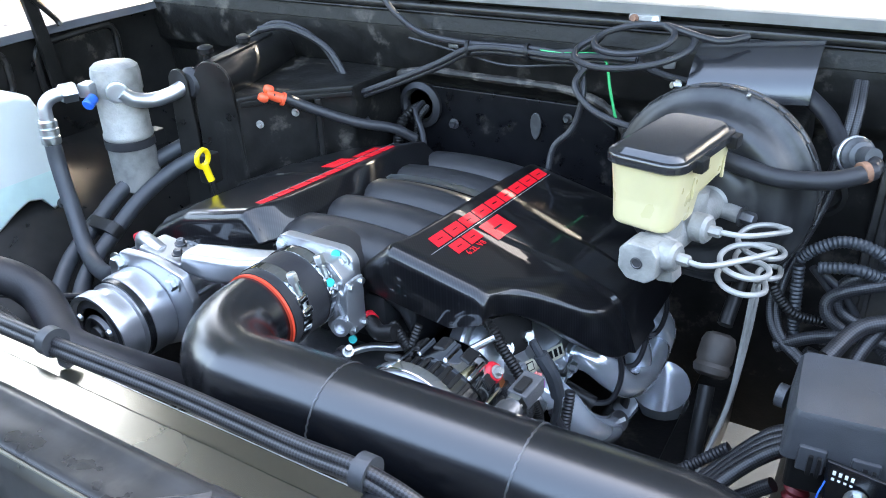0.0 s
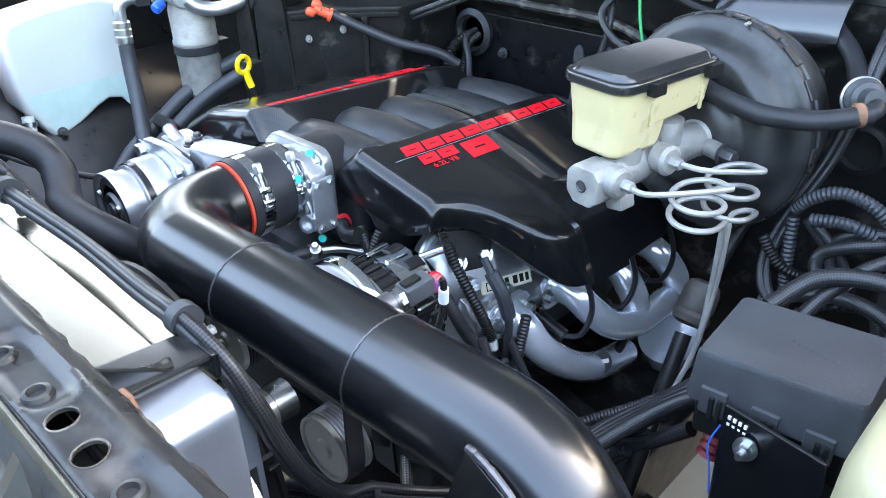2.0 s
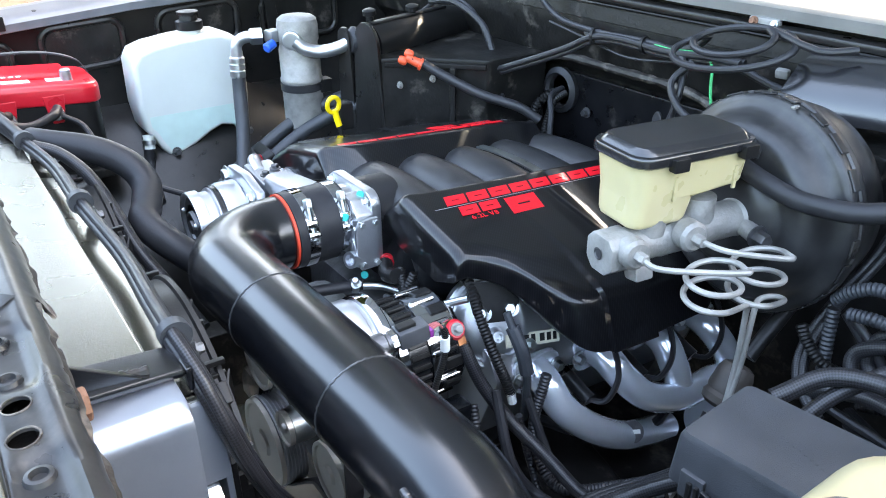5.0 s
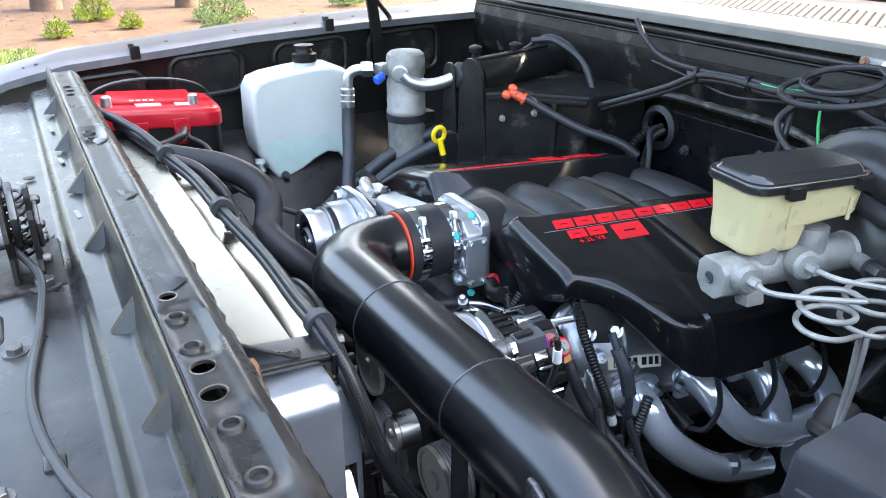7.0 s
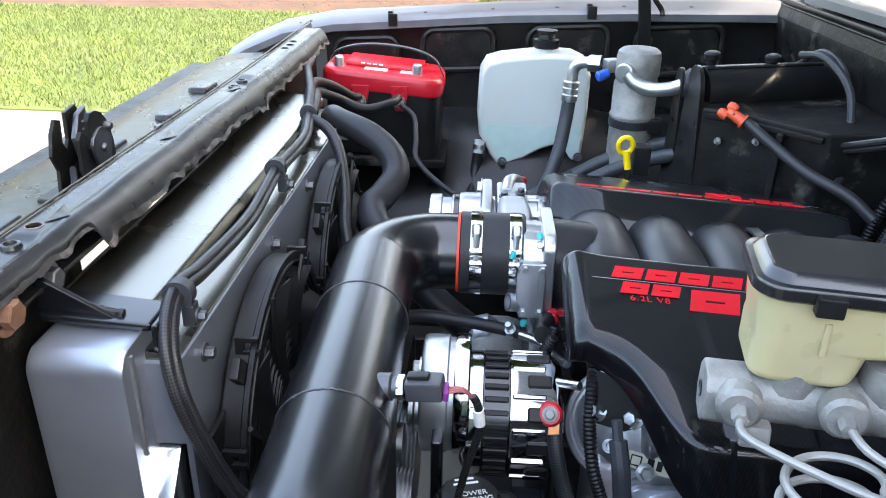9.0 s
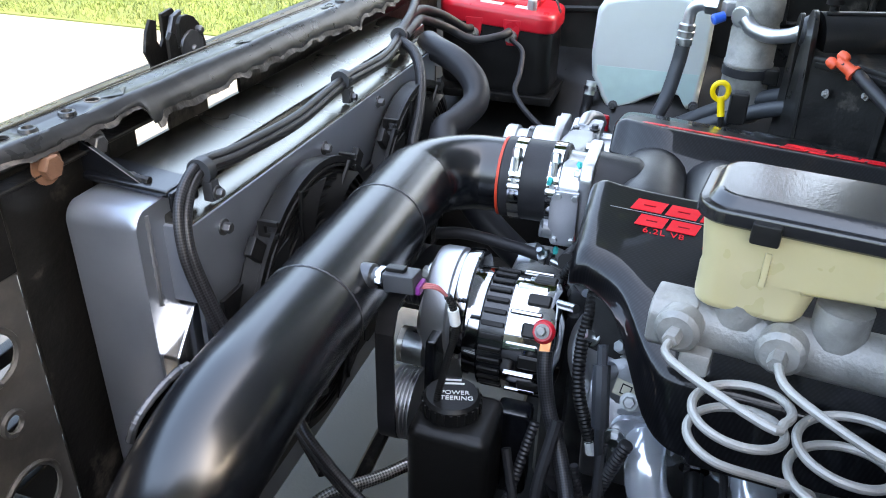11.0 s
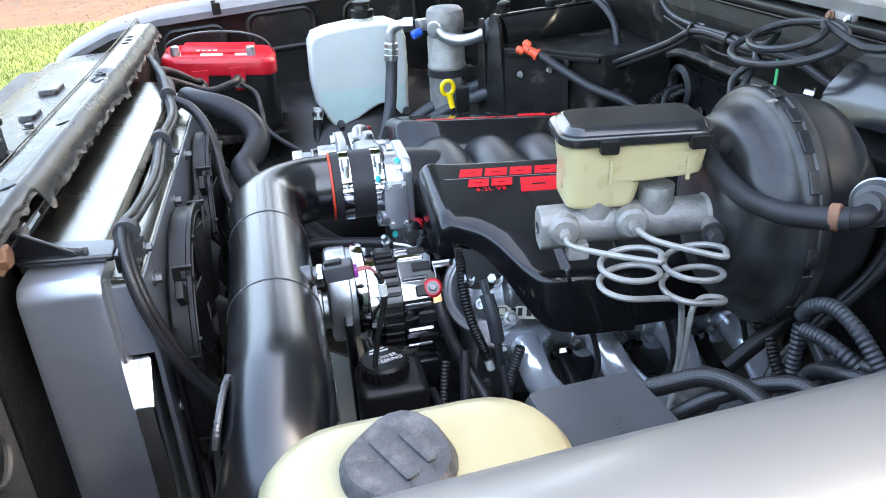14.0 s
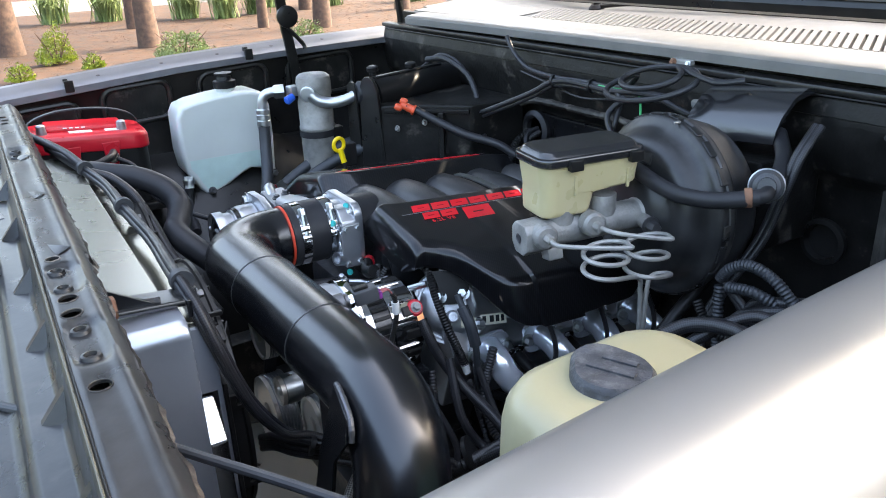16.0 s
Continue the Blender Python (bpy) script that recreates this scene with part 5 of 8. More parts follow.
part("metal_strap", loft([[Vector((x, 0.652 + a, 0.904 + 0.012 * (1 - (x / 0.125) ** 2) - 0.03 * max(0, (abs(x) - 0.085) / 0.04) ** 2 + b + ZS_E(0.652))) for a, b in ((-0.008, 0), (0.008, 0), (0.008, 0.003), (-0.008, 0.003))] for x in (-0.12, -0.09, -0.06, -0.03, 0, 0.03, 0.06, 0.09, 0.12)]), ZINC, manifold, "bright metal strap")
for y in (0.43, 0.53, 0.62):
    part("fuel_fitting", box((-0.085, y, 0.885), (0.025, 0.02, 0.02), 0.004), PLASTIC, manifold)

body = thing("throttle_body", (0.0, 0.335, 0.8), "cast aluminium throttle body with square bolted flange", "throttle body")
part("barrel", lathe([(0.046, 0), (0.05, 0.002), (0.05, 0.03), (0.056, 0.034)], (0.004, 0.318, 0.877), (0, 1, -0.066), 36), CAST, body)
fl = [Vector((0.004 + a, 0.348, 0.872 + b)) for a, b in rounded_rect(0.128, 0.118, 0.022, 5)]
part("flange", prism(fl, (0, 0.016, 0), 0.003), CAST, body)
part("gear_housing", prism([Vector((x, 0.323, z)) for x, z in ((0.028, 0.927), (0.052, 0.924), (0.068, 0.905), (0.074, 0.88), (0.074, 0.842), (0.066, 0.824), (0.044, 0.818), (0.036, 0.83), (0.05, 0.86), (0.05, 0.89), (0.036, 0.91))], (0, 0.027, -0.001), 0.003), CAST, body)
part("cover_plate", prism([Vector((0.0735, y, z)) for y, z in ((0.322, 0.902), (0.352, 0.902), (0.352, 0.826), (0.322, 0.826), (0.316, 0.842), (0.316, 0.886))], (0.006, 0, 0), 0.002), CAST, body)
for x0, z0, x1, z1 in ((0.03, 0.925, 0.07, 0.882), (0.04, 0.915, 0.07, 0.846), (0.066, 0.9, 0.05, 0.825)):
    part("web_rib", tube([(x0, 0.322, z0), ((x0 + x1) / 2, 0.3205, (z0 + z1) / 2), (x1, 0.322, z1)], 0.0028, 8, 3), CAST, body)
for a, b in ((0.326, 0.895), (0.347, 0.895), (0.326, 0.834), (0.347, 0.834)):
    part("cover_screw", hex_bolt((0.0795, a, b), (1, 0, 0.1), 0.0045, 0.004, False), ZINC, body)
part("boss", lathe([(0.012, 0), (0.012, 0.014), (0.008, 0.014), (0.008, 0.006)], (0.068, 0.32, 0.842), (0.3, -1, 0.2), 20), CAST, body)
for a, b in ((0.05, 0.045), (-0.05, 0.045), (0.05, -0.045), (-0.05, -0.045)):
    part("bolt", hex_bolt((0.004 + a, 0.348, 0.872 + b), (0, -1, 0), 0.006, 0.006), ZINC, body)
for p in ((0.06, 0.312, 0.905), (0.072, 0.33, 0.815), (0.045, 0.345, 0.925)):
    part("paint_mark", lathe([(0.0055, 0), (0.0055, 0.003)], p, (0.5, -1, 0.3), 12), TEAL, body, "teal paint mark")


def soft_corners(pts, reach, n=4):
    """A closed outline with each corner rounded off over the given reach."""
    out = []
    for i, (p, r) in enumerate(zip(pts, reach)):
        p, a, b = Vector(p), Vector(pts[i - 1]), Vector(pts[(i + 1) % len(pts)])
        p0 = p + (a - p).normalized() * min(r, (a - p).length * 0.45)
        p2 = p + (b - p).normalized() * min(r, (b - p).length * 0.45)
        for k in range(n + 1):
            q = k / n
            out.append(p0 * (1 - q) ** 2 + p * (2 * q * (1 - q)) + p2 * q * q)
    return out


# y; then inner foot, inner shoulder, inner edge, outer edge, knee, outer foot, two under points, as (x, z)
COVER_DRIVER = [
    (0.384, (0.058, 0.870), (0.064, 0.902), (0.106, 0.939), (0.230, 0.911), (0.246, 0.899), (0.245, 0.872), (0.196, 0.846), (0.12, 0.858)),
    (0.405, (0.062, 0.878), (0.070, 0.905), (0.110, 0.938), (0.236, 0.910), (0.256, 0.896), (0.256, 0.868), (0.22, 0.862), (0.12, 0.872)),
    (0.425, (0.068, 0.884), (0.078, 0.908), (0.112, 0.938), (0.248, 0.907), (0.275, 0.892), (0.278, 0.860), (0.25, 0.86), (0.10, 0.880)),
    (0.440, (0.070, 0.886), (0.080, 0.908), (0.112, 0.938), (0.266, 0.903), (0.306, 0.883), (0.312, 0.843), (0.29, 0.843), (0.10, 0.882)),
    (0.455, (0.072, 0.887), (0.082, 0.908), (0.112, 0.938), (0.279, 0.900), (0.335, 0.870), (0.345, 0.819), (0.32, 0.82), (0.10, 0.883)),
    (0.470, (0.074, 0.887), (0.084, 0.908), (0.112, 0.938), (0.286, 0.899), (0.352, 0.866), (0.367, 0.803), (0.34, 0.803), (0.10, 0.883)),
    (0.490, (0.074, 0.887), (0.084, 0.908), (0.112, 0.938), (0.290, 0.898), (0.357, 0.866), (0.379, 0.797), (0.35, 0.797), (0.10, 0.883)),
    (0.5060, (0.074, 0.887), (0.084, 0.908), (0.112, 0.938), (0.290, 0.898), (0.357, 0.867), (0.382, 0.797), (0.35, 0.797), (0.10, 0.883)),
    (0.5095, (0.074, 0.887), (0.084, 0.908), (0.112, 0.938), (0.291, 0.900), (0.362, 0.871), (0.389, 0.796), (0.355, 0.797), (0.10, 0.883)),
    (0.586, (0.074, 0.887), (0.084, 0.908), (0.112, 0.938), (0.291, 0.900), (0.362, 0.871), (0.391, 0.797), (0.355, 0.798), (0.10, 0.883)),
    (0.5895, (0.074, 0.887), (0.084, 0.908), (0.112, 0.938), (0.290, 0.898), (0.357, 0.867), (0.385, 0.799), (0.35, 0.8), (0.10, 0.883)),
    (0.690, (0.074, 0.887), (0.084, 0.908), (0.112, 0.938), (0.290, 0.898), (0.356, 0.868), (0.386, 0.806), (0.35, 0.806), (0.10, 0.883)),
    (0.770, (0.078, 0.887), (0.086, 0.908), (0.112, 0.936), (0.282, 0.896), (0.330, 0.872), (0.345, 0.830), (0.32, 0.83), (0.10, 0.883)),
    (0.800, (0.085, 0.887), (0.092, 0.905), (0.115, 0.926), (0.262, 0.888), (0.290, 0.870), (0.300, 0.845), (0.28, 0.846), (0.11, 0.883)),
]
COVER_FAR = [
    (0.384, (0.104, 0.888), (0.114, 0.906), (0.136, 0.934), (0.262, 0.905), (0.336, 0.866), (0.394, 0.806), (0.345, 0.832), (0.225, 0.852)),
    (0.405, (0.090, 0.887), (0.102, 0.907), (0.122, 0.937), (0.280, 0.901), (0.350, 0.867), (0.392, 0.802), (0.35, 0.83), (0.2, 0.865)),
    (0.440, (0.078, 0.887), (0.090, 0.908), (0.113, 0.938), (0.290, 0.898), (0.357, 0.867), (0.386, 0.799), (0.355, 0.82), (0.12, 0.88)),
    (0.5725, (0.074, 0.887), (0.084, 0.908), (0.112, 0.938), (0.290, 0.898), (0.357, 0.867), (0.385, 0.799), (0.35, 0.8), (0.10, 0.883)),
    (0.576, (0.074, 0.887), (0.084, 0.908), (0.112, 0.938), (0.291, 0.900), (0.362, 0.871), (0.391, 0.797), (0.355, 0.798), (0.10, 0.883)),
    (0.6525, (0.074, 0.887), (0.084, 0.908), (0.112, 0.938), (0.291, 0.900), (0.362, 0.871), (0.389, 0.796), (0.355, 0.797), (0.10, 0.883)),
    (0.656, (0.074, 0.887), (0.084, 0.908), (0.112, 0.938), (0.290, 0.898), (0.357, 0.867), (0.382, 0.797), (0.35, 0.797), (0.10, 0.883)),
    (0.692, (0.074, 0.887), (0.084, 0.908), (0.112, 0.938), (0.286, 0.899), (0.352, 0.866), (0.367, 0.803), (0.34, 0.803), (0.10, 0.883)),
    (0.722, (0.070, 0.886), (0.080, 0.908), (0.112, 0.938), (0.266, 0.903), (0.306, 0.883), (0.312, 0.843), (0.29, 0.843), (0.10, 0.882)),
    (0.757, (0.062, 0.878), (0.070, 0.905), (0.110, 0.938), (0.236, 0.910), (0.256, 0.896), (0.256, 0.868), (0.22, 0.862), (0.12, 0.872)),
    (0.790, (0.058, 0.870), (0.064, 0.902), (0.106, 0.934), (0.230, 0.905), (0.246, 0.893), (0.245, 0.872), (0.196, 0.846), (0.12, 0.858)),
]


def coil_cover(sx, rows, label):
    """A carbon cover: sloping flat top, blunt front wall, dropped outer lobe over the coils, rolled edges."""
    c = thing("engine_cover", (sx * 0.22, 0.57, 0.8), label, "engine cover", "pair of engine covers")
    stations = []
    for (ya, *pa), (yb, *pb) in zip(rows, rows[1:]):
        n = max(1, round((yb - ya) / 0.0065))
        for k in range(n):
            q = k / n
            stations.append((ya + (yb - ya) * q, [(a[0] + (b[0] - a[0]) * q, a[1] + (b[1] - a[1]) * q) for a, b in zip(pa, pb)]))
    stations.append((rows[-1][0], list(rows[-1][1:])))
    for _ in range(2):
        ys_, ps_ = [y for y, _p in stations], [p for _y, p in stations]
        for i in range(1, len(ys_) - 1):
            if ys_[i + 1] - ys_[i] > 0.005 and ys_[i] - ys_[i - 1] > 0.005:
                stations[i] = (ys_[i], [tuple((a[j] + 2 * b[j] + d[j]) / 4 for j in (0, 1)) for a, b, d in zip(ps_[i - 1], ps_[i], ps_[i + 1])])
    y0, p0 = stations[0]
    mid = (sum(p[0] for p in p0) / 8, sum(p[1] for p in p0) / 8)
    lip = []
    for dy, drop in ((-0.0172, 0.019), (-0.0165, 0.0145), (-0.0145, 0.0095), (-0.011, 0.0055), (-0.006, 0.002)):
        lip.append((y0 + dy, [(x + (mid[0] - x) * drop * 2.6, z - (drop if i in (2, 3, 4) else 0.3 * drop if i in (1, 5) else -0.1 * drop)) for i, (x, z) in enumerate(p0)]))
    rings = []
    for y, pp in lip + stations:
        ring = soft_corners([(sx * x, y, z + ZS_E(y)) for x, z in pp], (0.004, 0.007, 0.006, 0.008, 0.012, 0.005, 0.004, 0.004), 5)
        rings.append(ring if sx > 0 else ring[::-1])
    part("shell", loft(rings), CARBON, c, sharp=50)
    y0 = 0.42 if sx > 0 else 0.742
    org = Vector((sx * 0.142, y0, 0.93126 + ZS_E(y0)))
    along = Vector((0, sx, -0.066 * sx)).normalized()
    out = Vector((sx, 0, -0.2247)).normalized()
    up = along.cross(out) * (-1 if along.cross(out).z < 0 else 1)

    def block(u0, u1, v0, v1, slant):
        """A slanted printed block with a narrow slot in its middle."""
        lean = lambda v: slant * (v1 - v) / (v1 - v0)
        w, h = u1 - u0, v1 - v0
        bm = bmesh.new()
        for a, b, d, e in ((u0, u1, v0, v0 + 0.45 * h), (u0, u1, v0 + 0.55 * h, v1), (u0, u0 + 0.3 * w, v0 + 0.45 * h, v0 + 0.55 * h), (u1 - 0.3 * w, u1, v0 + 0.45 * h, v0 + 0.55 * h)):
            merge(bm, prism([org + along * (u + lean(v)) + out * v + up * 0.0005 for u, v in ((a, d), (b, d), (b, e), (a, e))], up * 0.0006))
        part("printed_block", bm, RED_PRINT, c, "red printed block")

    for k in range(9):
        block(0.0377 * k - 0.003, 0.0377 * k + 0.0305, -0.0105, 0.0100, 0.007)
    block(0.004, 0.034, 0.0165, 0.0360, 0.006)
    block(0.038, 0.069, 0.0165, 0.0360, 0.006)
    block(0.077, 0.131, 0.0190, 0.0550, 0.009)
    part("pinstripe", prism([org + along * u + out * v + up * 0.0004 for u, v in ((-0.025, 0.0127), (0.335, 0.0127), (0.335, 0.0135), (-0.025, 0.0135))], up * 0.0004), SILVER_PRINT, c, "thin pale line")
    return c, org, along, out, up


cov, org, along, out, up = coil_cover(1, COVER_DRIVER, "glossy carbon fibre engine cover with red printing")
lettering("small_print", "6.2L V8", 0.0125, frame_of(org + along * 0.036 + out * 0.0435 + up * 0.0008, along, -out), RED_PRINT, cov, 1.15)
coil_cover(-1, COVER_FAR, "glossy carbon fibre engine cover with red printing")

# ---- exhaust header and spark plugs ----
header = thing("exhaust_header", (0.36, 0.62, 0.5), "polished silver exhaust header with curved primary pipes", "exhaust header")
ports = [0.475, 0.585, 0.695, 0.80]
runs = [
    [(0.27, 0.475, 0.715), (0.30, 0.477, 0.702), (0.32, 0.487, 0.672), (0.329, 0.518, 0.636), (0.333, 0.56, 0.60), (0.331, 0.61, 0.566), (0.325, 0.66, 0.542), (0.32, 0.73, 0.52)],
    [(0.27, 0.585, 0.705), (0.305, 0.588, 0.70), (0.33, 0.60, 0.675), (0.345, 0.635, 0.64), (0.35, 0.69, 0.614), (0.35, 0.75, 0.606), (0.345, 0.80, 0.60), (0.335, 0.84, 0.57)],
    [(0.27, 0.695, 0.70), (0.31, 0.697, 0.695), (0.335, 0.70, 0.665), (0.337, 0.72, 0.62), (0.325, 0.76, 0.57)],
    [(0.27, 0.80, 0.69), (0.31, 0.80, 0.685), (0.337, 0.81, 0.66), (0.345, 0.83, 0.62), (0.335, 0.845, 0.56)],
]
for r in runs:
    part("primary_pipe", tube(r, 0.0225, 24, 8), HEADER, header)
for y in ports:
    z = 0.712 - 0.066 * (y - 0.475)
    part("port_flange", prism([Vector((0.274, y + a, z + b)) for a, b in rounded_rect(0.08, 0.056, 0.02, 4)], (0.009, 0, -0.001), 0.002), HEADER, header)
    for s in (-1, 1):
        part("flange_bolt", hex_bolt((0.284, y + 0.034 * s, z), (1, 0, 0), 0.0075, 0.009), ZINC, header)
part("maker_plate", lathe([(0.017, 0), (0.017, 0.0012), (0.0155, 0.0018)], (0.344, 0.617, 0.579), (0.72, -0.45, 0.55), 24), GUNMETAL, header, "small round maker's plate")
part("maker_plate_bar", box((0.3452, 0.6163, 0.580), (0.004, 0.022, 0.006), 0, (0, -35, -30)), LABEL_WHITE, header)
part("collector", lathe([(0.05, 0), (0.05, 0.05), (0.036, 0.14)], (0.36, 0.8, 0.53), (-0.05, 0.5, -1), 26), HEADER, header)
for y in (0.53, 0.64, 0.75):
    z = 0.70 - 0.066 * (y - 0.475)
    w = thing("spark_plug_wire", (0.31, y, z - 0.05), "black spark plug boot and wire", "wire", "spark plug wires")
    part("boot", tube([(0.285, y, z - 0.012), (0.31, y + 0.002, z - 0.022), (0.33, y + 0.004, z - 0.03)], 0.0105, 12, 4), PLASTIC, w)
    part("hex", hex_bolt((0.278, y, z - 0.009), (0.85, 0, -0.4), 0.011, 0.008), CHROME, w)
    part("lead", tube([(0.328, y + 0.004, z - 0.03), (0.352, y + 0.012, z - 0.02), (0.36, y + 0.022, z + 0.02), (0.35, y + 0.015, z + 0.07), (0.33, y, z + 0.11)], 0.0042, 8, 8), WIRE, w)
w = thing("spark_plug_wire", (0.31, 0.43, 0.64), "grey spark plug lead clipped beside the label", "wire", "spark plug wires")
part("lead", tube([(0.30, 0.44, 0.66), (0.312, 0.43, 0.70), (0.318, 0.425, 0.75), (0.305, 0.42, 0.79), (0.285, 0.415, 0.83)], 0.0055, 8, 8), RUBBER_BLUE, w)
part("boot", tube([(0.318, 0.425, 0.752), (0.31, 0.421, 0.785), (0.295, 0.417, 0.812)], 0.0095, 10, 4), RUBBER_BLUE, w)
loom = thing("ignition_loom", (0.26, 0.36, 0.7), "black corrugated wiring loom over the end cover", "wiring")
part("loom", tube([(0.205, 0.39, 0.866), (0.232, 0.396, 0.852), (0.264, 0.392, 0.812), (0.288, 0.396, 0.772), (0.296, 0.408, 0.735), (0.297, 0.416, 0.712)], 0.0075, 10, 10, ribs=0.0045), PLASTIC, loom)
part("white_tape", tube([(0.297, 0.415, 0.715), (0.298, 0.42, 0.695)], 0.0065, 10, 2), LABEL_WHITE, loom, "white tape end")
part("loom", tube([(0.11, 0.365, 0.83), (0.14, 0.352, 0.815), (0.17, 0.335, 0.80), (0.2, 0.325, 0.785)], 0.008, 10, 10, ribs=0.0045), PLASTIC, loom)
part("loom", tube([(0.155, 0.36, 0.845), (0.15, 0.35, 0.82), (0.145, 0.345, 0.79), (0.15, 0.35, 0.74)], 0.006, 10, 10, ribs=0.0045), PLASTIC, loom)
plug = thing("wiring_plug", (0.09, 0.35, 0.82), "black connector with a red lock beside the engine cover", "connector")
part("body", tube([(0.078, 0.36, 0.827), (0.1, 0.35, 0.822), (0.125, 0.35, 0.83)], 0.011, 12, 4), PLASTIC, plug)
part("red_lock", lathe([(0.0098, 0), (0.0098, 0.004), (0.008, 0.005), (0.0098, 0.006), (0.0098, 0.012), (0.007, 0.014)], (0.07, 0.367, 0.828), (0.9, -0.4, -0.1), 16), RED_PLASTIC, plug, "red lock ring")

# ---- belt drive: alternator, pump, pulleys, compressor ----
alt = thing("alternator", (0.27, 0.3, 0.74), "chrome alternator with black slotted body", "alternator")
AX = Vector((0, 1, 0))
ac = Vector((0.210, 0.006, 0.776))
part("front_case", lathe([(0.03, 0.244), (0.06, 0.25), (0.069, 0.256), (0.07, 0.272)], ac, AX, 40), CHROME, alt)
part("stator", lathe([(0.066, 0.272), (0.067, 0.273), (0.067, 0.301), (0.066, 0.302)], ac, AX, 48), BLACK_SATIN, alt)
for k in range(30):
    a = 2 * math.pi * k / 30
    p = ac + Vector((0.0685 * math.cos(a), 0.287, 0.0685 * math.sin(a)))
    part("fin", box(p, (0.004, 0.026, 0.006), 0.001, (0, -math.degrees(a), 0), 1), PLASTIC, alt)
part("rear_case", lathe([(0.07, 0.302), (0.07, 0.345), (0.061, 0.358), (0.04, 0.362), (0.015, 0.362)], ac, AX, 40), CHROME, alt)
for k in range(12):
    a = 2 * math.pi * k / 12 + 0.1
    p = ac + Vector((0.0685 * math.cos(a), 0.333, 0.0685 * math.sin(a)))
    # Black block on the closed case, coloured like the shade in a slot.
    part("vent_slot_block", box(p, (0.0075, 0.026, 0.016), 0.002, (0, -math.degrees(a), 0), 1), PLASTIC, alt)
    part("rib", box(ac + Vector((0.07 * math.cos(a + 0.26), 0.322, 0.07 * math.sin(a + 0.26))), (0.006, 0.036, 0.006), 0.0015, (0, -math.degrees(a + 0.26), 0), 1), CHROME, alt)
nose = Vector((0.21, 0.013, 0.80))
part("nose_housing", lathe([(0.03, 0.196), (0.058, 0.197), (0.064, 0.199), (0.066, 0.203), (0.066, 0.226), (0.063, 0.228), (0.063, 0.234)], nose, AX, 56), CAST, alt, "brushed nose housing")
part("nose_band", lathe([(0.062, 0.233), (0.067, 0.234), (0.068, 0.236), (0.068, 0.249), (0.066, 0.251), (0.04, 0.254)], nose, AX, 56), CHROME, alt, "polished band")
part("mount_bolt", hex_bolt((0.232, 0.211, 0.845), (0, -1, 0), 0.009, 0.008), ZINC, alt)
part("terminal_boot", lathe([(0.012, -0.004), (0.0135, 0.004), (0.0105, 0.009)], (0.262, 0.350, 0.816), (0.8, -0.1, 0.55), 18), RED_PLASTIC, alt, "red terminal boot")
part("terminal_nut", hex_bolt((0.269, 0.349, 0.821), (0.8, -0.1, 0.55), 0.0055, 0.007), CAST_DULL, alt)
part("pulley", lathe([(0.03, 0.19), (0.03, 0.195), (0.026, 0.197), (0.026, 0.215), (0.03, 0.218), (0.03, 0.224)], ac, AX, 32), ZINC, alt)
lead = thing("charge_cable", (0.4, 0.42, 0.6), "thick black charge cable with a copper lug", "cable")
part("lug", box((0.270, 0.354, 0.806), (0.006, 0.012, 0.02), 0.001, (0, -30, 0)), COPPER, lead)
part("sheath", tube([(0.274, 0.355, 0.80), (0.285, 0.358, 0.78), (0.30, 0.368, 0.745), (0.325, 0.39, 0.70), (0.38, 0.41, 0.665), (0.45, 0.41, 0.655), (0.52, 0.41, 0.68), (0.58, 0.41, 0.74)], 0.0085, 12, 10), BRAID, lead)
ps = thing("steering_reservoir", (0.33, 0.27, 0.6), "black power steering reservoir with a printed cap", "reservoir")
part("tank", box((0.335, 0.275, 0.675), (0.085, 0.09, 0.135), 0.012, seg=3), PLASTIC, ps)
cap = part("cap", lathe([(0.03, 0), (0.031, 0.004), (0.031, 0.018), (0.028, 0.022)], (0.332, 0.268, 0.742), (0, 0, 1), 32), PLASTIC, ps)
for k in range(24):
    a = 2 * math.pi * k / 24
    part("grip", box((0.332 + 0.0312 * math.cos(a), 0.268 + 0.0312 * math.sin(a), 0.752), (0.003, 0.003, 0.014), 0, (0, 0, math.degrees(a))), PLASTIC, cap)
lettering("cap_words", "POWER\nSTEERING", 0.009, frame_of((0.335, 0.272, 0.7645), (-0.25, 0.95, 0), (-0.95, -0.25, 0)), LABEL_WHITE, ps)
for k in range(2):
    part("cap_bar", box((0.3165 - 0.006 * k, 0.264 - 0.002 * k, 0.7643), (0.0028, 0.026 - 0.006 * k, 0.0006), 0, (0, 0, 15)), LABEL_WHITE, ps)
part("bracket", box((0.29, 0.33, 0.67), (0.03, 0.04, 0.12), 0.006), BLACK_SATIN, ps)
part("stay", prism([(0.262, 0.226, 0.80), (0.30, 0.226, 0.80), (0.31, 0.226, 0.62), (0.272, 0.226, 0.62)], (0, 0.012, 0), 0.003), BLACK_SATIN, ps)


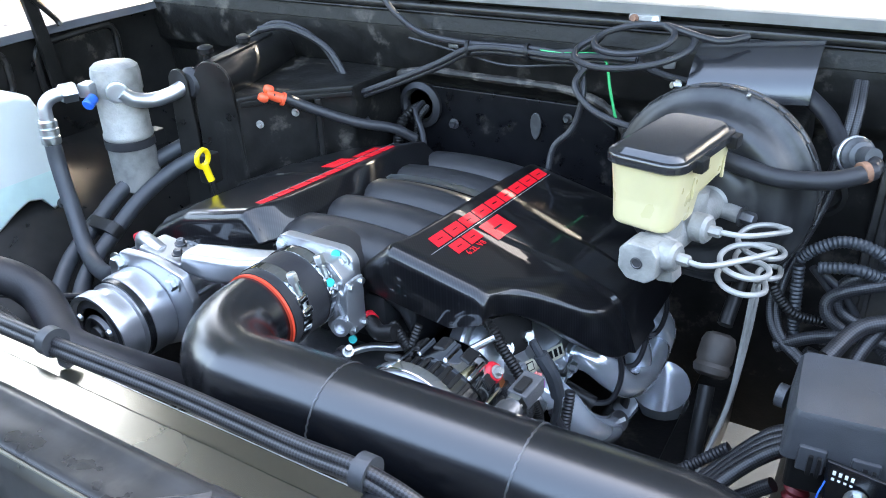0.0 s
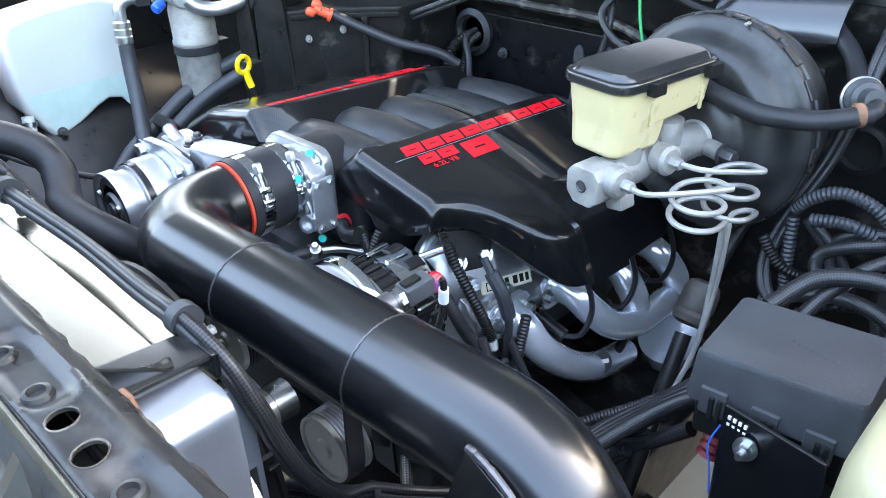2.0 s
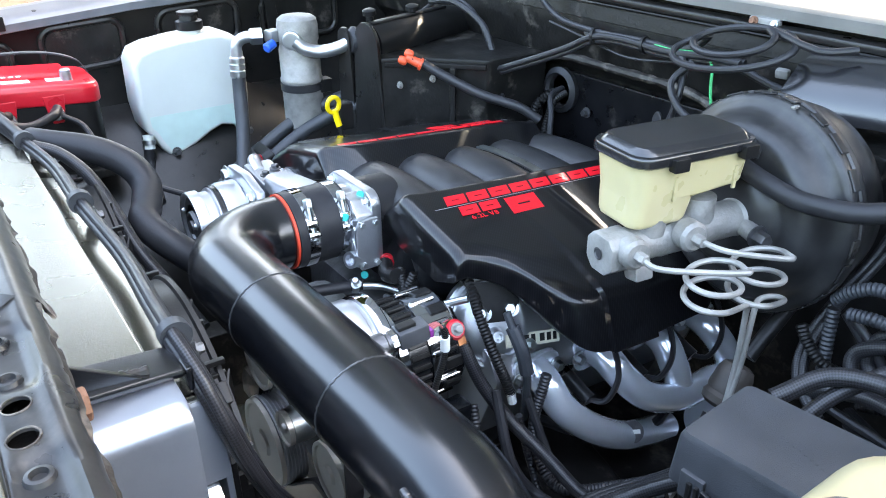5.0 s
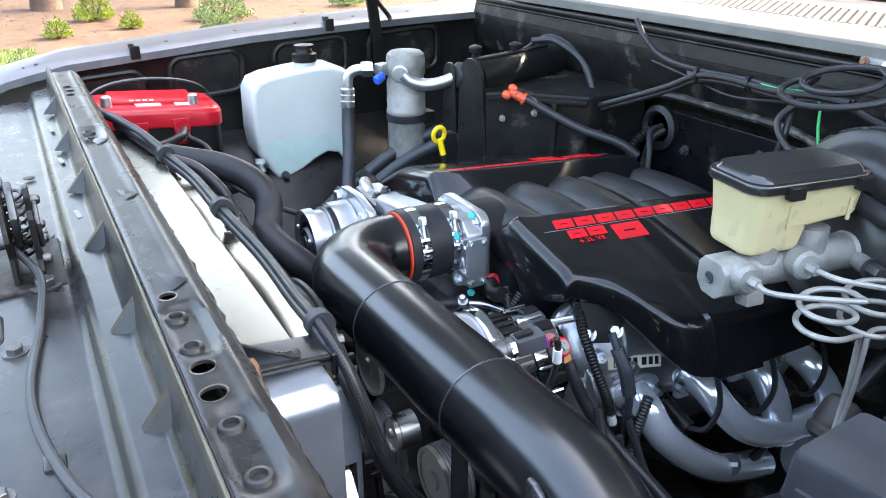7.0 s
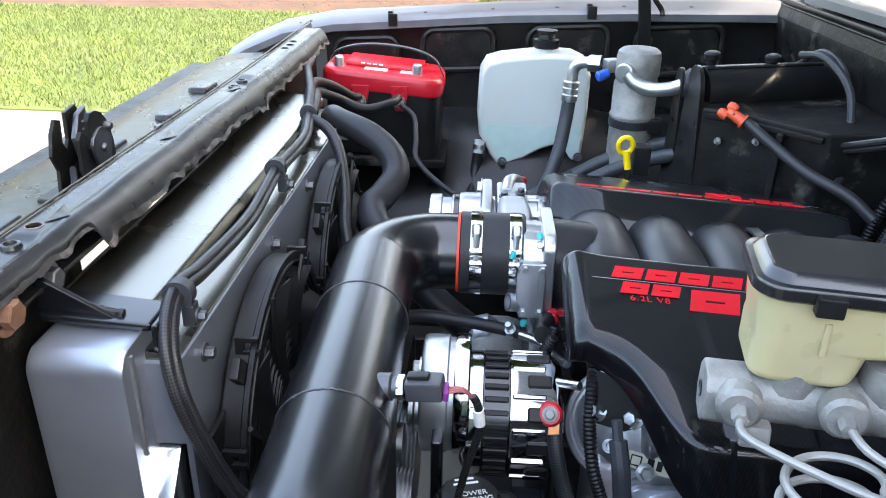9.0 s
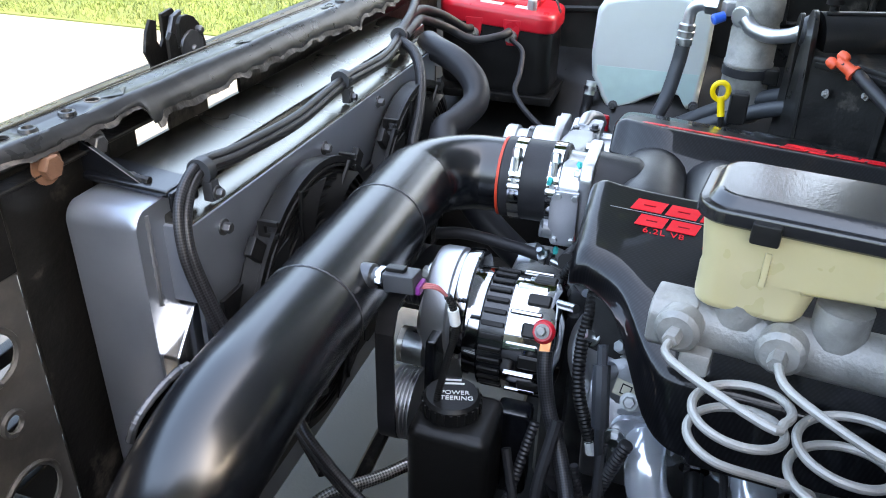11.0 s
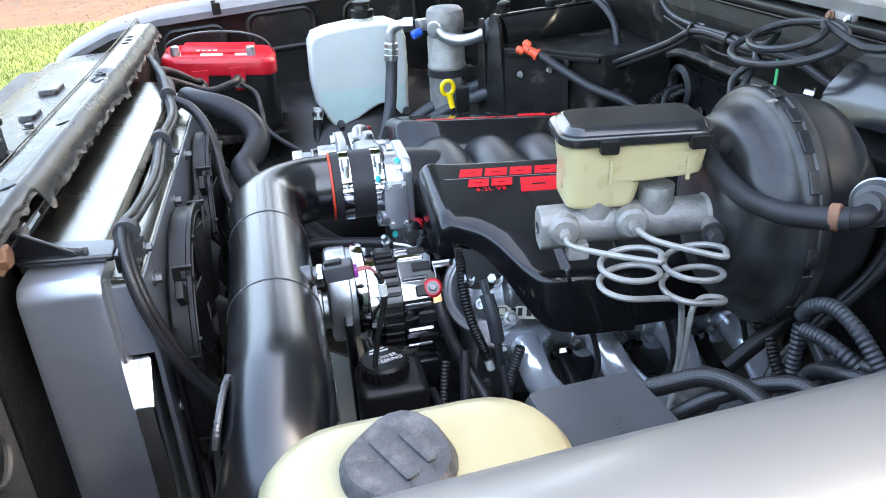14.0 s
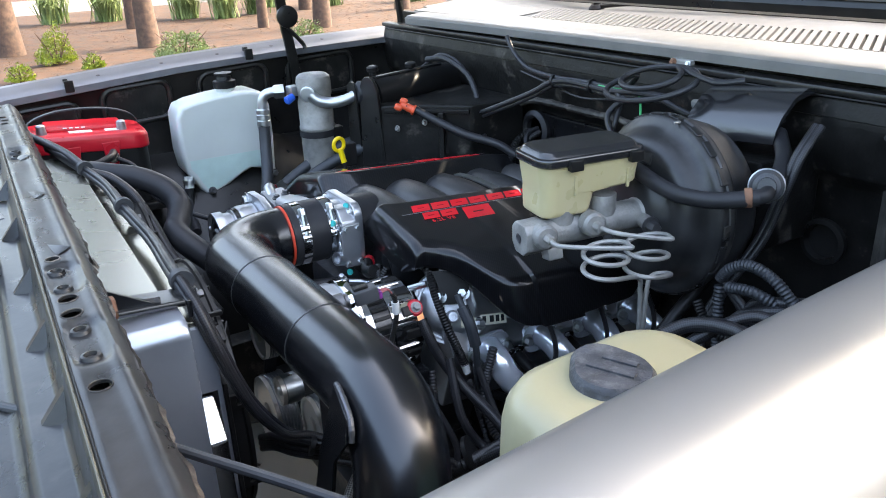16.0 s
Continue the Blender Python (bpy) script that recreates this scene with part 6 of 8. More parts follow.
def pulley(c, r, w, material, label, grooves=True):
    p = thing("belt_pulley", (c[0], c[1], c[2] - r), label, "pulley", "belt drive pulleys")
    prof = [(r * 0.3, -0.004), (r * 0.75, -0.002), (r * 0.92, 0.0), (r, 0.001)]
    n = 6
    for k in range(n):
        prof += [(r, 0.002 + w * k / n), (r * 0.95 if grooves else r, 0.002 + w * (k + 0.5) / n)]
    prof += [(r, 0.002 + w), (r * 0.3, 0.002 + w)]
    part("wheel", lathe(prof, c, (0, 1, 0), 44), material, p)
    part("face", lathe([(r * 0.97, 0.0), (r * 0.97, -0.007), (r * 0.87, -0.007), (r * 0.82, -0.0045), (r * 0.3, -0.0045), (r * 0.24, -0.008), (r * 0.1, -0.0085)], c, (0, 1, 0), 44), TURNED, p, "turned bright face")
    return p


pulley((0.055, 0.162, 0.582), 0.07, 0.03, CAST, "large machined crank pulley")
pulley((0.165, 0.156, 0.688), 0.025, 0.026, ZINC, "small polished idler pulley", False)
pulley((0.116, 0.148, 0.770), 0.042, 0.028, GUNMETAL, "dark grooved water pump pulley")
pulley((0.253, 0.174, 0.668), 0.045, 0.028, CAST, "machined steering pump pulley")
belt = thing("drive_belt", (0.16, 0.17, 0.5), "black ribbed drive belt over the pulleys", "belt")
loop = [(0.303, 0.80), (0.285, 0.829), (0.255, 0.828), (0.2, 0.818), (0.125, 0.814), (0.085, 0.80), (0.07, 0.765), (0.02, 0.64), (-0.014, 0.58), (0.005, 0.53), (0.055, 0.51), (0.11, 0.535), (0.2, 0.61), (0.255, 0.621), (0.297, 0.65), (0.302, 0.72)]
line = spline([(a, 0, b) for a, b in loop + loop[:1]], 8)
part("loop", loft([[Vector((p.x, y, p.z)) + (Vector((p.x - 0.16, 0, p.z - 0.67)).normalized() * -k) for y, k in ((0.168, 0.0), (0.19, 0.0), (0.19, 0.004), (0.168, 0.004))] for p in line]), RUBBER, belt)
comp = thing("ac_compressor", (-0.25, 0.27, 0.74), "cast aluminium air conditioning compressor with clutch pulley", "compressor")
cc = Vector((-0.250, 0.006, 0.803))
part("body", lathe([(0.05, 0.225), (0.058, 0.235), (0.058, 0.28), (0.052, 0.285), (0.056, 0.29), (0.056, 0.36), (0.045, 0.375), (0.02, 0.378)], cc, AX, 36), CAST, comp)
part("clutch_pulley", lathe([(0.049, 0.186), (0.052, 0.181), (0.057, 0.18), (0.058, 0.183), (0.058, 0.198), (0.053, 0.2), (0.053, 0.214), (0.058, 0.216), (0.058, 0.222), (0.03, 0.224)], cc, AX, 52), CAST, comp)
part("clutch_plate", lathe([(0.006, 0.177), (0.011, 0.178), (0.012, 0.184), (0.019, 0.184), (0.021, 0.18), (0.025, 0.18), (0.027, 0.186), (0.036, 0.187), (0.038, 0.184), (0.049, 0.186)], cc, AX, 48), GUNMETAL, comp, "dark grey clutch plate with rings")
part("joint_band", lathe([(0.055, 0.218), (0.0605, 0.219), (0.0605, 0.227), (0.055, 0.228)], cc, AX, 48), BLACK_SATIN, comp)
part("front_collar", lathe([(0.056, 0.227), (0.061, 0.228), (0.0625, 0.234), (0.0625, 0.262), (0.058, 0.266)], cc, AX, 48), CAST, comp)
part("bracket_plate", prism([Vector((x, 0.27, z)) for x, z in ((-0.325, 0.805), (-0.318, 0.852), (-0.285, 0.882), (-0.22, 0.886), (-0.165, 0.872), (-0.15, 0.835), (-0.17, 0.77), (-0.25, 0.73), (-0.31, 0.76))], (0, 0.016, 0), 0.004), CAST, comp)
part("bolt", hex_bolt((-0.292, 0.27, 0.862), (0, -1, 0), 0.011, 0.007), ZINC, comp)
part("bolt", hex_bolt((-0.182, 0.27, 0.858), (0, -1, 0), 0.009, 0.007), ZINC, comp)
for k in range(3):
    a = 2 * math.pi * k / 3 + 0.4
    part("clutch_rivet", lathe([(0.006, 0), (0.004, 0.004)], cc + Vector((0.033 * math.cos(a), 0.179, 0.033 * math.sin(a))), (0, -1, 0), 12), ZINC, comp)
for k in range(10):
    a = 2 * math.pi * k / 10 + 0.2
    part("case_rib", box(cc + Vector((0.058 * math.cos(a), 0.325, 0.058 * math.sin(a))), (0.008, 0.07, 0.006), 0.002, (0, -math.degrees(a), 0), 1), CAST, comp)
part("rear_head", lathe([(0.05, 0.352), (0.06, 0.355), (0.06, 0.375), (0.05, 0.384), (0.02, 0.386)], cc, AX, 36), CAST, comp)
for k in range(7):
    a = 2 * math.pi * k / 7
    part("case_bolt", hex_bolt(cc + Vector((0.052 * math.cos(a), 0.286, 0.052 * math.sin(a))), (0, -1, 0), 0.0055, 0.012, False), ZINC, comp)
part("port_block", box((-0.235, 0.318, 0.866), (0.085, 0.05, 0.024), 0.006, (0, 6, 0)), CAST, comp)
part("bridge", loft([[Vector((x, 0.318 + a, z + b)) for a, b in rounded_rect(w, h, 0.012, 4)] for x, z, w, h in ((-0.19, 0.872, 0.045, 0.034), (-0.14, 0.876, 0.05, 0.042), (-0.08, 0.886, 0.05, 0.04), (-0.03, 0.9, 0.04, 0.036))]), CAST, comp)
for p in ((-0.205, 0.305, 0.881), (-0.23, 0.332, 0.879), (-0.262, 0.31, 0.877)):
    part("bolt", hex_bolt(p, (0, 0, 1), 0.006, 0.006), GUNMETAL, comp)
bundle = thing("ac_hose_fitting", (-0.30, 0.32, 0.86), "aluminium hose fitting with a red service cap", "fitting")
part("pipe", tube([(-0.245, 0.31, 0.872), (-0.28, 0.315, 0.88), (-0.312, 0.33, 0.868), (-0.33, 0.34, 0.835)], 0.011, 12, 6), CAST, bundle)
part("red_cap", lathe([(0.0105, 0), (0.011, 0.022), (0.009, 0.026)], (-0.318, 0.335, 0.848), (-0.2, 0, 1), 16), RED_PLASTIC, bundle, "red service cap")

# ---- brake booster and master cylinder ----
U = Vector((0.1, 1, -0.03)).normalized()
booster = thing("brake_booster", (0.455, 0.8, 0.82), "black round brake booster with crimped rim", "brake booster")
bc = Vector((0.409, 0.703, 0.949))
part("shell", lathe([(0.03, -0.058), (0.05, -0.057), (0.06, -0.053), (0.068, -0.046), (0.073, -0.04), (0.079, -0.0385), (0.088, -0.040), (0.098, -0.0395), (0.106, -0.036), (0.112, -0.029), (0.116, -0.02), (0.12, -0.011), (0.125, -0.006), (0.131, -0.003), (0.1375, -0.001), (0.139, 0.003), (0.139, 0.014), (0.134, 0.019), (0.132, 0.03), (0.128, 0.058), (0.12, 0.083), (0.112, 0.092), (0.09, 0.112), (0.05, 0.122)], bc, U, 96), mat("booster_black", (0.02, 0.02, 0.021), 0.36, var=0.45, bump=0.12, fine=70, spec=0.45, stain=(0.1, 0.094, 0.087), stain_amount=0.4, stain_scale=14), booster, sharp=60)
QX = U.to_track_quat("Z", "Y")
for k in range(22):
    a = 2 * math.pi * k / 22 + 0.05 * math.sin(k * 3.1)
    p = bc + QX @ Vector((0.1398 * math.cos(a), 0.1398 * math.sin(a), 0.009))
    tab = box((0, 0, 0), (0.003, 0.024 + 0.004 * math.sin(k * 1.7), 0.012), 0.001, seg=1)
    bmesh.ops.transform(tab, matrix=Matrix.Translation(p) @ QX.to_matrix().to_4x4() @ Matrix.Rotation(a, 4, "Z"), verts=tab.verts)
    part("crimp_tab", tab, SUPPORT, booster, "dusty crimp tab")
part("rim_band", lathe([(0.1392, 0.012), (0.1412, 0.014), (0.1405, 0.022), (0.137, 0.028), (0.134, 0.03)], bc, U, 96), mat("scuffed_rim", (0.035, 0.035, 0.036), 0.45, metal=0.2, var=0.4, bump=0.25, fine=70, stain=(0.13, 0.122, 0.115), stain_amount=0.5, stain_scale=20), booster, "scuffed rim band")
part("clip", box(bc + Vector((0.035, -0.004, 0.136)), (0.005, 0.012, 0.004), 0.002), CAST_DULL, booster, "small dull metal clip")
part("stamped_plate", box(Vector((0.424, 0.664, 1.036)), (0.022, 0.003, 0.02), 0.001, (-18, 0, -8)), SUPPORT, booster)
part("mount_plate", box((0.43, 0.895, 0.94), (0.15, 0.15, 0.15), 0.01), BLACK_DUSTY, booster)

mc = thing("master_cylinder", (0.41, 0.56, 0.92), "cast aluminium brake master cylinder with cream fluid reservoir", "master cylinder")
m0, m1 = Vector((0.392, 0.455, 0.948)), Vector((0.432, 0.69, 0.955))
AXM = (m1 - m0).normalized()
part("bore", lathe([(0.017, 0), (0.0215, 0.003), (0.0215, 0.075), (0.0225, 0.08), (0.0225, 0.19), (0.03, 0.2), (0.03, 0.215), (0.036, 0.218), (0.036, 0.235)], m0, AXM, 30), CAST_DULL, mc)
side_m = Vector((AXM.y, -AXM.x, 0)).normalized()
block_o = [m0 + side_m * a + Vector((0, 0, b)) for a, b in ((-0.024, -0.012), (-0.012, -0.024), (0.012, -0.024), (0.024, -0.014), (0.024, 0.012), (0.016, 0.022), (-0.014, 0.022), (-0.024, 0.012))]
part("end_block", prism(block_o, AXM * 0.036, 0.003), CAST_DULL, mc)
part("foot", prism([m0 + AXM * 0.03 + side_m * a + Vector((0, 0, b)) for a, b in ((0.002, -0.01), (0.03, -0.012), (0.034, -0.03), (0.012, -0.034))], AXM * 0.024, 0.003), CAST_DULL, mc)
part("end_hole", lathe([(0.0066, 0.0), (0.0075, 0.0008), (0.0058, 0.0012), (0.0052, 0.0004), (0.001, 0.0003)], m0 + AXM * -0.0002, -AXM, 20), GUNMETAL, mc, "threaded hole")
for p, q in ((Vector((0.414, 0.478, 0.955)), Vector((1, -0.25, 0.05))), (Vector((0.430, 0.551, 0.962)), Vector((1, -0.25, 0.05)))):
    part("port_boss", lathe([(0.018, 0), (0.018, 0.016), (0.014, 0.02)], p, q, 20), CAST_DULL, mc)
    part("line_nut", hex_bolt(p + q.normalized() * 0.02, q, 0.0068, 0.014, False), CAST_DULL, mc)
for s in (0.065, 0.135):
    part("neck", lathe([(0.02, 0), (0.02, 0.03)], m0 + AXM * s + Vector((0, 0, 0.012)), (0, 0, 1), 22), CAST_DULL, mc)
part("switch", tube([m0 + AXM * 0.19 + Vector((0.02, 0, -0.004)), m0 + AXM * 0.19 + Vector((0.045, -0.01, -0.004))], 0.011, 12, 2), CAST_DULL, mc)
part("switch_plug", hex_bolt(m0 + AXM * 0.19 + Vector((0.045, -0.01, -0.004)), (1, -0.3, 0), 0.009, 0.016), GUNMETAL, mc)
part("flange_nut", hex_bolt(m1 + Vector((0.032, -0.012, 0.0)), -AXM, 0.009, 0.012), ZINC, mc)
yaw = -9
def res_ring(w, l, r, z, dy=0.0, dx=0.0):
    m = Matrix.Rotation(radians(yaw), 3, "Z")
    return [m @ Vector((a + dx, b + dy, 0)) + Vector((0.391, 0.562, z)) for a, b in rounded_rect(w, l, r, 5)]
part("reservoir", loft([res_ring(0.068, 0.072, 0.014, 0.974, -0.038), res_ring(0.076, 0.08, 0.018, 0.979, -0.037), res_ring(0.080, 0.086, 0.018, 1.006, -0.034), res_ring(0.082, 0.152, 0.018, 1.011), res_ring(0.088, 0.163, 0.02, 1.054)], bevel=0.003), CREAM, mc, "yellowed cream plastic reservoir", 50)
part("reservoir_lid", loft([res_ring(0.094, 0.168, 0.022, 1.050), res_ring(0.098, 0.173, 0.024, 1.052), res_ring(0.098, 0.173, 0.024, 1.0595), res_ring(0.095, 0.170, 0.023, 1.0618), res_ring(0.086, 0.160, 0.02, 1.0625), res_ring(0.078, 0.150, 0.018, 1.069), res_ring(0.07, 0.142, 0.016, 1.0705)]), LID, mc, "glossy black plastic reservoir lid", 40)
for b in (-0.035, 0.062):
    p = Matrix.Rotation(radians(yaw), 3, "Z") @ Vector((0.050, b, 0)) + Vector((0.391, 0.562, 1.052))
    part("lid_clip", box(p, (0.012, 0.02, 0.016), 0.002, (0, 0, yaw)), PLASTIC, mc)
for b in (-0.03, 0.055):
    p = Matrix.Rotation(radians(yaw), 3, "Z") @ Vector((0.0425, b, 0)) + Vector((0.391, 0.562, 1.02))
    part("sight_rib", box(p, (0.0035, 0.005, 0.028), 0.0012, (0, 0, yaw)), CREAM, mc)

def coil_pts(c, r, h0, turns, pitch=0.021):
    return [(c[0] + 0.85 * r * math.cos(a - 1.571), c[1] + r * math.sin(a - 1.571), h0 - pitch * a / 6.283) for a in (0.5 * k for k in range(int(turns * 12.566) + 1))]


bl = thing("brake_lines", (0.49, 0.53, 0.85), "steel brake lines coiled below the master cylinder", "brake lines")
part("line", tube([(0.440, 0.471, 0.956), (0.47, 0.472, 0.956)] + coil_pts((0.497, 0.522), 0.032, 0.962, 2.3)[4:] + [(0.519, 0.55, 0.908), (0.512, 0.57, 0.899), (0.505, 0.582, 0.88), (0.503, 0.585, 0.80), (0.50, 0.57, 0.70), (0.48, 0.52, 0.6)], 0.0034, 10, 5), STEEL_LINE, bl)
part("line", tube([(0.457, 0.544, 0.964), (0.49, 0.552, 0.962)] + coil_pts((0.503, 0.592), 0.032, 0.962, 2.3, 0.027)[4:] + [(0.526, 0.618, 0.896), (0.512, 0.622, 0.893), (0.503, 0.606, 0.89), (0.508, 0.592, 0.875), (0.507, 0.588, 0.80), (0.50, 0.57, 0.70), (0.48, 0.53, 0.6)], 0.0034, 10, 5), STEEL_LINE, bl)

valve = thing("vacuum_valve", (0.58, 0.73, 0.98), "vacuum check valve with black hoses and rusty clamp", "valve")
part("body", lathe([(0.011, -0.03), (0.011, -0.014), (0.018, -0.012), (0.0225, -0.002), (0.0225, 0.010), (0.019, 0.014), (0.018, 0.018), (0.0125, 0.021), (0.0115, 0.04)], (0.574, 0.738, 1.014), (0.55, -0.75, 0.25), 28), VALVE_GREY, valve)
part("rusty_clamp", lathe([(0.0122, 0), (0.0135, 0.001), (0.0135, 0.009), (0.0122, 0.01)], (0.594, 0.684, 1.0135), (-0.75, -0.65, -0.1), 18), RUST, valve, "rusty hose clamp")
part("rim", lathe([(0.0226, -0.002), (0.0243, 0.0), (0.0243, 0.0035), (0.0226, 0.005)], (0.574, 0.738, 1.014), (0.55, -0.75, 0.25), 30), CAST, valve, "bright crimped rim")
part("spigot", tube([(0.588, 0.722, 1.016), (0.598, 0.708, 1.016), (0.6, 0.696, 1.0145), (0.592, 0.683, 1.013)], 0.0105, 12, 4), RUBBER, valve)
part("hose", tube([(0.6, 0.689, 1.014), (0.58, 0.669, 1.01), (0.55, 0.653, 1.005), (0.5, 0.645, 1.003), (0.455, 0.643, 1.012), (0.415, 0.648, 1.02), (0.385, 0.655, 1.02), (0.36, 0.672, 1.005)], 0.0115, 14, 8), RUBBER, valve)
part("hose", tube([(0.566, 0.752, 1.01), (0.555, 0.785, 1.01), (0.53, 0.83, 1.03), (0.49, 0.87, 1.05)], 0.0115, 12, 6), RUBBER, valve)

shield = thing("wiper_motor_cover", (0.43, 0.85, 1.0), "black curved plastic cover on the firewall above the booster", "cover")
rings = []
for x in (0.33, 0.337, 0.495, 0.502):
    rings.append([Vector((x, 0.93 - a, 1.0 + b + 0.10 * (x - 0.325))) for a, b in ((0.0, 0.095), (0.02, 0.097), (0.05, 0.085), (0.075, 0.06), (0.086, 0.04), (0.089, 0.022), (0.085, 0.022), (0.081, 0.04), (0.07, 0.055), (0.045, 0.08), (0.0, 0.088))])
part("cover", loft(rings), LID, shield, sharp=50)
part("screw", hex_bolt((0.318, 0.845, 1.045), (-0.6, -0.8, 0.2), 0.006, 0.01), ZINC, shield)

# ---- fuse box and washer tank on the driver's side ----
fuse = thing("fuse_box", (0.67, 0.42, 0.78), "dark grey plastic fuse box with a ribbed clip lid", "fuse box")
M_F = Matrix.Rotation(radians(4), 3, "Z")
fr = lambda w, l, r, z: [M_F @ Vector((a, b, 0)) + Vector((0.655, 0.44, z - 0.02 + 0.05 * a)) for a, b in rounded_rect(w, l, r, 3)]
part("base", loft([fr(0.14, 0.105, 0.006, 0.79), fr(0.142, 0.108, 0.006, 0.845)], bevel=0.002), PLASTIC, fuse)
part("lid", loft([fr(0.158, 0.122, 0.008, 0.835), fr(0.158, 0.122, 0.008, 0.84), fr(0.152, 0.116, 0.008, 0.885), fr(0.146, 0.11, 0.008, 0.892)]), PLASTIC_GREY, fuse, "dark grey lid")
for k in range(3):
    p = M_F @ Vector((-0.05 + 0.048 * k, -0.0605, 0)) + Vector((0.655, 0.44, 0.818))
    part("lid_clip", box(p, (0.026, 0.008, 0.03), 0.002, (0, 0, 4)), PLASTIC_GREY, fuse)
    part("clip_tab", box(p + Vector((0, -0.005, -0.004)), (0.005, 0.005, 0.024), 0.001, (0, 0, 4)), PLASTIC, fuse)
    part("clip_tab", box(p + Vector((0.008, -0.005, -0.004)), (0.004, 0.005, 0.024), 0.001, (0, 0, 4)), PLASTIC, fuse)
for k in range(9):
    part("lid_bar", box((0.647 + 0.0065 * k, 0.445 - 0.0015 * k, 0.8722 + 0.0003 * k), (0.003, 0.0065, 0.0004), 0, (0, 0, 20)), PLASTIC_GREY, fuse)
part("ear", tube([(0.572, 0.475, 0.812), (0.562, 0.477, 0.812)], 0.014, 14, 2), PLASTIC_GREY, fuse)
part("stand", box((0.67, 0.43, 0.70), (0.05, 0.05, 0.19), 0.006), BLACK_DUSTY, fuse)
plate = thing("mounting_plate", (0.63, 0.39, 0.72), "black mounting plate with white stamped marks and a bolt", "plate")
part("plate", prism([(0.622, 0.372, 0.83), (0.72, 0.358, 0.83), (0.74, 0.335, 0.72), (0.632, 0.352, 0.72)], (0.002, -0.006, 0), 0.002), BLACK_SATIN, plate)
for k in range(4):
    for j in range(2):
        part("mark_bar", box((0.632 + 0.0055 * k, 0.3625 - 0.0008 * k, 0.821 - 0.008 * j), (0.0028, 0.0015, 0.004), 0, (0, 0, -8)), LABEL_WHITE, plate)
part("bolt", hex_bolt((0.655, 0.352, 0.805), (0.1, -1, 0.3), 0.0075, 0.012), ZINC, plate)
part("stud", tube([(0.656, 0.342, 0.808), (0.657, 0.33, 0.812)], 0.0035, 10, 2), ZINC, plate)
part("blue_wire", tube([(0.626, 0.36, 0.81), (0.622, 0.35, 0.79), (0.63, 0.345, 0.765), (0.634, 0.343, 0.74)], 0.0009, 8, 6), BLUE, plate)

wt = thing("washer_tank", (0.8, 0.25, 0.8), "cream plastic washer fluid tank with a weathered grey cap", "washer tank")
wr = lambda s, z, dx=0.0, dy=0.0: [Vector((0.822 + dx + a * s, 0.240 + dy + b * s, z + 0.0 + 0.03 * (b * s))) for a, b in rounded_rect(0.13, 0.2, 0.05, 6)]
part("body", loft([wr(1.0, 0.9), wr(1.0, 0.955), wr(0.985, 0.985), wr(0.945, 1.002), wr(0.86, 1.013), wr(0.7, 1.018), wr(0.4, 1.019)]), TANK_PLASTIC, wt, sharp=60)
part("fluid_body", loft([wr(0.86, 0.76), wr(0.98, 0.8), wr(1.0, 0.8998)]), TANK_FLUID, wt, "green fluid showing through the plastic", 60)
cap_o = [Vector((0.823 + r * math.cos(a), 0.228 + r * math.sin(a), 1.006)) for a, r in ((2 * math.pi * k / 30, 0.034 + 0.014 * max(0, math.cos(2 * math.pi * k / 30 - 2.9)) ** 6) for k in range(30))]
cap_o2 = [p + (Vector((0.823, 0.228, 1.006)) - p) * 0.12 + Vector((0, 0, 0.021)) for p in cap_o]
part("cap", loft([cap_o, [p + Vector((0, 0, 0.016)) for p in cap_o], cap_o2]), CAP_GREY, wt, "weathered grey cap", 50)
part("cap_bar", box((0.824, 0.225, 1.0278), (0.04, 0.008, 0.002), 0.0008, (0, 0, 25)), CAP_GREY, wt)
part("cap_bar", box((0.818, 0.24, 1.0278), (0.03, 0.006, 0.002), 0.0008, (0, 0, 25)), CAP_GREY, wt)
part("neck", lathe([(0.034, 0), (0.034, 0.02)], (0.823, 0.228, 0.994), (0, 0, 1), 24), CREAM, wt)
part("tray", box((0.82, 0.255, 0.741), (0.15, 0.2, 0.03), 0.004), BLACK_DUSTY, wt)

# ---- battery, coolant bottle, accumulator on the passenger side ----
bat = thing("battery", (-0.79, 0.045, 0.77), "black battery with a red top and two posts", "battery")
br = lambda sx, sy, z: [Vector((-0.79 + a * sx, 0.045 + b * sy, z - 0.08 * (b * sy))) for a, b in rounded_rect(0.17, 0.255, 0.035, 5)]
part("case", loft([br(0.95, 0.97, 0.775), br(1.0, 0.99, 0.79), br(1.0, 0.99, 0.925)], bevel=0.003), PLASTIC, bat, sharp=40)
part("red_top", loft([br(1.03, 1.02, 0.918), br(1.04, 1.03, 0.923), br(1.04, 1.03, 0.948), br(1.0, 1.0, 0.956), br(0.85, 0.96, 0.96)], bevel=0.002), RED_PLASTIC, bat, "red plastic top", 40)
part("raised_cap", box((-0.80, 0.045, 0.963), (0.1, 0.17, 0.014), 0.005, (-4.5, 0, 0)), RED_PLASTIC, bat)
for y in (-0.05, 0.12):
    part("post", lathe([(0.0115, 0), (0.01, 0.024), (0.007, 0.027)], (-0.735, y, 0.955 - 0.08 * (y - 0.045)), (0, 0, 1), 18), mat("lead_post", (0.4, 0.4, 0.42), 0.45, metal=0.9), bat, "lead post")
for k in range(4):
    part("label_bar", box((-0.755, 0.0 + 0.013 * k, 0.972 - 0.001 * k), (0.018, 0.008, 0.0012), 0, (-4.5, 0, 0)), LABEL_WHITE, bat)
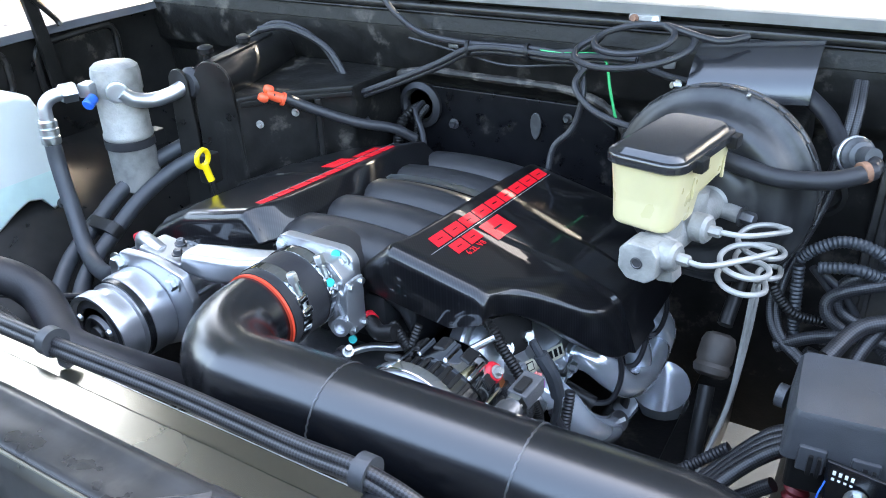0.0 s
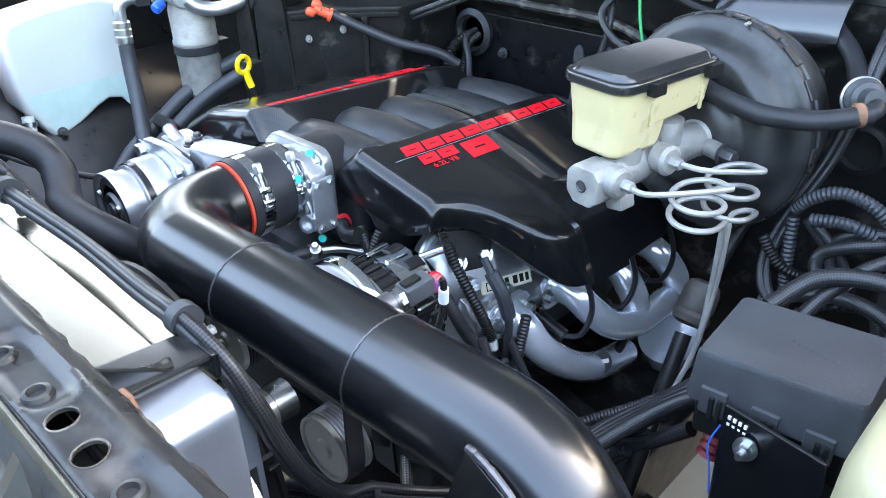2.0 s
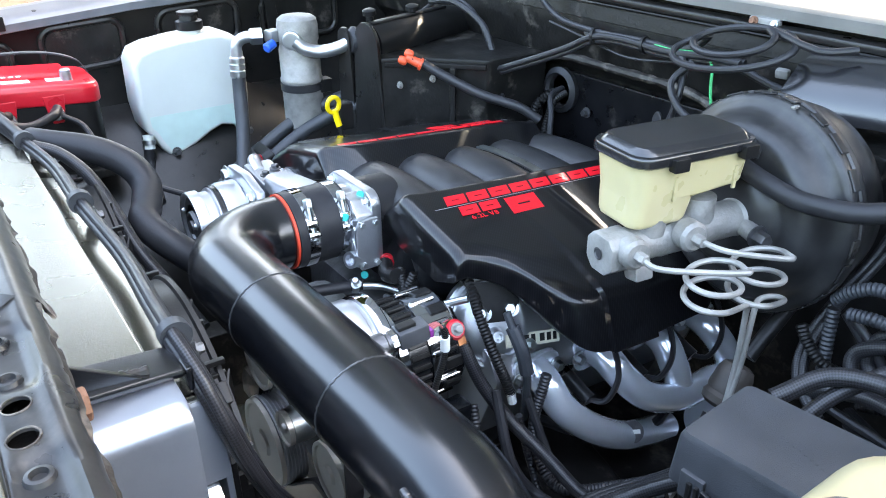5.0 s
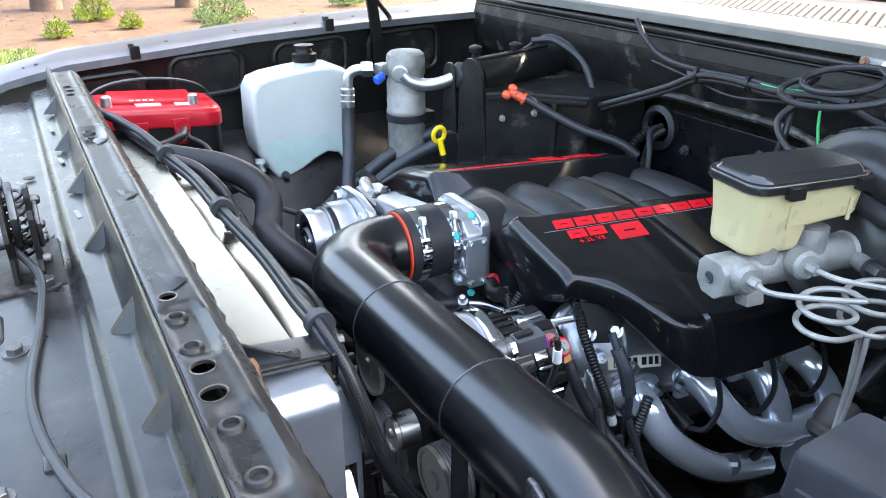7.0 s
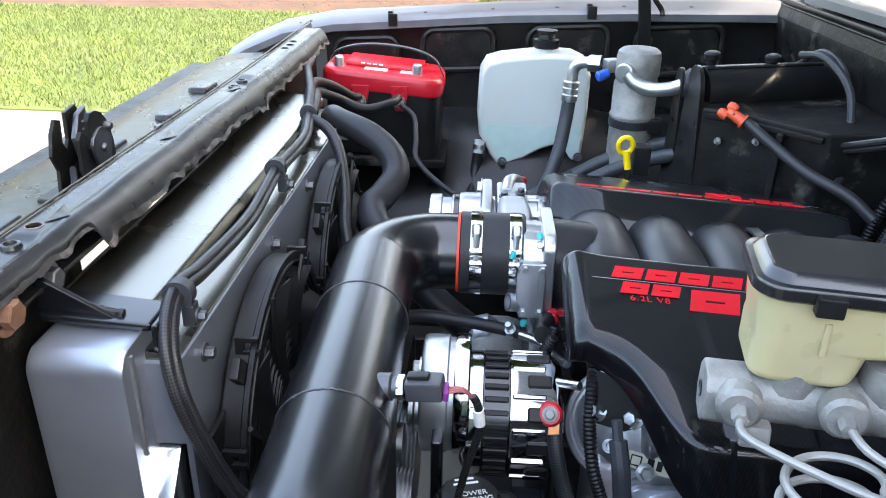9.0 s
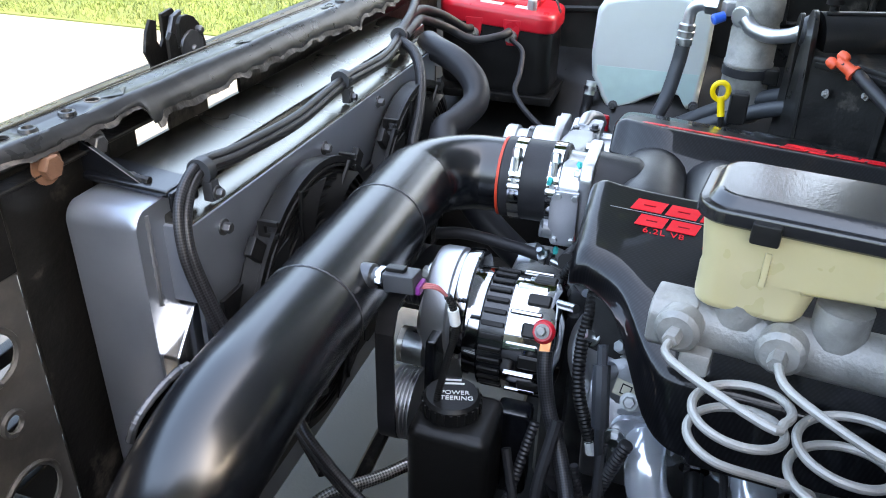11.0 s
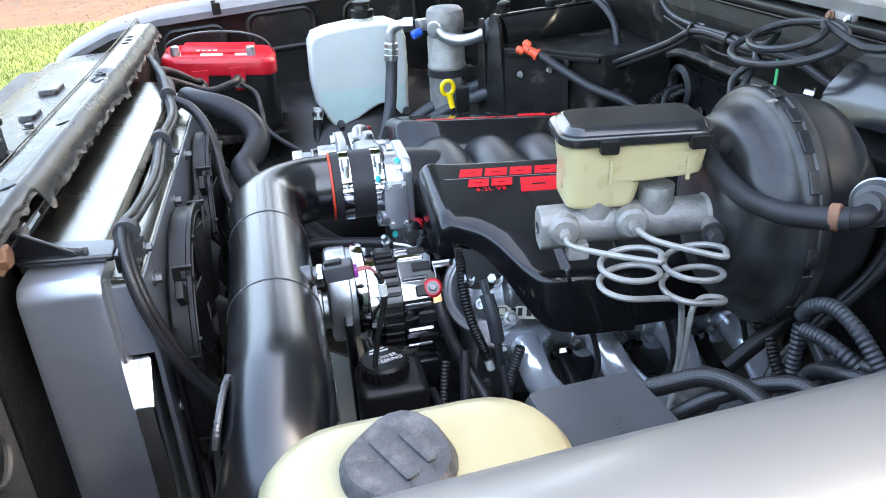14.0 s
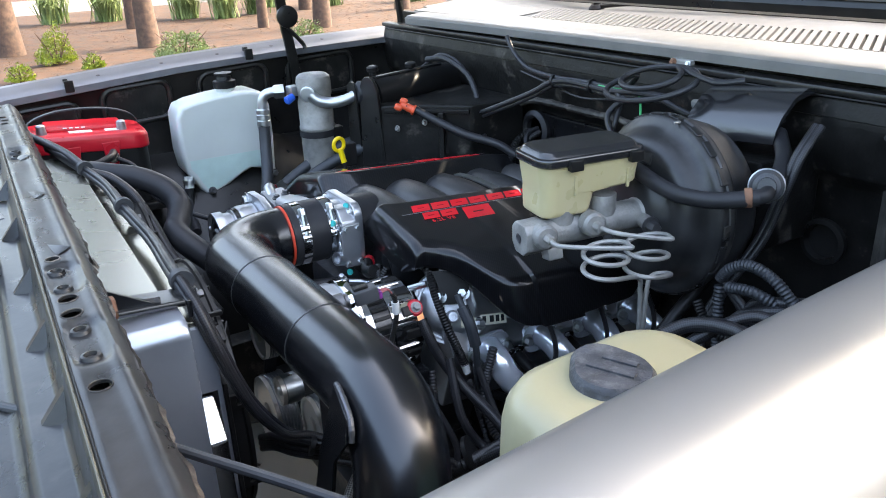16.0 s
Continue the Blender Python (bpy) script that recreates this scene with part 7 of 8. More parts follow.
hl = [(-0.79, -0.085, 0.955), (-0.79, -0.07, 0.985), (-0.79, -0.02, 1.002), (-0.79, 0.045, 1.004), (-0.79, 0.11, 0.995), (-0.79, 0.155, 0.975), (-0.79, 0.175, 0.94)]
part("handle", loft([[Vector(p) + Vector((s, 0, t)) for s, t in ((-0.008, 0), (0.008, 0), (0.008, 0.003), (-0.008, 0.003))] for p in spline(hl, 5)]), RUBBER_BLUE, bat, "flexible carry strap")
part("tray", box((-0.79, 0.045, 0.765), (0.2, 0.28, 0.02), 0.004), BLACK_DUSTY, bat)
for y in (0.0, 0.085):
    part("terminal_tab", loft([[Vector((x, y + a, z)) for a, z in ((-0.02, 0.935), (-0.016, 0.905), (-0.01, 0.88), (0.01, 0.88), (0.016, 0.905), (0.02, 0.935))] for x in (-0.712, -0.7)], bevel=0.002), RED_PLASTIC, bat, "red tab round the side terminal")
    part("cable_clamp", lathe([(0.013, 0), (0.014, 0.004), (0.012, 0.012)], (-0.701, y, 0.9), (1, 0, 0.1), 20), CAST_DULL, bat)
    part("clamp_bolt", hex_bolt((-0.688, y, 0.902), (1, 0, 0.1), 0.007, 0.01), CAST_DULL, bat)
for y, w in ((0.03, 0.05), (0.098, 0.03)):
    part("top_label", box((-0.742, y, 0.9605 - 0.08 * (y - 0.045)), (0.03, w, 0.002), 0.0006, (-4.5, 0, 0)), LABEL_WHITE, bat, "white label")
bcab = thing("battery_cables", (-0.6, 0.0, 0.8), "thick black battery cables running to the radiator", "cable")
part("cable", tube([(-0.68, 0.0, 0.915), (-0.66, -0.01, 0.92), (-0.6, -0.04, 0.955), (-0.52, -0.055, 0.98), (-0.42, -0.045, 0.99), (-0.3, -0.02, 0.985)], 0.009, 12, 8), RUBBER, bcab)
part("cable", tube([(-0.68, 0.085, 0.915), (-0.65, 0.07, 0.91), (-0.62, 0.02, 0.905), (-0.60, -0.03, 0.93), (-0.5, -0.05, 0.965), (-0.4, -0.03, 0.98), (-0.3, -0.015, 0.98)], 0.009, 12, 8), RUBBER, bcab)
part("cable", tube([(-0.62, -0.085, 1.0), (-0.56, -0.08, 1.0), (-0.48, -0.06, 1.0), (-0.38, -0.035, 0.995), (-0.29, -0.02, 0.988)], 0.008, 12, 8), RUBBER, bcab)
part("cable", tube([(-0.68, 0.09, 0.9), (-0.66, 0.12, 0.88), (-0.6, 0.13, 0.85), (-0.52, 0.14, 0.83), (-0.45, 0.2, 0.80), (-0.4, 0.3, 0.76)], 0.0055, 10, 8), RUBBER, bcab)

wb = thing("coolant_bottle", (-0.8, 0.375, 0.74), "translucent white coolant bottle part full of green fluid", "bottle")
outline = [(0.255, 0.955), (0.268, 0.978), (0.30, 0.988), (0.36, 0.996), (0.42, 1.0), (0.46, 0.998), (0.49, 0.985), (0.502, 0.955), (0.502, 0.87), (0.498, 0.80), (0.497, 0.765), (0.478, 0.757), (0.46, 0.785), (0.43, 0.792), (0.40, 0.78), (0.36, 0.757), (0.325, 0.742), (0.298, 0.742), (0.283, 0.765), (0.272, 0.79), (0.258, 0.81), (0.252, 0.86)]
def bottle_rings(xs):
    c = Vector((0, 0.378, 0.88))
    out = []
    for x, s in xs:
        out.append([Vector((x, c.y + (y - c.y) * s, c.z + (z - c.z) * s)) for y, z in outline])
    return out
part("body", loft(bottle_rings(((-0.885, 0.9), (-0.878, 0.96), (-0.865, 0.99), (-0.82, 1.0), (-0.785, 0.99), (-0.772, 0.965), (-0.766, 0.9)))), WHITE_PLASTIC, wb, sharp=60)
part("fluid", prism([Vector((-0.7655, 0.378 + (y - 0.378) * 0.885, 0.88 + (z - 0.88) * 0.885)) for y, z in ([(0.502, 0.835)] + [q for q in outline[9:21]] + [(0.256, 0.835)])], (-0.002, 0, 0), 0.0), FLUID, wb, "pale green fluid level")
part("neck", lathe([(0.024, 0), (0.024, 0.02)], (-0.815, 0.40, 0.992), (0, 0, 1), 24), WHITE_PLASTIC, wb)
part("cap", lathe([(0.028, 0), (0.029, 0.004), (0.029, 0.018), (0.02, 0.02), (0.018, 0.03), (0.023, 0.032), (0.023, 0.038), (0.01, 0.04)], (-0.815, 0.40, 1.006), (0, 0, 1), 28), PLASTIC, wb, "black cap")
part("outlet", lathe([(0.012, 0), (0.012, 0.03)], (-0.775, 0.262, 0.80), (0.2, -0.1, -1), 14), WHITE_PLASTIC, wb)
part("outlet_clamp", lathe([(0.0145, 0), (0.0145, 0.01)], (-0.772, 0.261, 0.79), (0.2, -0.1, -1), 14), ZINC, wb)
part("outlet_hose", tube([(-0.772, 0.26, 0.785), (-0.77, 0.255, 0.74), (-0.74, 0.25, 0.70), (-0.68, 0.24, 0.68)], 0.012, 12, 6), RUBBER, wb)
for y, z in ((0.315, 0.748), (0.487, 0.765)):
    part("mount_bolt", hex_bolt((-0.765, y, z + 0.006), (1, 0, 0.1), 0.007, 0.012), GUNMETAL, wb)

acc = thing("ac_accumulator", (-0.625, 0.57, 0.8), "dull aluminium air conditioning accumulator canister with black strap", "canister")
part("canister", lathe([(0.02, 0.798), (0.036, 0.8), (0.042, 0.806), (0.0435, 0.82), (0.0435, 0.905), (0.0455, 0.908), (0.0455, 0.914), (0.0435, 0.917), (0.0435, 0.975), (0.0405, 0.985), (0.0405, 0.99), (0.0435, 0.995), (0.0435, 1.026), (0.041, 1.038), (0.034, 1.044), (0.015, 1.046)], (-0.625, 0.57, 0), (0, 0, 1), 44), CAST_DULL, acc)
part("strap", lathe([(0.0445, 0.888), (0.0462, 0.889), (0.0462, 0.904), (0.0445, 0.905)], (-0.625, 0.57, 0), (0, 0, 1), 44), RUBBER, acc, "black mounting strap")
part("outlet_pipe", tube([(-0.585, 0.545, 1.0), (-0.575, 0.56, 0.985), (-0.56, 0.59, 0.978), (-0.54, 0.62, 0.985), (-0.525, 0.645, 0.998), (-0.52, 0.665, 1.0)], 0.0135, 14, 8), CAST, acc)
part("port_ring", lathe([(0.019, 0), (0.019, 0.01), (0.014, 0.012)], (-0.592, 0.542, 1.002), (0.8, -0.6, 0), 20), CAST, acc)
part("inlet_block", box((-0.640, 0.52, 1.006), (0.026, 0.03, 0.026), 0.004, (0, 0, 20)), CAST, acc)
part("fitting_nut", hex_bolt((-0.65, 0.5, 1.006), (-0.3, -1, 0), 0.018, 0.026, False), ZINC, acc)
part("service_cap", lathe([(0.0095, 0), (0.0105, 0.02), (0.008, 0.023)], (-0.618, 0.51, 0.995), (0.3, -0.8, -0.3), 16), BLUE, acc, "blue service cap")
part("bracket", box((-0.605, 0.612, 0.895), (0.03, 0.03, 0.03), 0.004), PLASTIC, acc)
ach = thing("ac_hose", (-0.66, 0.42, 0.75), "rubber air conditioning hose with crimped metal end", "hose")
part("bend", tube([(-0.652, 0.495, 1.006), (-0.665, 0.465, 1.004), (-0.672, 0.45, 0.99), (-0.672, 0.447, 0.965)], 0.012, 14, 6), CAST, ach)
part("crimp", lathe([(0.014, 0), (0.0165, 0.003), (0.0165, 0.012), (0.0145, 0.014), (0.0165, 0.016), (0.0165, 0.026), (0.0145, 0.028), (0.0165, 0.03), (0.0165, 0.042), (0.014, 0.045)], (-0.672, 0.447, 0.966), (0.03, -0.06, -1), 24), ZINC, ach)
part("hose", tube([(-0.67, 0.445, 0.925), (-0.662, 0.44, 0.88), (-0.63, 0.425, 0.81), (-0.56, 0.39, 0.75), (-0.45, 0.35, 0.76), (-0.36, 0.335, 0.82), (-0.332, 0.338, 0.835)], 0.0145, 14, 8), RUBBER_BLUE, ach)
for k, (dx, dz) in enumerate(((0.0, 0.0), (0.048, -0.01))):
    hh = thing("heater_hose", (-0.6 + dx, 0.46, 0.74 + dz), "black heater hose strapped beside its twin below the canister", "hose", "heater hoses")
    part("hose", tube([(-0.555 + dx, 0.66, 0.88 + dz), (-0.6 + dx, 0.6, 0.85 + dz), (-0.62 + dx, 0.53, 0.815 + dz), (-0.62 + dx, 0.46, 0.775 + dz), (-0.60 + dx, 0.37, 0.73 + dz), (-0.54 + dx, 0.3, 0.69 + dz), (-0.42, 0.27, 0.66 + dz)], 0.0145, 14, 8), RUBBER_BLUE, hh)
clip = thing("hose_clip", (-0.595, 0.45, 0.76), "black strap clip holding two heater hoses together", "clip")
turn = Matrix(((1, 0, 0), (0, 0.87, 0.5), (0, -0.5, 0.87))).transposed()
ring = [Vector((-0.597, 0.455, 0.768)) + turn @ Vector((a, 0, b)) for a, b in rounded_rect(0.084, 0.036, 0.017, 6)]
part("strap", loft([[p + turn @ Vector((0, d, 0)) for p in ring] for d in (-0.012, 0.012)], bevel=0.002), PLASTIC, clip)

hv = thing("heater_box", (-0.43, 0.79, 0.7), "black heater and air conditioning box on the firewall", "heater box")
part("box", loft([[Vector(p) for p in ((-0.545, 0.642, z0), (-0.41, 0.645, z0), (-0.385, 0.70, z0), (-0.27, 0.81, z0), (-0.26, 0.955, z0), (-0.62, 0.955, z0), (-0.60, 0.66, z0))] for z0 in (0.68, 0.985)], bevel=0.008), BLACK_DUSTY, hv)
part("duct", tube([(-0.475, 0.655, 0.998), (-0.49, 0.72, 1.0), (-0.515, 0.80, 1.0), (-0.545, 0.88, 0.998), (-0.575, 0.955, 0.99)], 0.044, 28, 5), PLASTIC, hv)
part("duct_seam", tube([(-0.462, 0.66, 1.0405), (-0.478, 0.73, 1.0425), (-0.503, 0.81, 1.0425), (-0.535, 0.89, 1.041)], 0.003, 8, 4), PLASTIC, hv)
for x0, y0, w in ((-0.562, 0.634, 0.05), (-0.505, 0.638, 0.095)):
    arch = [Vector((x0 + w * 0.5 - w * 0.5 * math.cos(a), y0 + 0.1 * w, 1.004 + 0.46 * w * math.sin(a))) for a in (0.3927 * k for k in range(9))]
    part("flange", prism([Vector((x0, y0, 0.72))] + arch + [Vector((x0 + w, y0 + 0.3 * w, 0.72))], (0.003, -0.009, 0), 0.002), BLACK_PAINT, hv)
part("panel_rib", box((-0.31, 0.752, 0.84), (0.012, 0.012, 0.26), 0.003, (0, 0, 45)), BLACK_DUSTY, hv)
part("ledge", prism([(-0.405, 0.652, 0.966), (-0.377, 0.694, 0.966), (-0.265, 0.8, 0.966), (-0.275, 0.81, 0.966), (-0.39, 0.705, 0.966), (-0.41, 0.66, 0.966)], (0, 0, 0.01), 0.002), BLACK_DUSTY, hv)
for p in ((-0.39, 0.679, 0.93), (-0.345, 0.728, 0.945)):
    part("screw", hex_bolt(p, (0.3, -1, 0), 0.005, 0.005), CAST_DULL, hv)
part("pipe_seal", lathe([(0.028, 0), (0.03, 0.01), (0.022, 0.02), (0.014, 0.02)], (-0.515, 0.655, 1.0), (-0.05, -1, 0), 22), RUBBER, hv)
for p in ((-0.497, 0.675, 1.05), (-0.515, 0.79, 1.045)):
    part("knob", lathe([(0.008, -0.02), (0.008, 0), (0.014, 0.003), (0.014, 0.012), (0.009, 0.015)], p, (0.1, -0.1, 1), 16), PLASTIC, hv)
dip = thing("dipstick", (-0.37, 0.515, 0.85), "yellow ring-handled dipstick in a black holder", "dipstick")
ring = [(-0.37 + 0.002 * math.sin(a), 0.516 + 0.0125 * math.cos(a), 0.922 + 0.015 * math.sin(a)) for a in (2 * math.pi * k / 24 for k in range(25))]
part("ring", tube(ring, 0.0045, 10, smooth=False, caps=False), YELLOW, dip)
part("stem", tube([(-0.37, 0.518, 0.912), (-0.368, 0.522, 0.89), (-0.366, 0.524, 0.88)], 0.0062, 12, 3), YELLOW, dip)
part("pipe", tube([(-0.366, 0.524, 0.882), (-0.36, 0.53, 0.84), (-0.33, 0.55, 0.76)], 0.005, 8, 4), PLASTIC, dip)
part("holder", box((-0.395, 0.55, 0.89), (0.03, 0.03, 0.055), 0.005), PLASTIC, dip)
oc = thing("orange_connector", (-0.345, 0.69, 0.93), "black cable ending in an orange connector", "connector")
oc_dir = Vector((0.030, 0.038, -0.023)).normalized()
oc_a = Vector((-0.364, 0.678, 0.991))
part("connector", tube([oc_a, oc_a + oc_dir * 0.012, oc_a + oc_dir * 0.026, oc_a + oc_dir * 0.032], lambda t: 0.0085 + 0.0015 * t, 12, 4), ORANGE, oc)
part("collar", lathe([(0.008, 0), (0.0125, 0.001), (0.0125, 0.006), (0.008, 0.007)], oc_a + oc_dir * 0.028, oc_dir, 18), ORANGE, oc)
oc_side = oc_dir.cross(Vector((0.9, -0.4, 0.3))).normalized()
for s_ in (-1, 1):
    part("lobe", lathe([(0.0, -0.006), (0.006, -0.005), (0.0085, 0.0), (0.0085, 0.008), (0.006, 0.012), (0.0, 0.013)], oc_a + oc_side * (0.0085 * s_ ) - oc_dir * (0.004 + 0.003 * s_), oc_dir, 14), ORANGE, oc)
# Small dark disc gives the connector a hole's shade without an opening.
part("pin_hole_disc", lathe([(0.0, 0.0), (0.0022, 0.0), (0.0022, 0.0012), (0.0, 0.0012)], oc_a + oc_dir * 0.016 + Vector((0.0045, -0.0055, 0.0045)), (0.55, -0.6, 0.6), 10), BLACK_DUSTY, oc, "dark disc painted as the shade in a pin hole")
part("cable", tube([(-0.345, 0.705, 0.978), (-0.31, 0.735, 0.955), (-0.25, 0.78, 0.925), (-0.2, 0.83, 0.905), (-0.17, 0.86, 0.88)], 0.0095, 12, 8), WIRE, oc)

# ---- hoses, harnesses and cables ----
rh = thing("radiator_hose", (-0.3, 0.08, 0.82), "black moulded rubber upper radiator hose", "hose")
part("hose", tube([(-0.385, 0.0, 0.95), (-0.357, 0.022, 0.949), (-0.318, 0.075, 0.94), (-0.286, 0.115, 0.918), (-0.25, 0.128, 0.893), (-0.2, 0.112, 0.876), (-0.163, 0.1, 0.866), (-0.11, 0.13, 0.835), (-0.07, 0.2, 0.77), (-0.05, 0.27, 0.72)], 0.0225, 20, 8), RUBBER, rh)
part("hose_clamp", lathe([(0.0235, 0), (0.0245, 0.001), (0.0245, 0.011), (0.0235, 0.012)], (-0.384, 0.02, 0.936), (0.7, 0.7, 0), 24), ZINC, rh)
hs = thing("radiator_harness", (0.0, 0.0, 0.97), "braided black wiring harness clipped along the radiator", "wiring harness")
for dx, dz in ((-0.0038, 0.0), (0.0038, 0.0), (0.0, 0.006), (0.0, -0.005)):
    part("sleeve", tube([(-0.42, -0.045 + dx, 0.988 + dz), (-0.28, -0.018 + dx, 0.98 + dz), (-0.16, 0.0 + dx, 0.975 + dz), (-0.003, 0.0 + dx, 0.98 + dz), (0.15, 0.008 + dx, 0.977 + dz), (0.28, 0.003 + dx, 0.982 + dz), (0.345, 0.0 + dx, 0.988 + dz), (0.385 + dz, 0.006 + dx, 0.968 + dz), (0.404 + dz, 0.016 + dx, 0.93), (0.405 + dz, 0.03 + dx, 0.88), (0.403 + dz, 0.05 + dx, 0.827), (0.4 + dz, 0.082 + dx, 0.778), (0.407, 0.115 + dx, 0.757 + dz), (0.432, 0.15 + dx, 0.742 + dz), (0.46, 0.21 + dx, 0.715 + dz), (0.48, 0.28 + dx, 0.69 + dz)], 0.0054, 12, 8), BRAID, hs)
for p, ax in (((-0.28, -0.018, 0.985), (1, 0.15, 0)), ((-0.003, 0.0, 0.985), (1, 0, 0)), ((0.345, 0.003, 0.988), (1, 0, 0))):
    part("clamp", lathe([(0.0105, -0.006), (0.0138, -0.006), (0.0138, 0.006), (0.0105, 0.006)], p, ax, 22), RUBBER_BLUE, hs, "rubber lined clamp")
    part("clamp_foot", box(Vector(p) + Vector((0, 0.008, -0.02)), (0.014, 0.012, 0.022), 0.002), RUBBER_BLUE, hs)
    part("clamp_screw", hex_bolt(Vector(p) + Vector((0, 0.014, -0.022)), (0, 1, 0), 0.005, 0.006), GUNMETAL, hs)
part("branch", tube([(-0.27, -0.01, 0.978), (-0.25, 0.02, 0.966), (-0.21, 0.045, 0.94), (-0.16, 0.06, 0.90), (-0.1, 0.07, 0.86), (-0.05, 0.09, 0.82), (0.02, 0.11, 0.78)], 0.009, 12, 8), BRAID, hs)
for dz in (0.0, 0.009, 0.018):
    part("branch", tube([(0.44, 0.165, 0.735 - dz), (0.40, 0.12, 0.742 - dz), (0.365, 0.1, 0.735 - dz), (0.32, 0.09, 0.72 - dz), (0.27, 0.085, 0.69 - dz)], 0.0055, 12, 6), BRAID, hs)
part("tie", lathe([(0.0135, -0.003), (0.0155, -0.003), (0.0155, 0.003), (0.0135, 0.003)], (0.407, 0.115, 0.75), (0.4, 0.9, -0.3), 18), PLASTIC, hs)

eh = thing("engine_harness", (0.5, 0.42, 0.7), "braided black engine wiring harness beside the fuse box", "wiring harness")
for k in range(4):
    d = 0.013 * k
    part("sleeve", tube([(0.46 + d * 0.3, 0.30, 0.66 + d * 0.4), (0.49, 0.34 + d, 0.69 + d * 0.3), (0.53, 0.40 + d, 0.73), (0.57, 0.43 + d * 0.7, 0.765 + d * 0.2), (0.61, 0.435 + d * 0.5, 0.79)], 0.0085, 12, 8), BRAID, eh)
    part("sleeve", tube([(0.46 + d * 0.3, 0.30, 0.66 + d * 0.4), (0.44, 0.25, 0.63 + d * 0.5), (0.46 - d, 0.18, 0.62 + d), (0.50, 0.14, 0.66 + d)], 0.0085, 12, 8), BRAID, eh)
part("tie", lathe([(0.026, -0.003), (0.028, -0.003), (0.028, 0.003), (0.026, 0.003)], (0.47, 0.315, 0.685), (0.5, 0.7, 0.4), 18), PLASTIC, eh)

rl = random.Random(23)
for k in range(6):
    y = 0.33 + 0.025 * k
    z = 0.6 + 0.02 * (k % 3)
    part("low_cable", tube([(0.31 + rl.uniform(-0.02, 0.02), y, z + 0.1), (0.34 + rl.uniform(-0.02, 0.03), y + rl.uniform(-0.03, 0.03), z + 0.02), (0.40 + rl.uniform(-0.02, 0.03), y + rl.uniform(-0.03, 0.03), z - 0.03), (0.46 + rl.uniform(-0.02, 0.02), y + rl.uniform(-0.02, 0.04), z), (0.52, y + 0.04, z + 0.06)], rl.uniform(0.005, 0.0085), 10, 8, ribs=0.005 if k % 2 else 0.0), WIRE if k % 2 else RUBBER, eh)
fw = thing("firewall_wiring", (0.0, 0.9, 0.95), "black wiring loom hung along the firewall", "wiring")
for k, (dy, dz) in enumerate(((0, 0), (-0.006, 0.008), (0.006, 0.007))):
    part("loom", tube([(-0.42, 0.85 + dy, 0.893 + dz), (-0.38, 0.843 + dy, 0.915 + dz), (-0.3, 0.838 + dy, 0.945 + dz), (-0.2, 0.855 + dy, 0.985 + dz), (-0.12, 0.875 + dy, 1.02 + dz), (-0.064, 0.885 + dy, 1.048 + dz), (0.0, 0.888 + dy, 1.055 + dz), (0.1, 0.885 + dy, 1.053 + dz), (0.18, 0.88 + dy, 1.06 + dz), (0.24, 0.885 + dy, 1.06 + dz)], 0.0055, 10, 8), WIRE, fw)
part("cable", tube([(-0.26, 0.905, 1.13), (-0.22, 0.895, 1.10), (-0.16, 0.89, 1.072), (-0.064, 0.888, 1.064), (0.06, 0.888, 1.066), (0.14, 0.875, 1.058), (0.17, 0.84, 1.02), (0.16, 0.83, 0.96), (0.13, 0.82, 0.92), (0.13, 0.80, 0.85)], 0.0055, 10, 8), WIRE, fw)
lc, la, lb = Vector((0.25, 0.85, 1.09)), Vector((0.094, 0.03, 0.017)), Vector((-0.03, 0.042, 0.02))
lp = [lc + la * (math.cos(a) * (1 - 0.02 * k)) + lb * (math.sin(a) * (1 - 0.015 * k)) + Vector((0, 0, 0.0009 * k)) for k, a in ((k, 2.0 + 0.42 * k) for k in range(27))]
part("coil", tube([(0.10, 0.885, 1.064), (0.15, 0.885, 1.075)] + lp + [(0.36, 0.87, 1.11), (0.40, 0.895, 1.115)], 0.0052, 10, 3), WIRE, fw, "coiled loose cable")
part("green_wire", tube([(0.075, 0.883, 1.066), (0.12, 0.88, 1.066), (0.17, 0.88, 1.07), (0.193, 0.876, 1.06), (0.205, 0.868, 1.02), (0.22, 0.862, 0.975)], 0.0024, 8, 8), GREEN, fw, "green wire")
for p in ((-0.064, 0.887, 1.056), (0.05, 0.888, 1.06)):
    part("tie", lathe([(0.012, -0.003), (0.0145, -0.003), (0.0145, 0.003), (0.012, 0.003)], p, (1, 0.1, 0.2), 16), PLASTIC, fw)
part("corner_loom", tube([(-0.52, 0.84, 1.06), (-0.46, 0.86, 1.065), (-0.38, 0.875, 1.03), (-0.33, 0.87, 0.97), (-0.29, 0.855, 0.92), (-0.25, 0.83, 0.90)], 0.007, 10, 8), WIRE, fw)
part("corner_loom", tube([(-0.58, 0.86, 1.03), (-0.5, 0.87, 1.07), (-0.42, 0.88, 1.05), (-0.36, 0.88, 0.99), (-0.31, 0.86, 0.93)], 0.005, 10, 8), WIRE, fw)
part("grommet_loom", tube([(-0.215, 0.955, 0.912), (-0.225, 0.93, 0.905), (-0.235, 0.91, 0.885), (-0.238, 0.90, 0.85), (-0.235, 0.89, 0.8)], 0.011, 12, 10, ribs=0.006), PLASTIC, fw, "corrugated loom")
part("grommet_loom", tube([(-0.2, 0.955, 0.912), (-0.2, 0.925, 0.90), (-0.195, 0.905, 0.87), (-0.19, 0.89, 0.83), (-0.18, 0.87, 0.80)], 0.008, 12, 10, ribs=0.005), PLASTIC, fw)
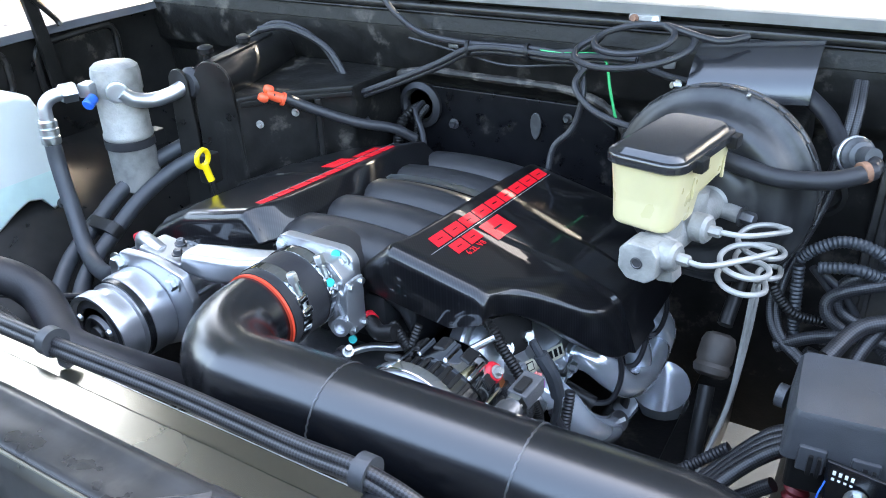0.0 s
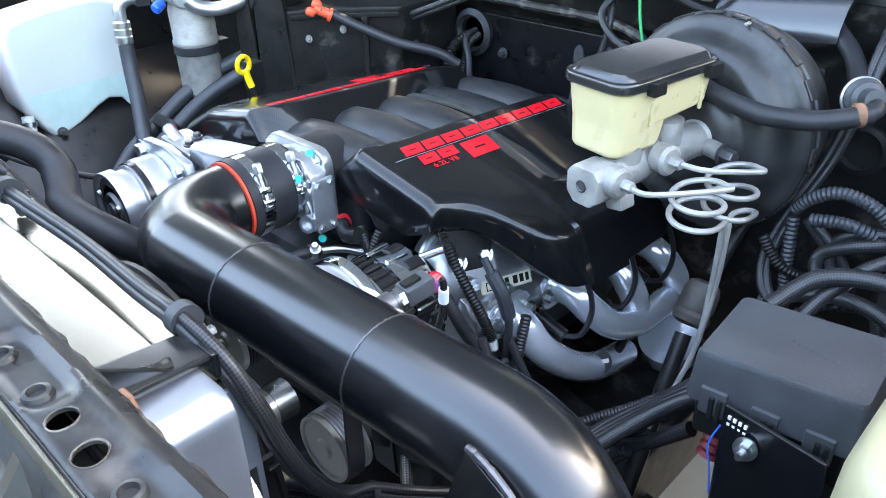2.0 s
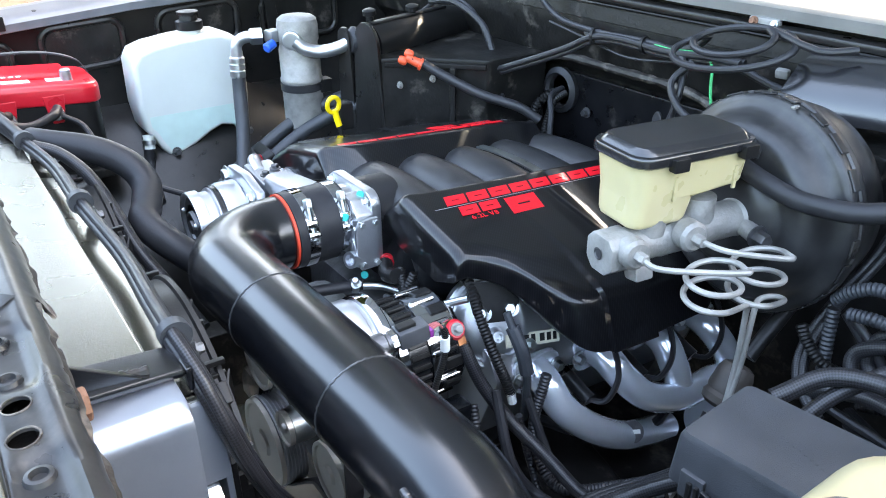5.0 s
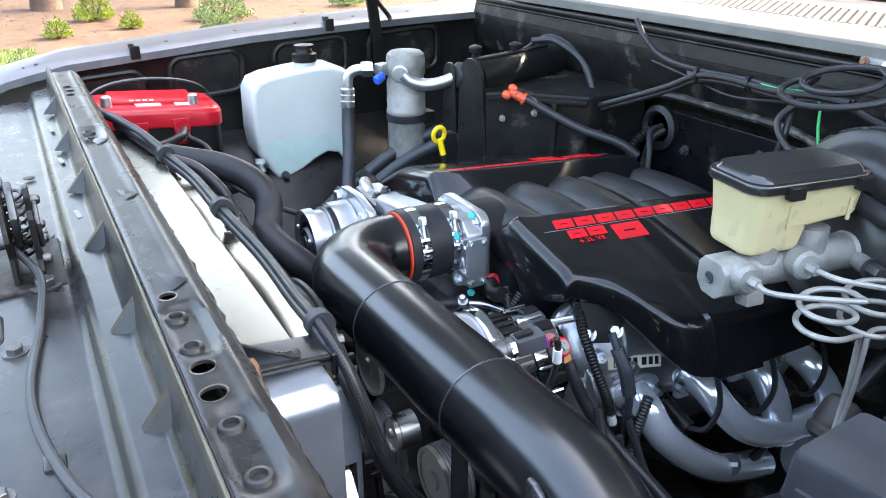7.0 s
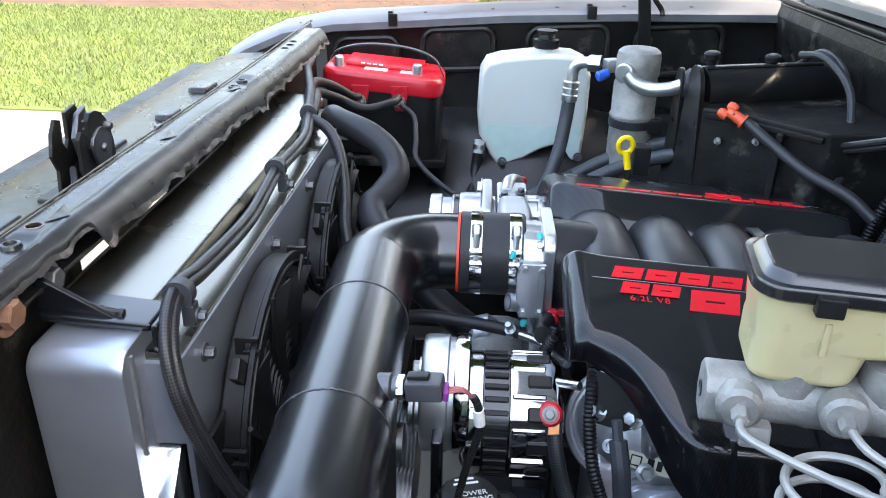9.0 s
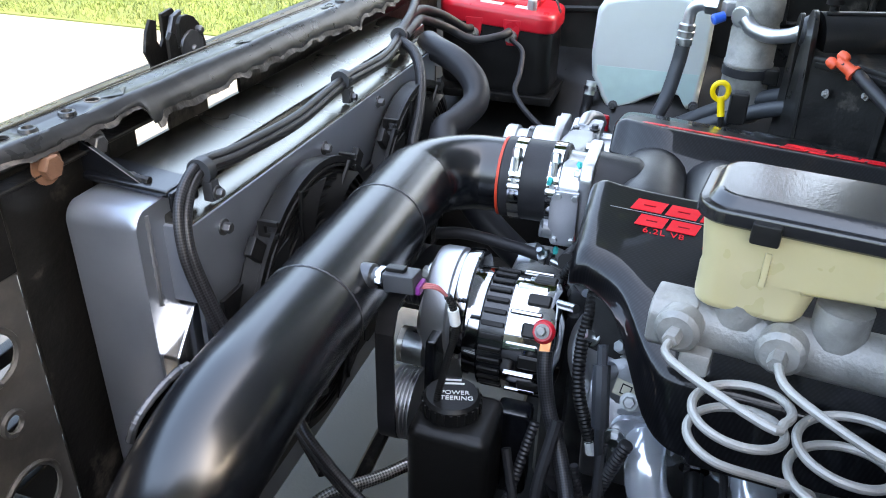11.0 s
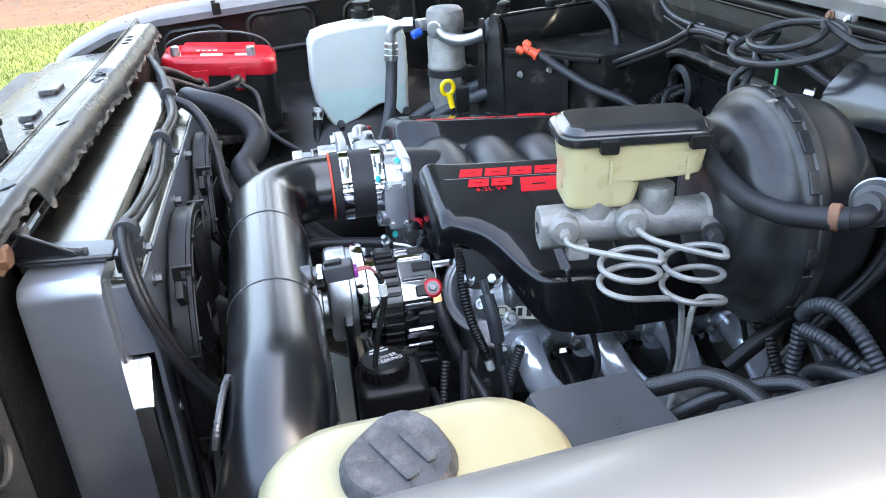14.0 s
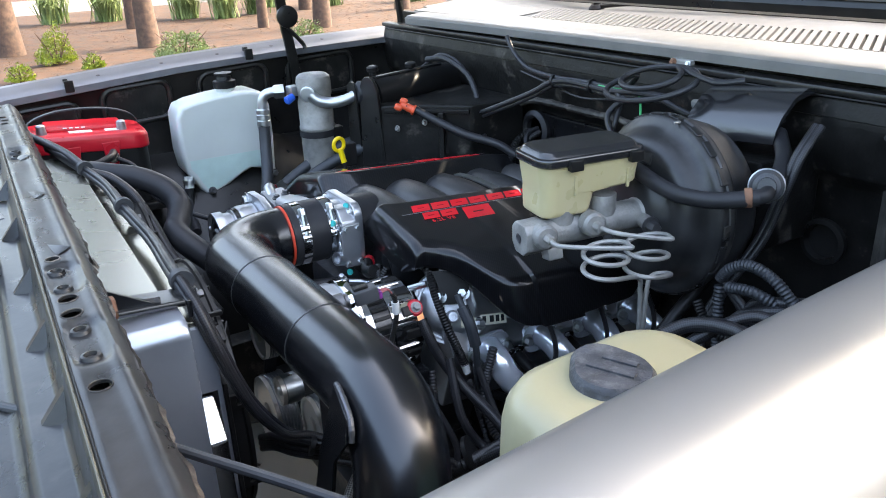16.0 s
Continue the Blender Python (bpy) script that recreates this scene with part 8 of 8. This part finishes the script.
part("grommet_loom", tube([(-0.21, 0.955, 0.92), (-0.205, 0.92, 0.91), (-0.18, 0.90, 0.88), (-0.16, 0.88, 0.85), (-0.13, 0.86, 0.83)], 0.006, 10, 8), WIRE, fw)

part("loom", tube([(0.24, 0.885, 1.06), (0.3, 0.9, 1.04), (0.38, 0.91, 1.035), (0.46, 0.92, 1.06)], 0.006, 10, 8), WIRE, fw)
part("loom", tube([(0.17, 0.86, 1.06), (0.16, 0.83, 1.03), (0.2, 0.81, 1.0), (0.27, 0.8, 0.985), (0.33, 0.8, 0.98)], 0.0055, 10, 8), WIRE, fw)
part("thin_wire", tube([(-0.2, 0.9, 1.06), (-0.1, 0.9, 1.045), (0.0, 0.9, 1.03), (0.1, 0.9, 1.04), (0.2, 0.895, 1.05)], 0.0025, 8, 8), WIRE, fw)
for p in ((-0.12, 0.928, 1.05), (0.05, 0.928, 1.045), (0.28, 0.928, 1.055), (-0.24, 0.955, 1.0)):
    part("wire_clip", box(p, (0.02, 0.012, 0.014), 0.003, (15, 0, 10)), CAST_DULL, fw)
for x, z, r in ((-0.14, 0.885, 0.007), (0.1, 0.93, 0.006), (0.26, 0.97, 0.007), (0.14, 0.98, 0.006)):
    part("stud", hex_bolt((x, 0.958, z), (0, -1, 0), r, 0.01), GUNMETAL, fw)

dw = thing("driver_wiring", (0.7, 0.7, 0.75), "tangle of black looms between booster and inner fender", "wiring")
rn = random.Random(11)
for d in (0.0, 0.0085):
    part("main_cable", tube([(0.555 + d, 0.86, 1.075), (0.558 + d, 0.82, 1.04), (0.555 + d, 0.80, 0.995), (0.541 + d, 0.78, 0.916), (0.523 + d, 0.745, 0.855), (0.515 + d, 0.71, 0.80), (0.53 + d, 0.68, 0.765), (0.57 + d, 0.66, 0.742)], 0.0058, 12, 8), BRAID, dw, "braided cable")
part("steel_loom", tube([(0.541, 0.705, 0.862), (0.547, 0.70, 0.80), (0.555, 0.70, 0.73)], 0.0085, 12, 8, ribs=0.006), RUBBER_BLUE, dw)
for k in range(5):
    z = 0.69 + 0.014 * k
    pts = [(0.59 + rn.uniform(-0.02, 0.02), 0.70 + rn.uniform(-0.05, 0.05), z)]
    for j in range(1, 5):
        pts.append((0.59 + 0.065 * j + rn.uniform(-0.02, 0.02), 0.66 + rn.uniform(-0.06, 0.06), z + rn.uniform(-0.03, 0.04)))
    part("loom", tube(pts, rn.uniform(0.005, 0.011), 10, 8, ribs=0.006 if k % 3 == 0 else 0.0), BRAID if k % 2 else WIRE, dw)
for r, m, ribs, pts in (
        (0.0085, RUBBER_BLUE, 0.0055, [(0.54, 0.705, 0.872), (0.558, 0.70, 0.894), (0.589, 0.70, 0.911), (0.63, 0.70, 0.904), (0.665, 0.71, 0.87)]),
        (0.0085, RUBBER_BLUE, 0.0055, [(0.565, 0.69, 0.872), (0.597, 0.69, 0.879), (0.623, 0.695, 0.876), (0.655, 0.72, 0.852)]),
        (0.0075, PLASTIC, 0.005, [(0.515, 0.69, 0.832), (0.527, 0.69, 0.814), (0.55, 0.69, 0.795), (0.579, 0.70, 0.788), (0.63, 0.71, 0.785)]),
        (0.0085, BRAID, 0.0, [(0.69, 0.74, 0.862), (0.64, 0.70, 0.860), (0.606, 0.692, 0.847), (0.587, 0.69, 0.832), (0.585, 0.685, 0.817), (0.597, 0.68, 0.802), (0.63, 0.68, 0.785)]),
        (0.0085, BRAID, 0.0, [(0.70, 0.75, 0.88), (0.645, 0.71, 0.872), (0.61, 0.702, 0.862), (0.596, 0.70, 0.84), (0.60, 0.695, 0.815), (0.63, 0.69, 0.80)]),
        (0.009, BRAID, 0.0, [(0.535, 0.675, 0.748), (0.574, 0.675, 0.774), (0.617, 0.672, 0.792), (0.66, 0.66, 0.80), (0.72, 0.64, 0.79)]),
        (0.0055, WIRE, 0.0, [(0.57, 0.70, 0.862), (0.592, 0.70, 0.845), (0.61, 0.70, 0.825), (0.625, 0.70, 0.80)]),
        (0.0055, WIRE, 0.0, [(0.558, 0.70, 0.866), (0.58, 0.705, 0.84), (0.60, 0.705, 0.815), (0.615, 0.70, 0.79)])):
    part("loom", tube(pts, r, 12, 9, ribs=ribs), m, dw)
part("loop_cable", tube([(0.60, 0.50, 0.86), (0.63, 0.545, 0.885), (0.69, 0.56, 0.895), (0.74, 0.54, 0.885), (0.78, 0.5, 0.86), (0.80, 0.45, 0.82)], 0.0095, 12, 8), BRAID, dw)
part("loop_cable", tube([(0.62, 0.5, 0.83), (0.64, 0.55, 0.87), (0.68, 0.60, 0.90), (0.73, 0.60, 0.89), (0.77, 0.56, 0.86)], 0.008, 12, 8), BRAID, dw)
part("red_wire", tube([(0.72, 0.535, 0.882), (0.735, 0.52, 0.872), (0.74, 0.505, 0.855)], 0.0025, 8, 5), RED_PLASTIC, dw, "red wire end")
part("wall_cable", tube([(0.62, 0.93, 1.06), (0.7, 0.9, 1.02), (0.78, 0.86, 0.98), (0.85, 0.80, 0.95)], 0.006, 10, 8), WIRE, dw)
relay = thing("relay_cluster", (0.86, 0.72, 0.9), "round black firewall connector with wires", "connector")
part("disc", lathe([(0.06, 0), (0.065, 0.01), (0.065, 0.03), (0.05, 0.045), (0.02, 0.05)], (0.89, 0.72, 0.99), (-1, -0.3, 0.1), 30), PLASTIC, relay)
for k in range(4):
    part("wire", tube([(0.835, 0.70 + 0.012 * k, 1.03), (0.80, 0.70 + 0.012 * k, 1.04), (0.77, 0.74 + 0.012 * k, 1.01), (0.76, 0.80, 0.95 - 0.02 * k), (0.78, 0.84, 0.86)], 0.0035, 8, 6), WIRE, relay)
part("bulkhead_plug", box((0.70, 0.955, 1.02), (0.05, 0.03, 0.05), 0.006), PLASTIC, relay)
part("column_hole", lathe([(0.034, 0), (0.038, 0.004), (0.038, 0.012), (0.03, 0.014), (0.028, 0.002), (0.01, 0.001)], (0.535, 0.96, 0.869), (0, -1, 0), 32), BLACK_PAINT, relay, "round steering column opening")
part("wall_ring", lathe([(0.03, 0), (0.034, 0.006), (0.026, 0.01), (0.022, 0.004)], (0.72, 0.958, 0.88), (0, -1, 0), 24), BLACK_PAINT, relay)

steer = thing("steering_shaft", (0.47, 0.6, 0.45), "black steering shaft with a rusty joint boot", "steering shaft")
part("boot", lathe([(0.016, 0), (0.024, 0.005), (0.026, 0.014), (0.023, 0.02), (0.025, 0.026), (0.024, 0.05), (0.02, 0.06), (0.012, 0.064)], (0.463, 0.628, 0.70), (0.02, 0.55, 0.8), 26), BOOT, steer)
part("shaft", tube([(0.48, 0.46, 0.46), (0.468, 0.57, 0.62), (0.463, 0.62, 0.69)], 0.0115, 12, 4), PLASTIC, steer)
part("joint", tube([(0.465, 0.675, 0.76), (0.468, 0.72, 0.80), (0.47, 0.80, 0.86), (0.47, 0.95, 0.95)], 0.0105, 12, 5), PLASTIC, steer)
chassis = thing("chassis_frame", (0, 0.3, 0.3), "black steel chassis rails under the engine", "chassis")
for sx in (-1, 1):
    part("rail", box((sx * 0.43, 1.75, 0.42), (0.06, 4.4, 0.14), 0.008), BLACK_DUSTY, chassis)
part("crossmember", box((0, 0.5, 0.36), (0.84, 0.46, 0.09), 0.03), BLACK_DUSTY, chassis)
part("oil_pan", loft([[Vector((a * s, 0.6 + b * s, z)) for a, b in rounded_rect(0.36, 0.5, 0.04, 3)] for z, s in ((0.40, 0.8), (0.42, 0.9), (0.5, 1.0))]), GUNMETAL, chassis)
part("bell_housing", lathe([(0.2, 0), (0.21, 0.02), (0.16, 0.16), (0.12, 0.3)], (0, 0.85, 0.58), (0, 1, -0.05), 28), CAST_DULL, chassis, "cast bell housing")
for sx in (-1, 1):
    part("engine_mount", loft([[Vector((sx * x, y, z)) for y, z in ((0.5, z0), (0.62, z0), (0.6, z0 + 0.06), (0.52, z0 + 0.06))] for x, z0 in ((0.16, 0.5), (0.41, 0.42))], bevel=0.004), BLACK_DUSTY, chassis)
    part("control_arm", box((sx * 0.56, 0.45, 0.36), (0.3, 0.3, 0.05), 0.02, (0, sx * 12, 0)), BLACK_DUSTY, chassis)
for sx in (-1, 1):
    for wy in (0.42, 3.4):
        tyre = part("tyre", lathe([(0.2, -0.12), (0.33, -0.12), (0.355, -0.09), (0.36, 0.0), (0.355, 0.09), (0.33, 0.12), (0.2, 0.12)], (sx * 0.86, wy, 0.36), (1, 0, 0), 40), RUBBER, chassis)
        part("rim", lathe([(0.03, -0.05), (0.17, -0.03), (0.2, -0.1), (0.2, 0.1), (0.17, 0.03), (0.03, 0.05)], (sx * 0.86, wy, 0.36), (1, 0, 0), 32), ALU_DULL, tyre)
for wy in (0.42, 3.4):
    part("axle", tube([(-0.8, wy, 0.3), (0, wy, 0.29), (0.8, wy, 0.3)], 0.035, 10, 3), BLACK_DUSTY, chassis)
# Added dark sheet hides sunlit ground, standing in for shade below the header.
part("ground_shade_sheet", loft([[Vector((x, y, z)) for y, z in ((0.38, 0.5), (0.9, 0.47), (0.9, 0.46), (0.38, 0.49))] for x in (0.14, 0.41)]), BLACK_DUSTY, chassis)
part("starter_lead", tube([(0.25, 0.5, 0.6), (0.3, 0.58, 0.56), (0.33, 0.68, 0.55), (0.3, 0.78, 0.58)], 0.008, 10, 6), RUBBER, chassis)
part("sway_bar", tube([(-0.42, 0.1, 0.44), (0.0, 0.08, 0.43), (0.42, 0.1, 0.44)], 0.012, 10, 6), BLACK_DUSTY, chassis)
braid = thing("steel_braided_line", (0.4, 0.2, 0.6), "stainless braided fluid line", "hose")
part("line", tube([(0.31, 0.245, 0.655), (0.36, 0.2, 0.65), (0.42, 0.15, 0.655), (0.47, 0.11, 0.62), (0.5, 0.06, 0.55)], 0.0075, 12, 8), STEEL_BRAID, braid)
boot = thing("rubber_bellows", (0.585, 0.33, 0.64), "red ribbed rubber bellows beside the fuse box", "bellows")
part("bellows", lathe([(0.011 if k % 2 else 0.014, 0.005 * k) for k in range(9)], (0.602, 0.415, 0.715), (0.1, 0.3, 1), 22), mat("dull_red_rubber", (0.16, 0.01, 0.014), 0.55, var=0.3), boot)
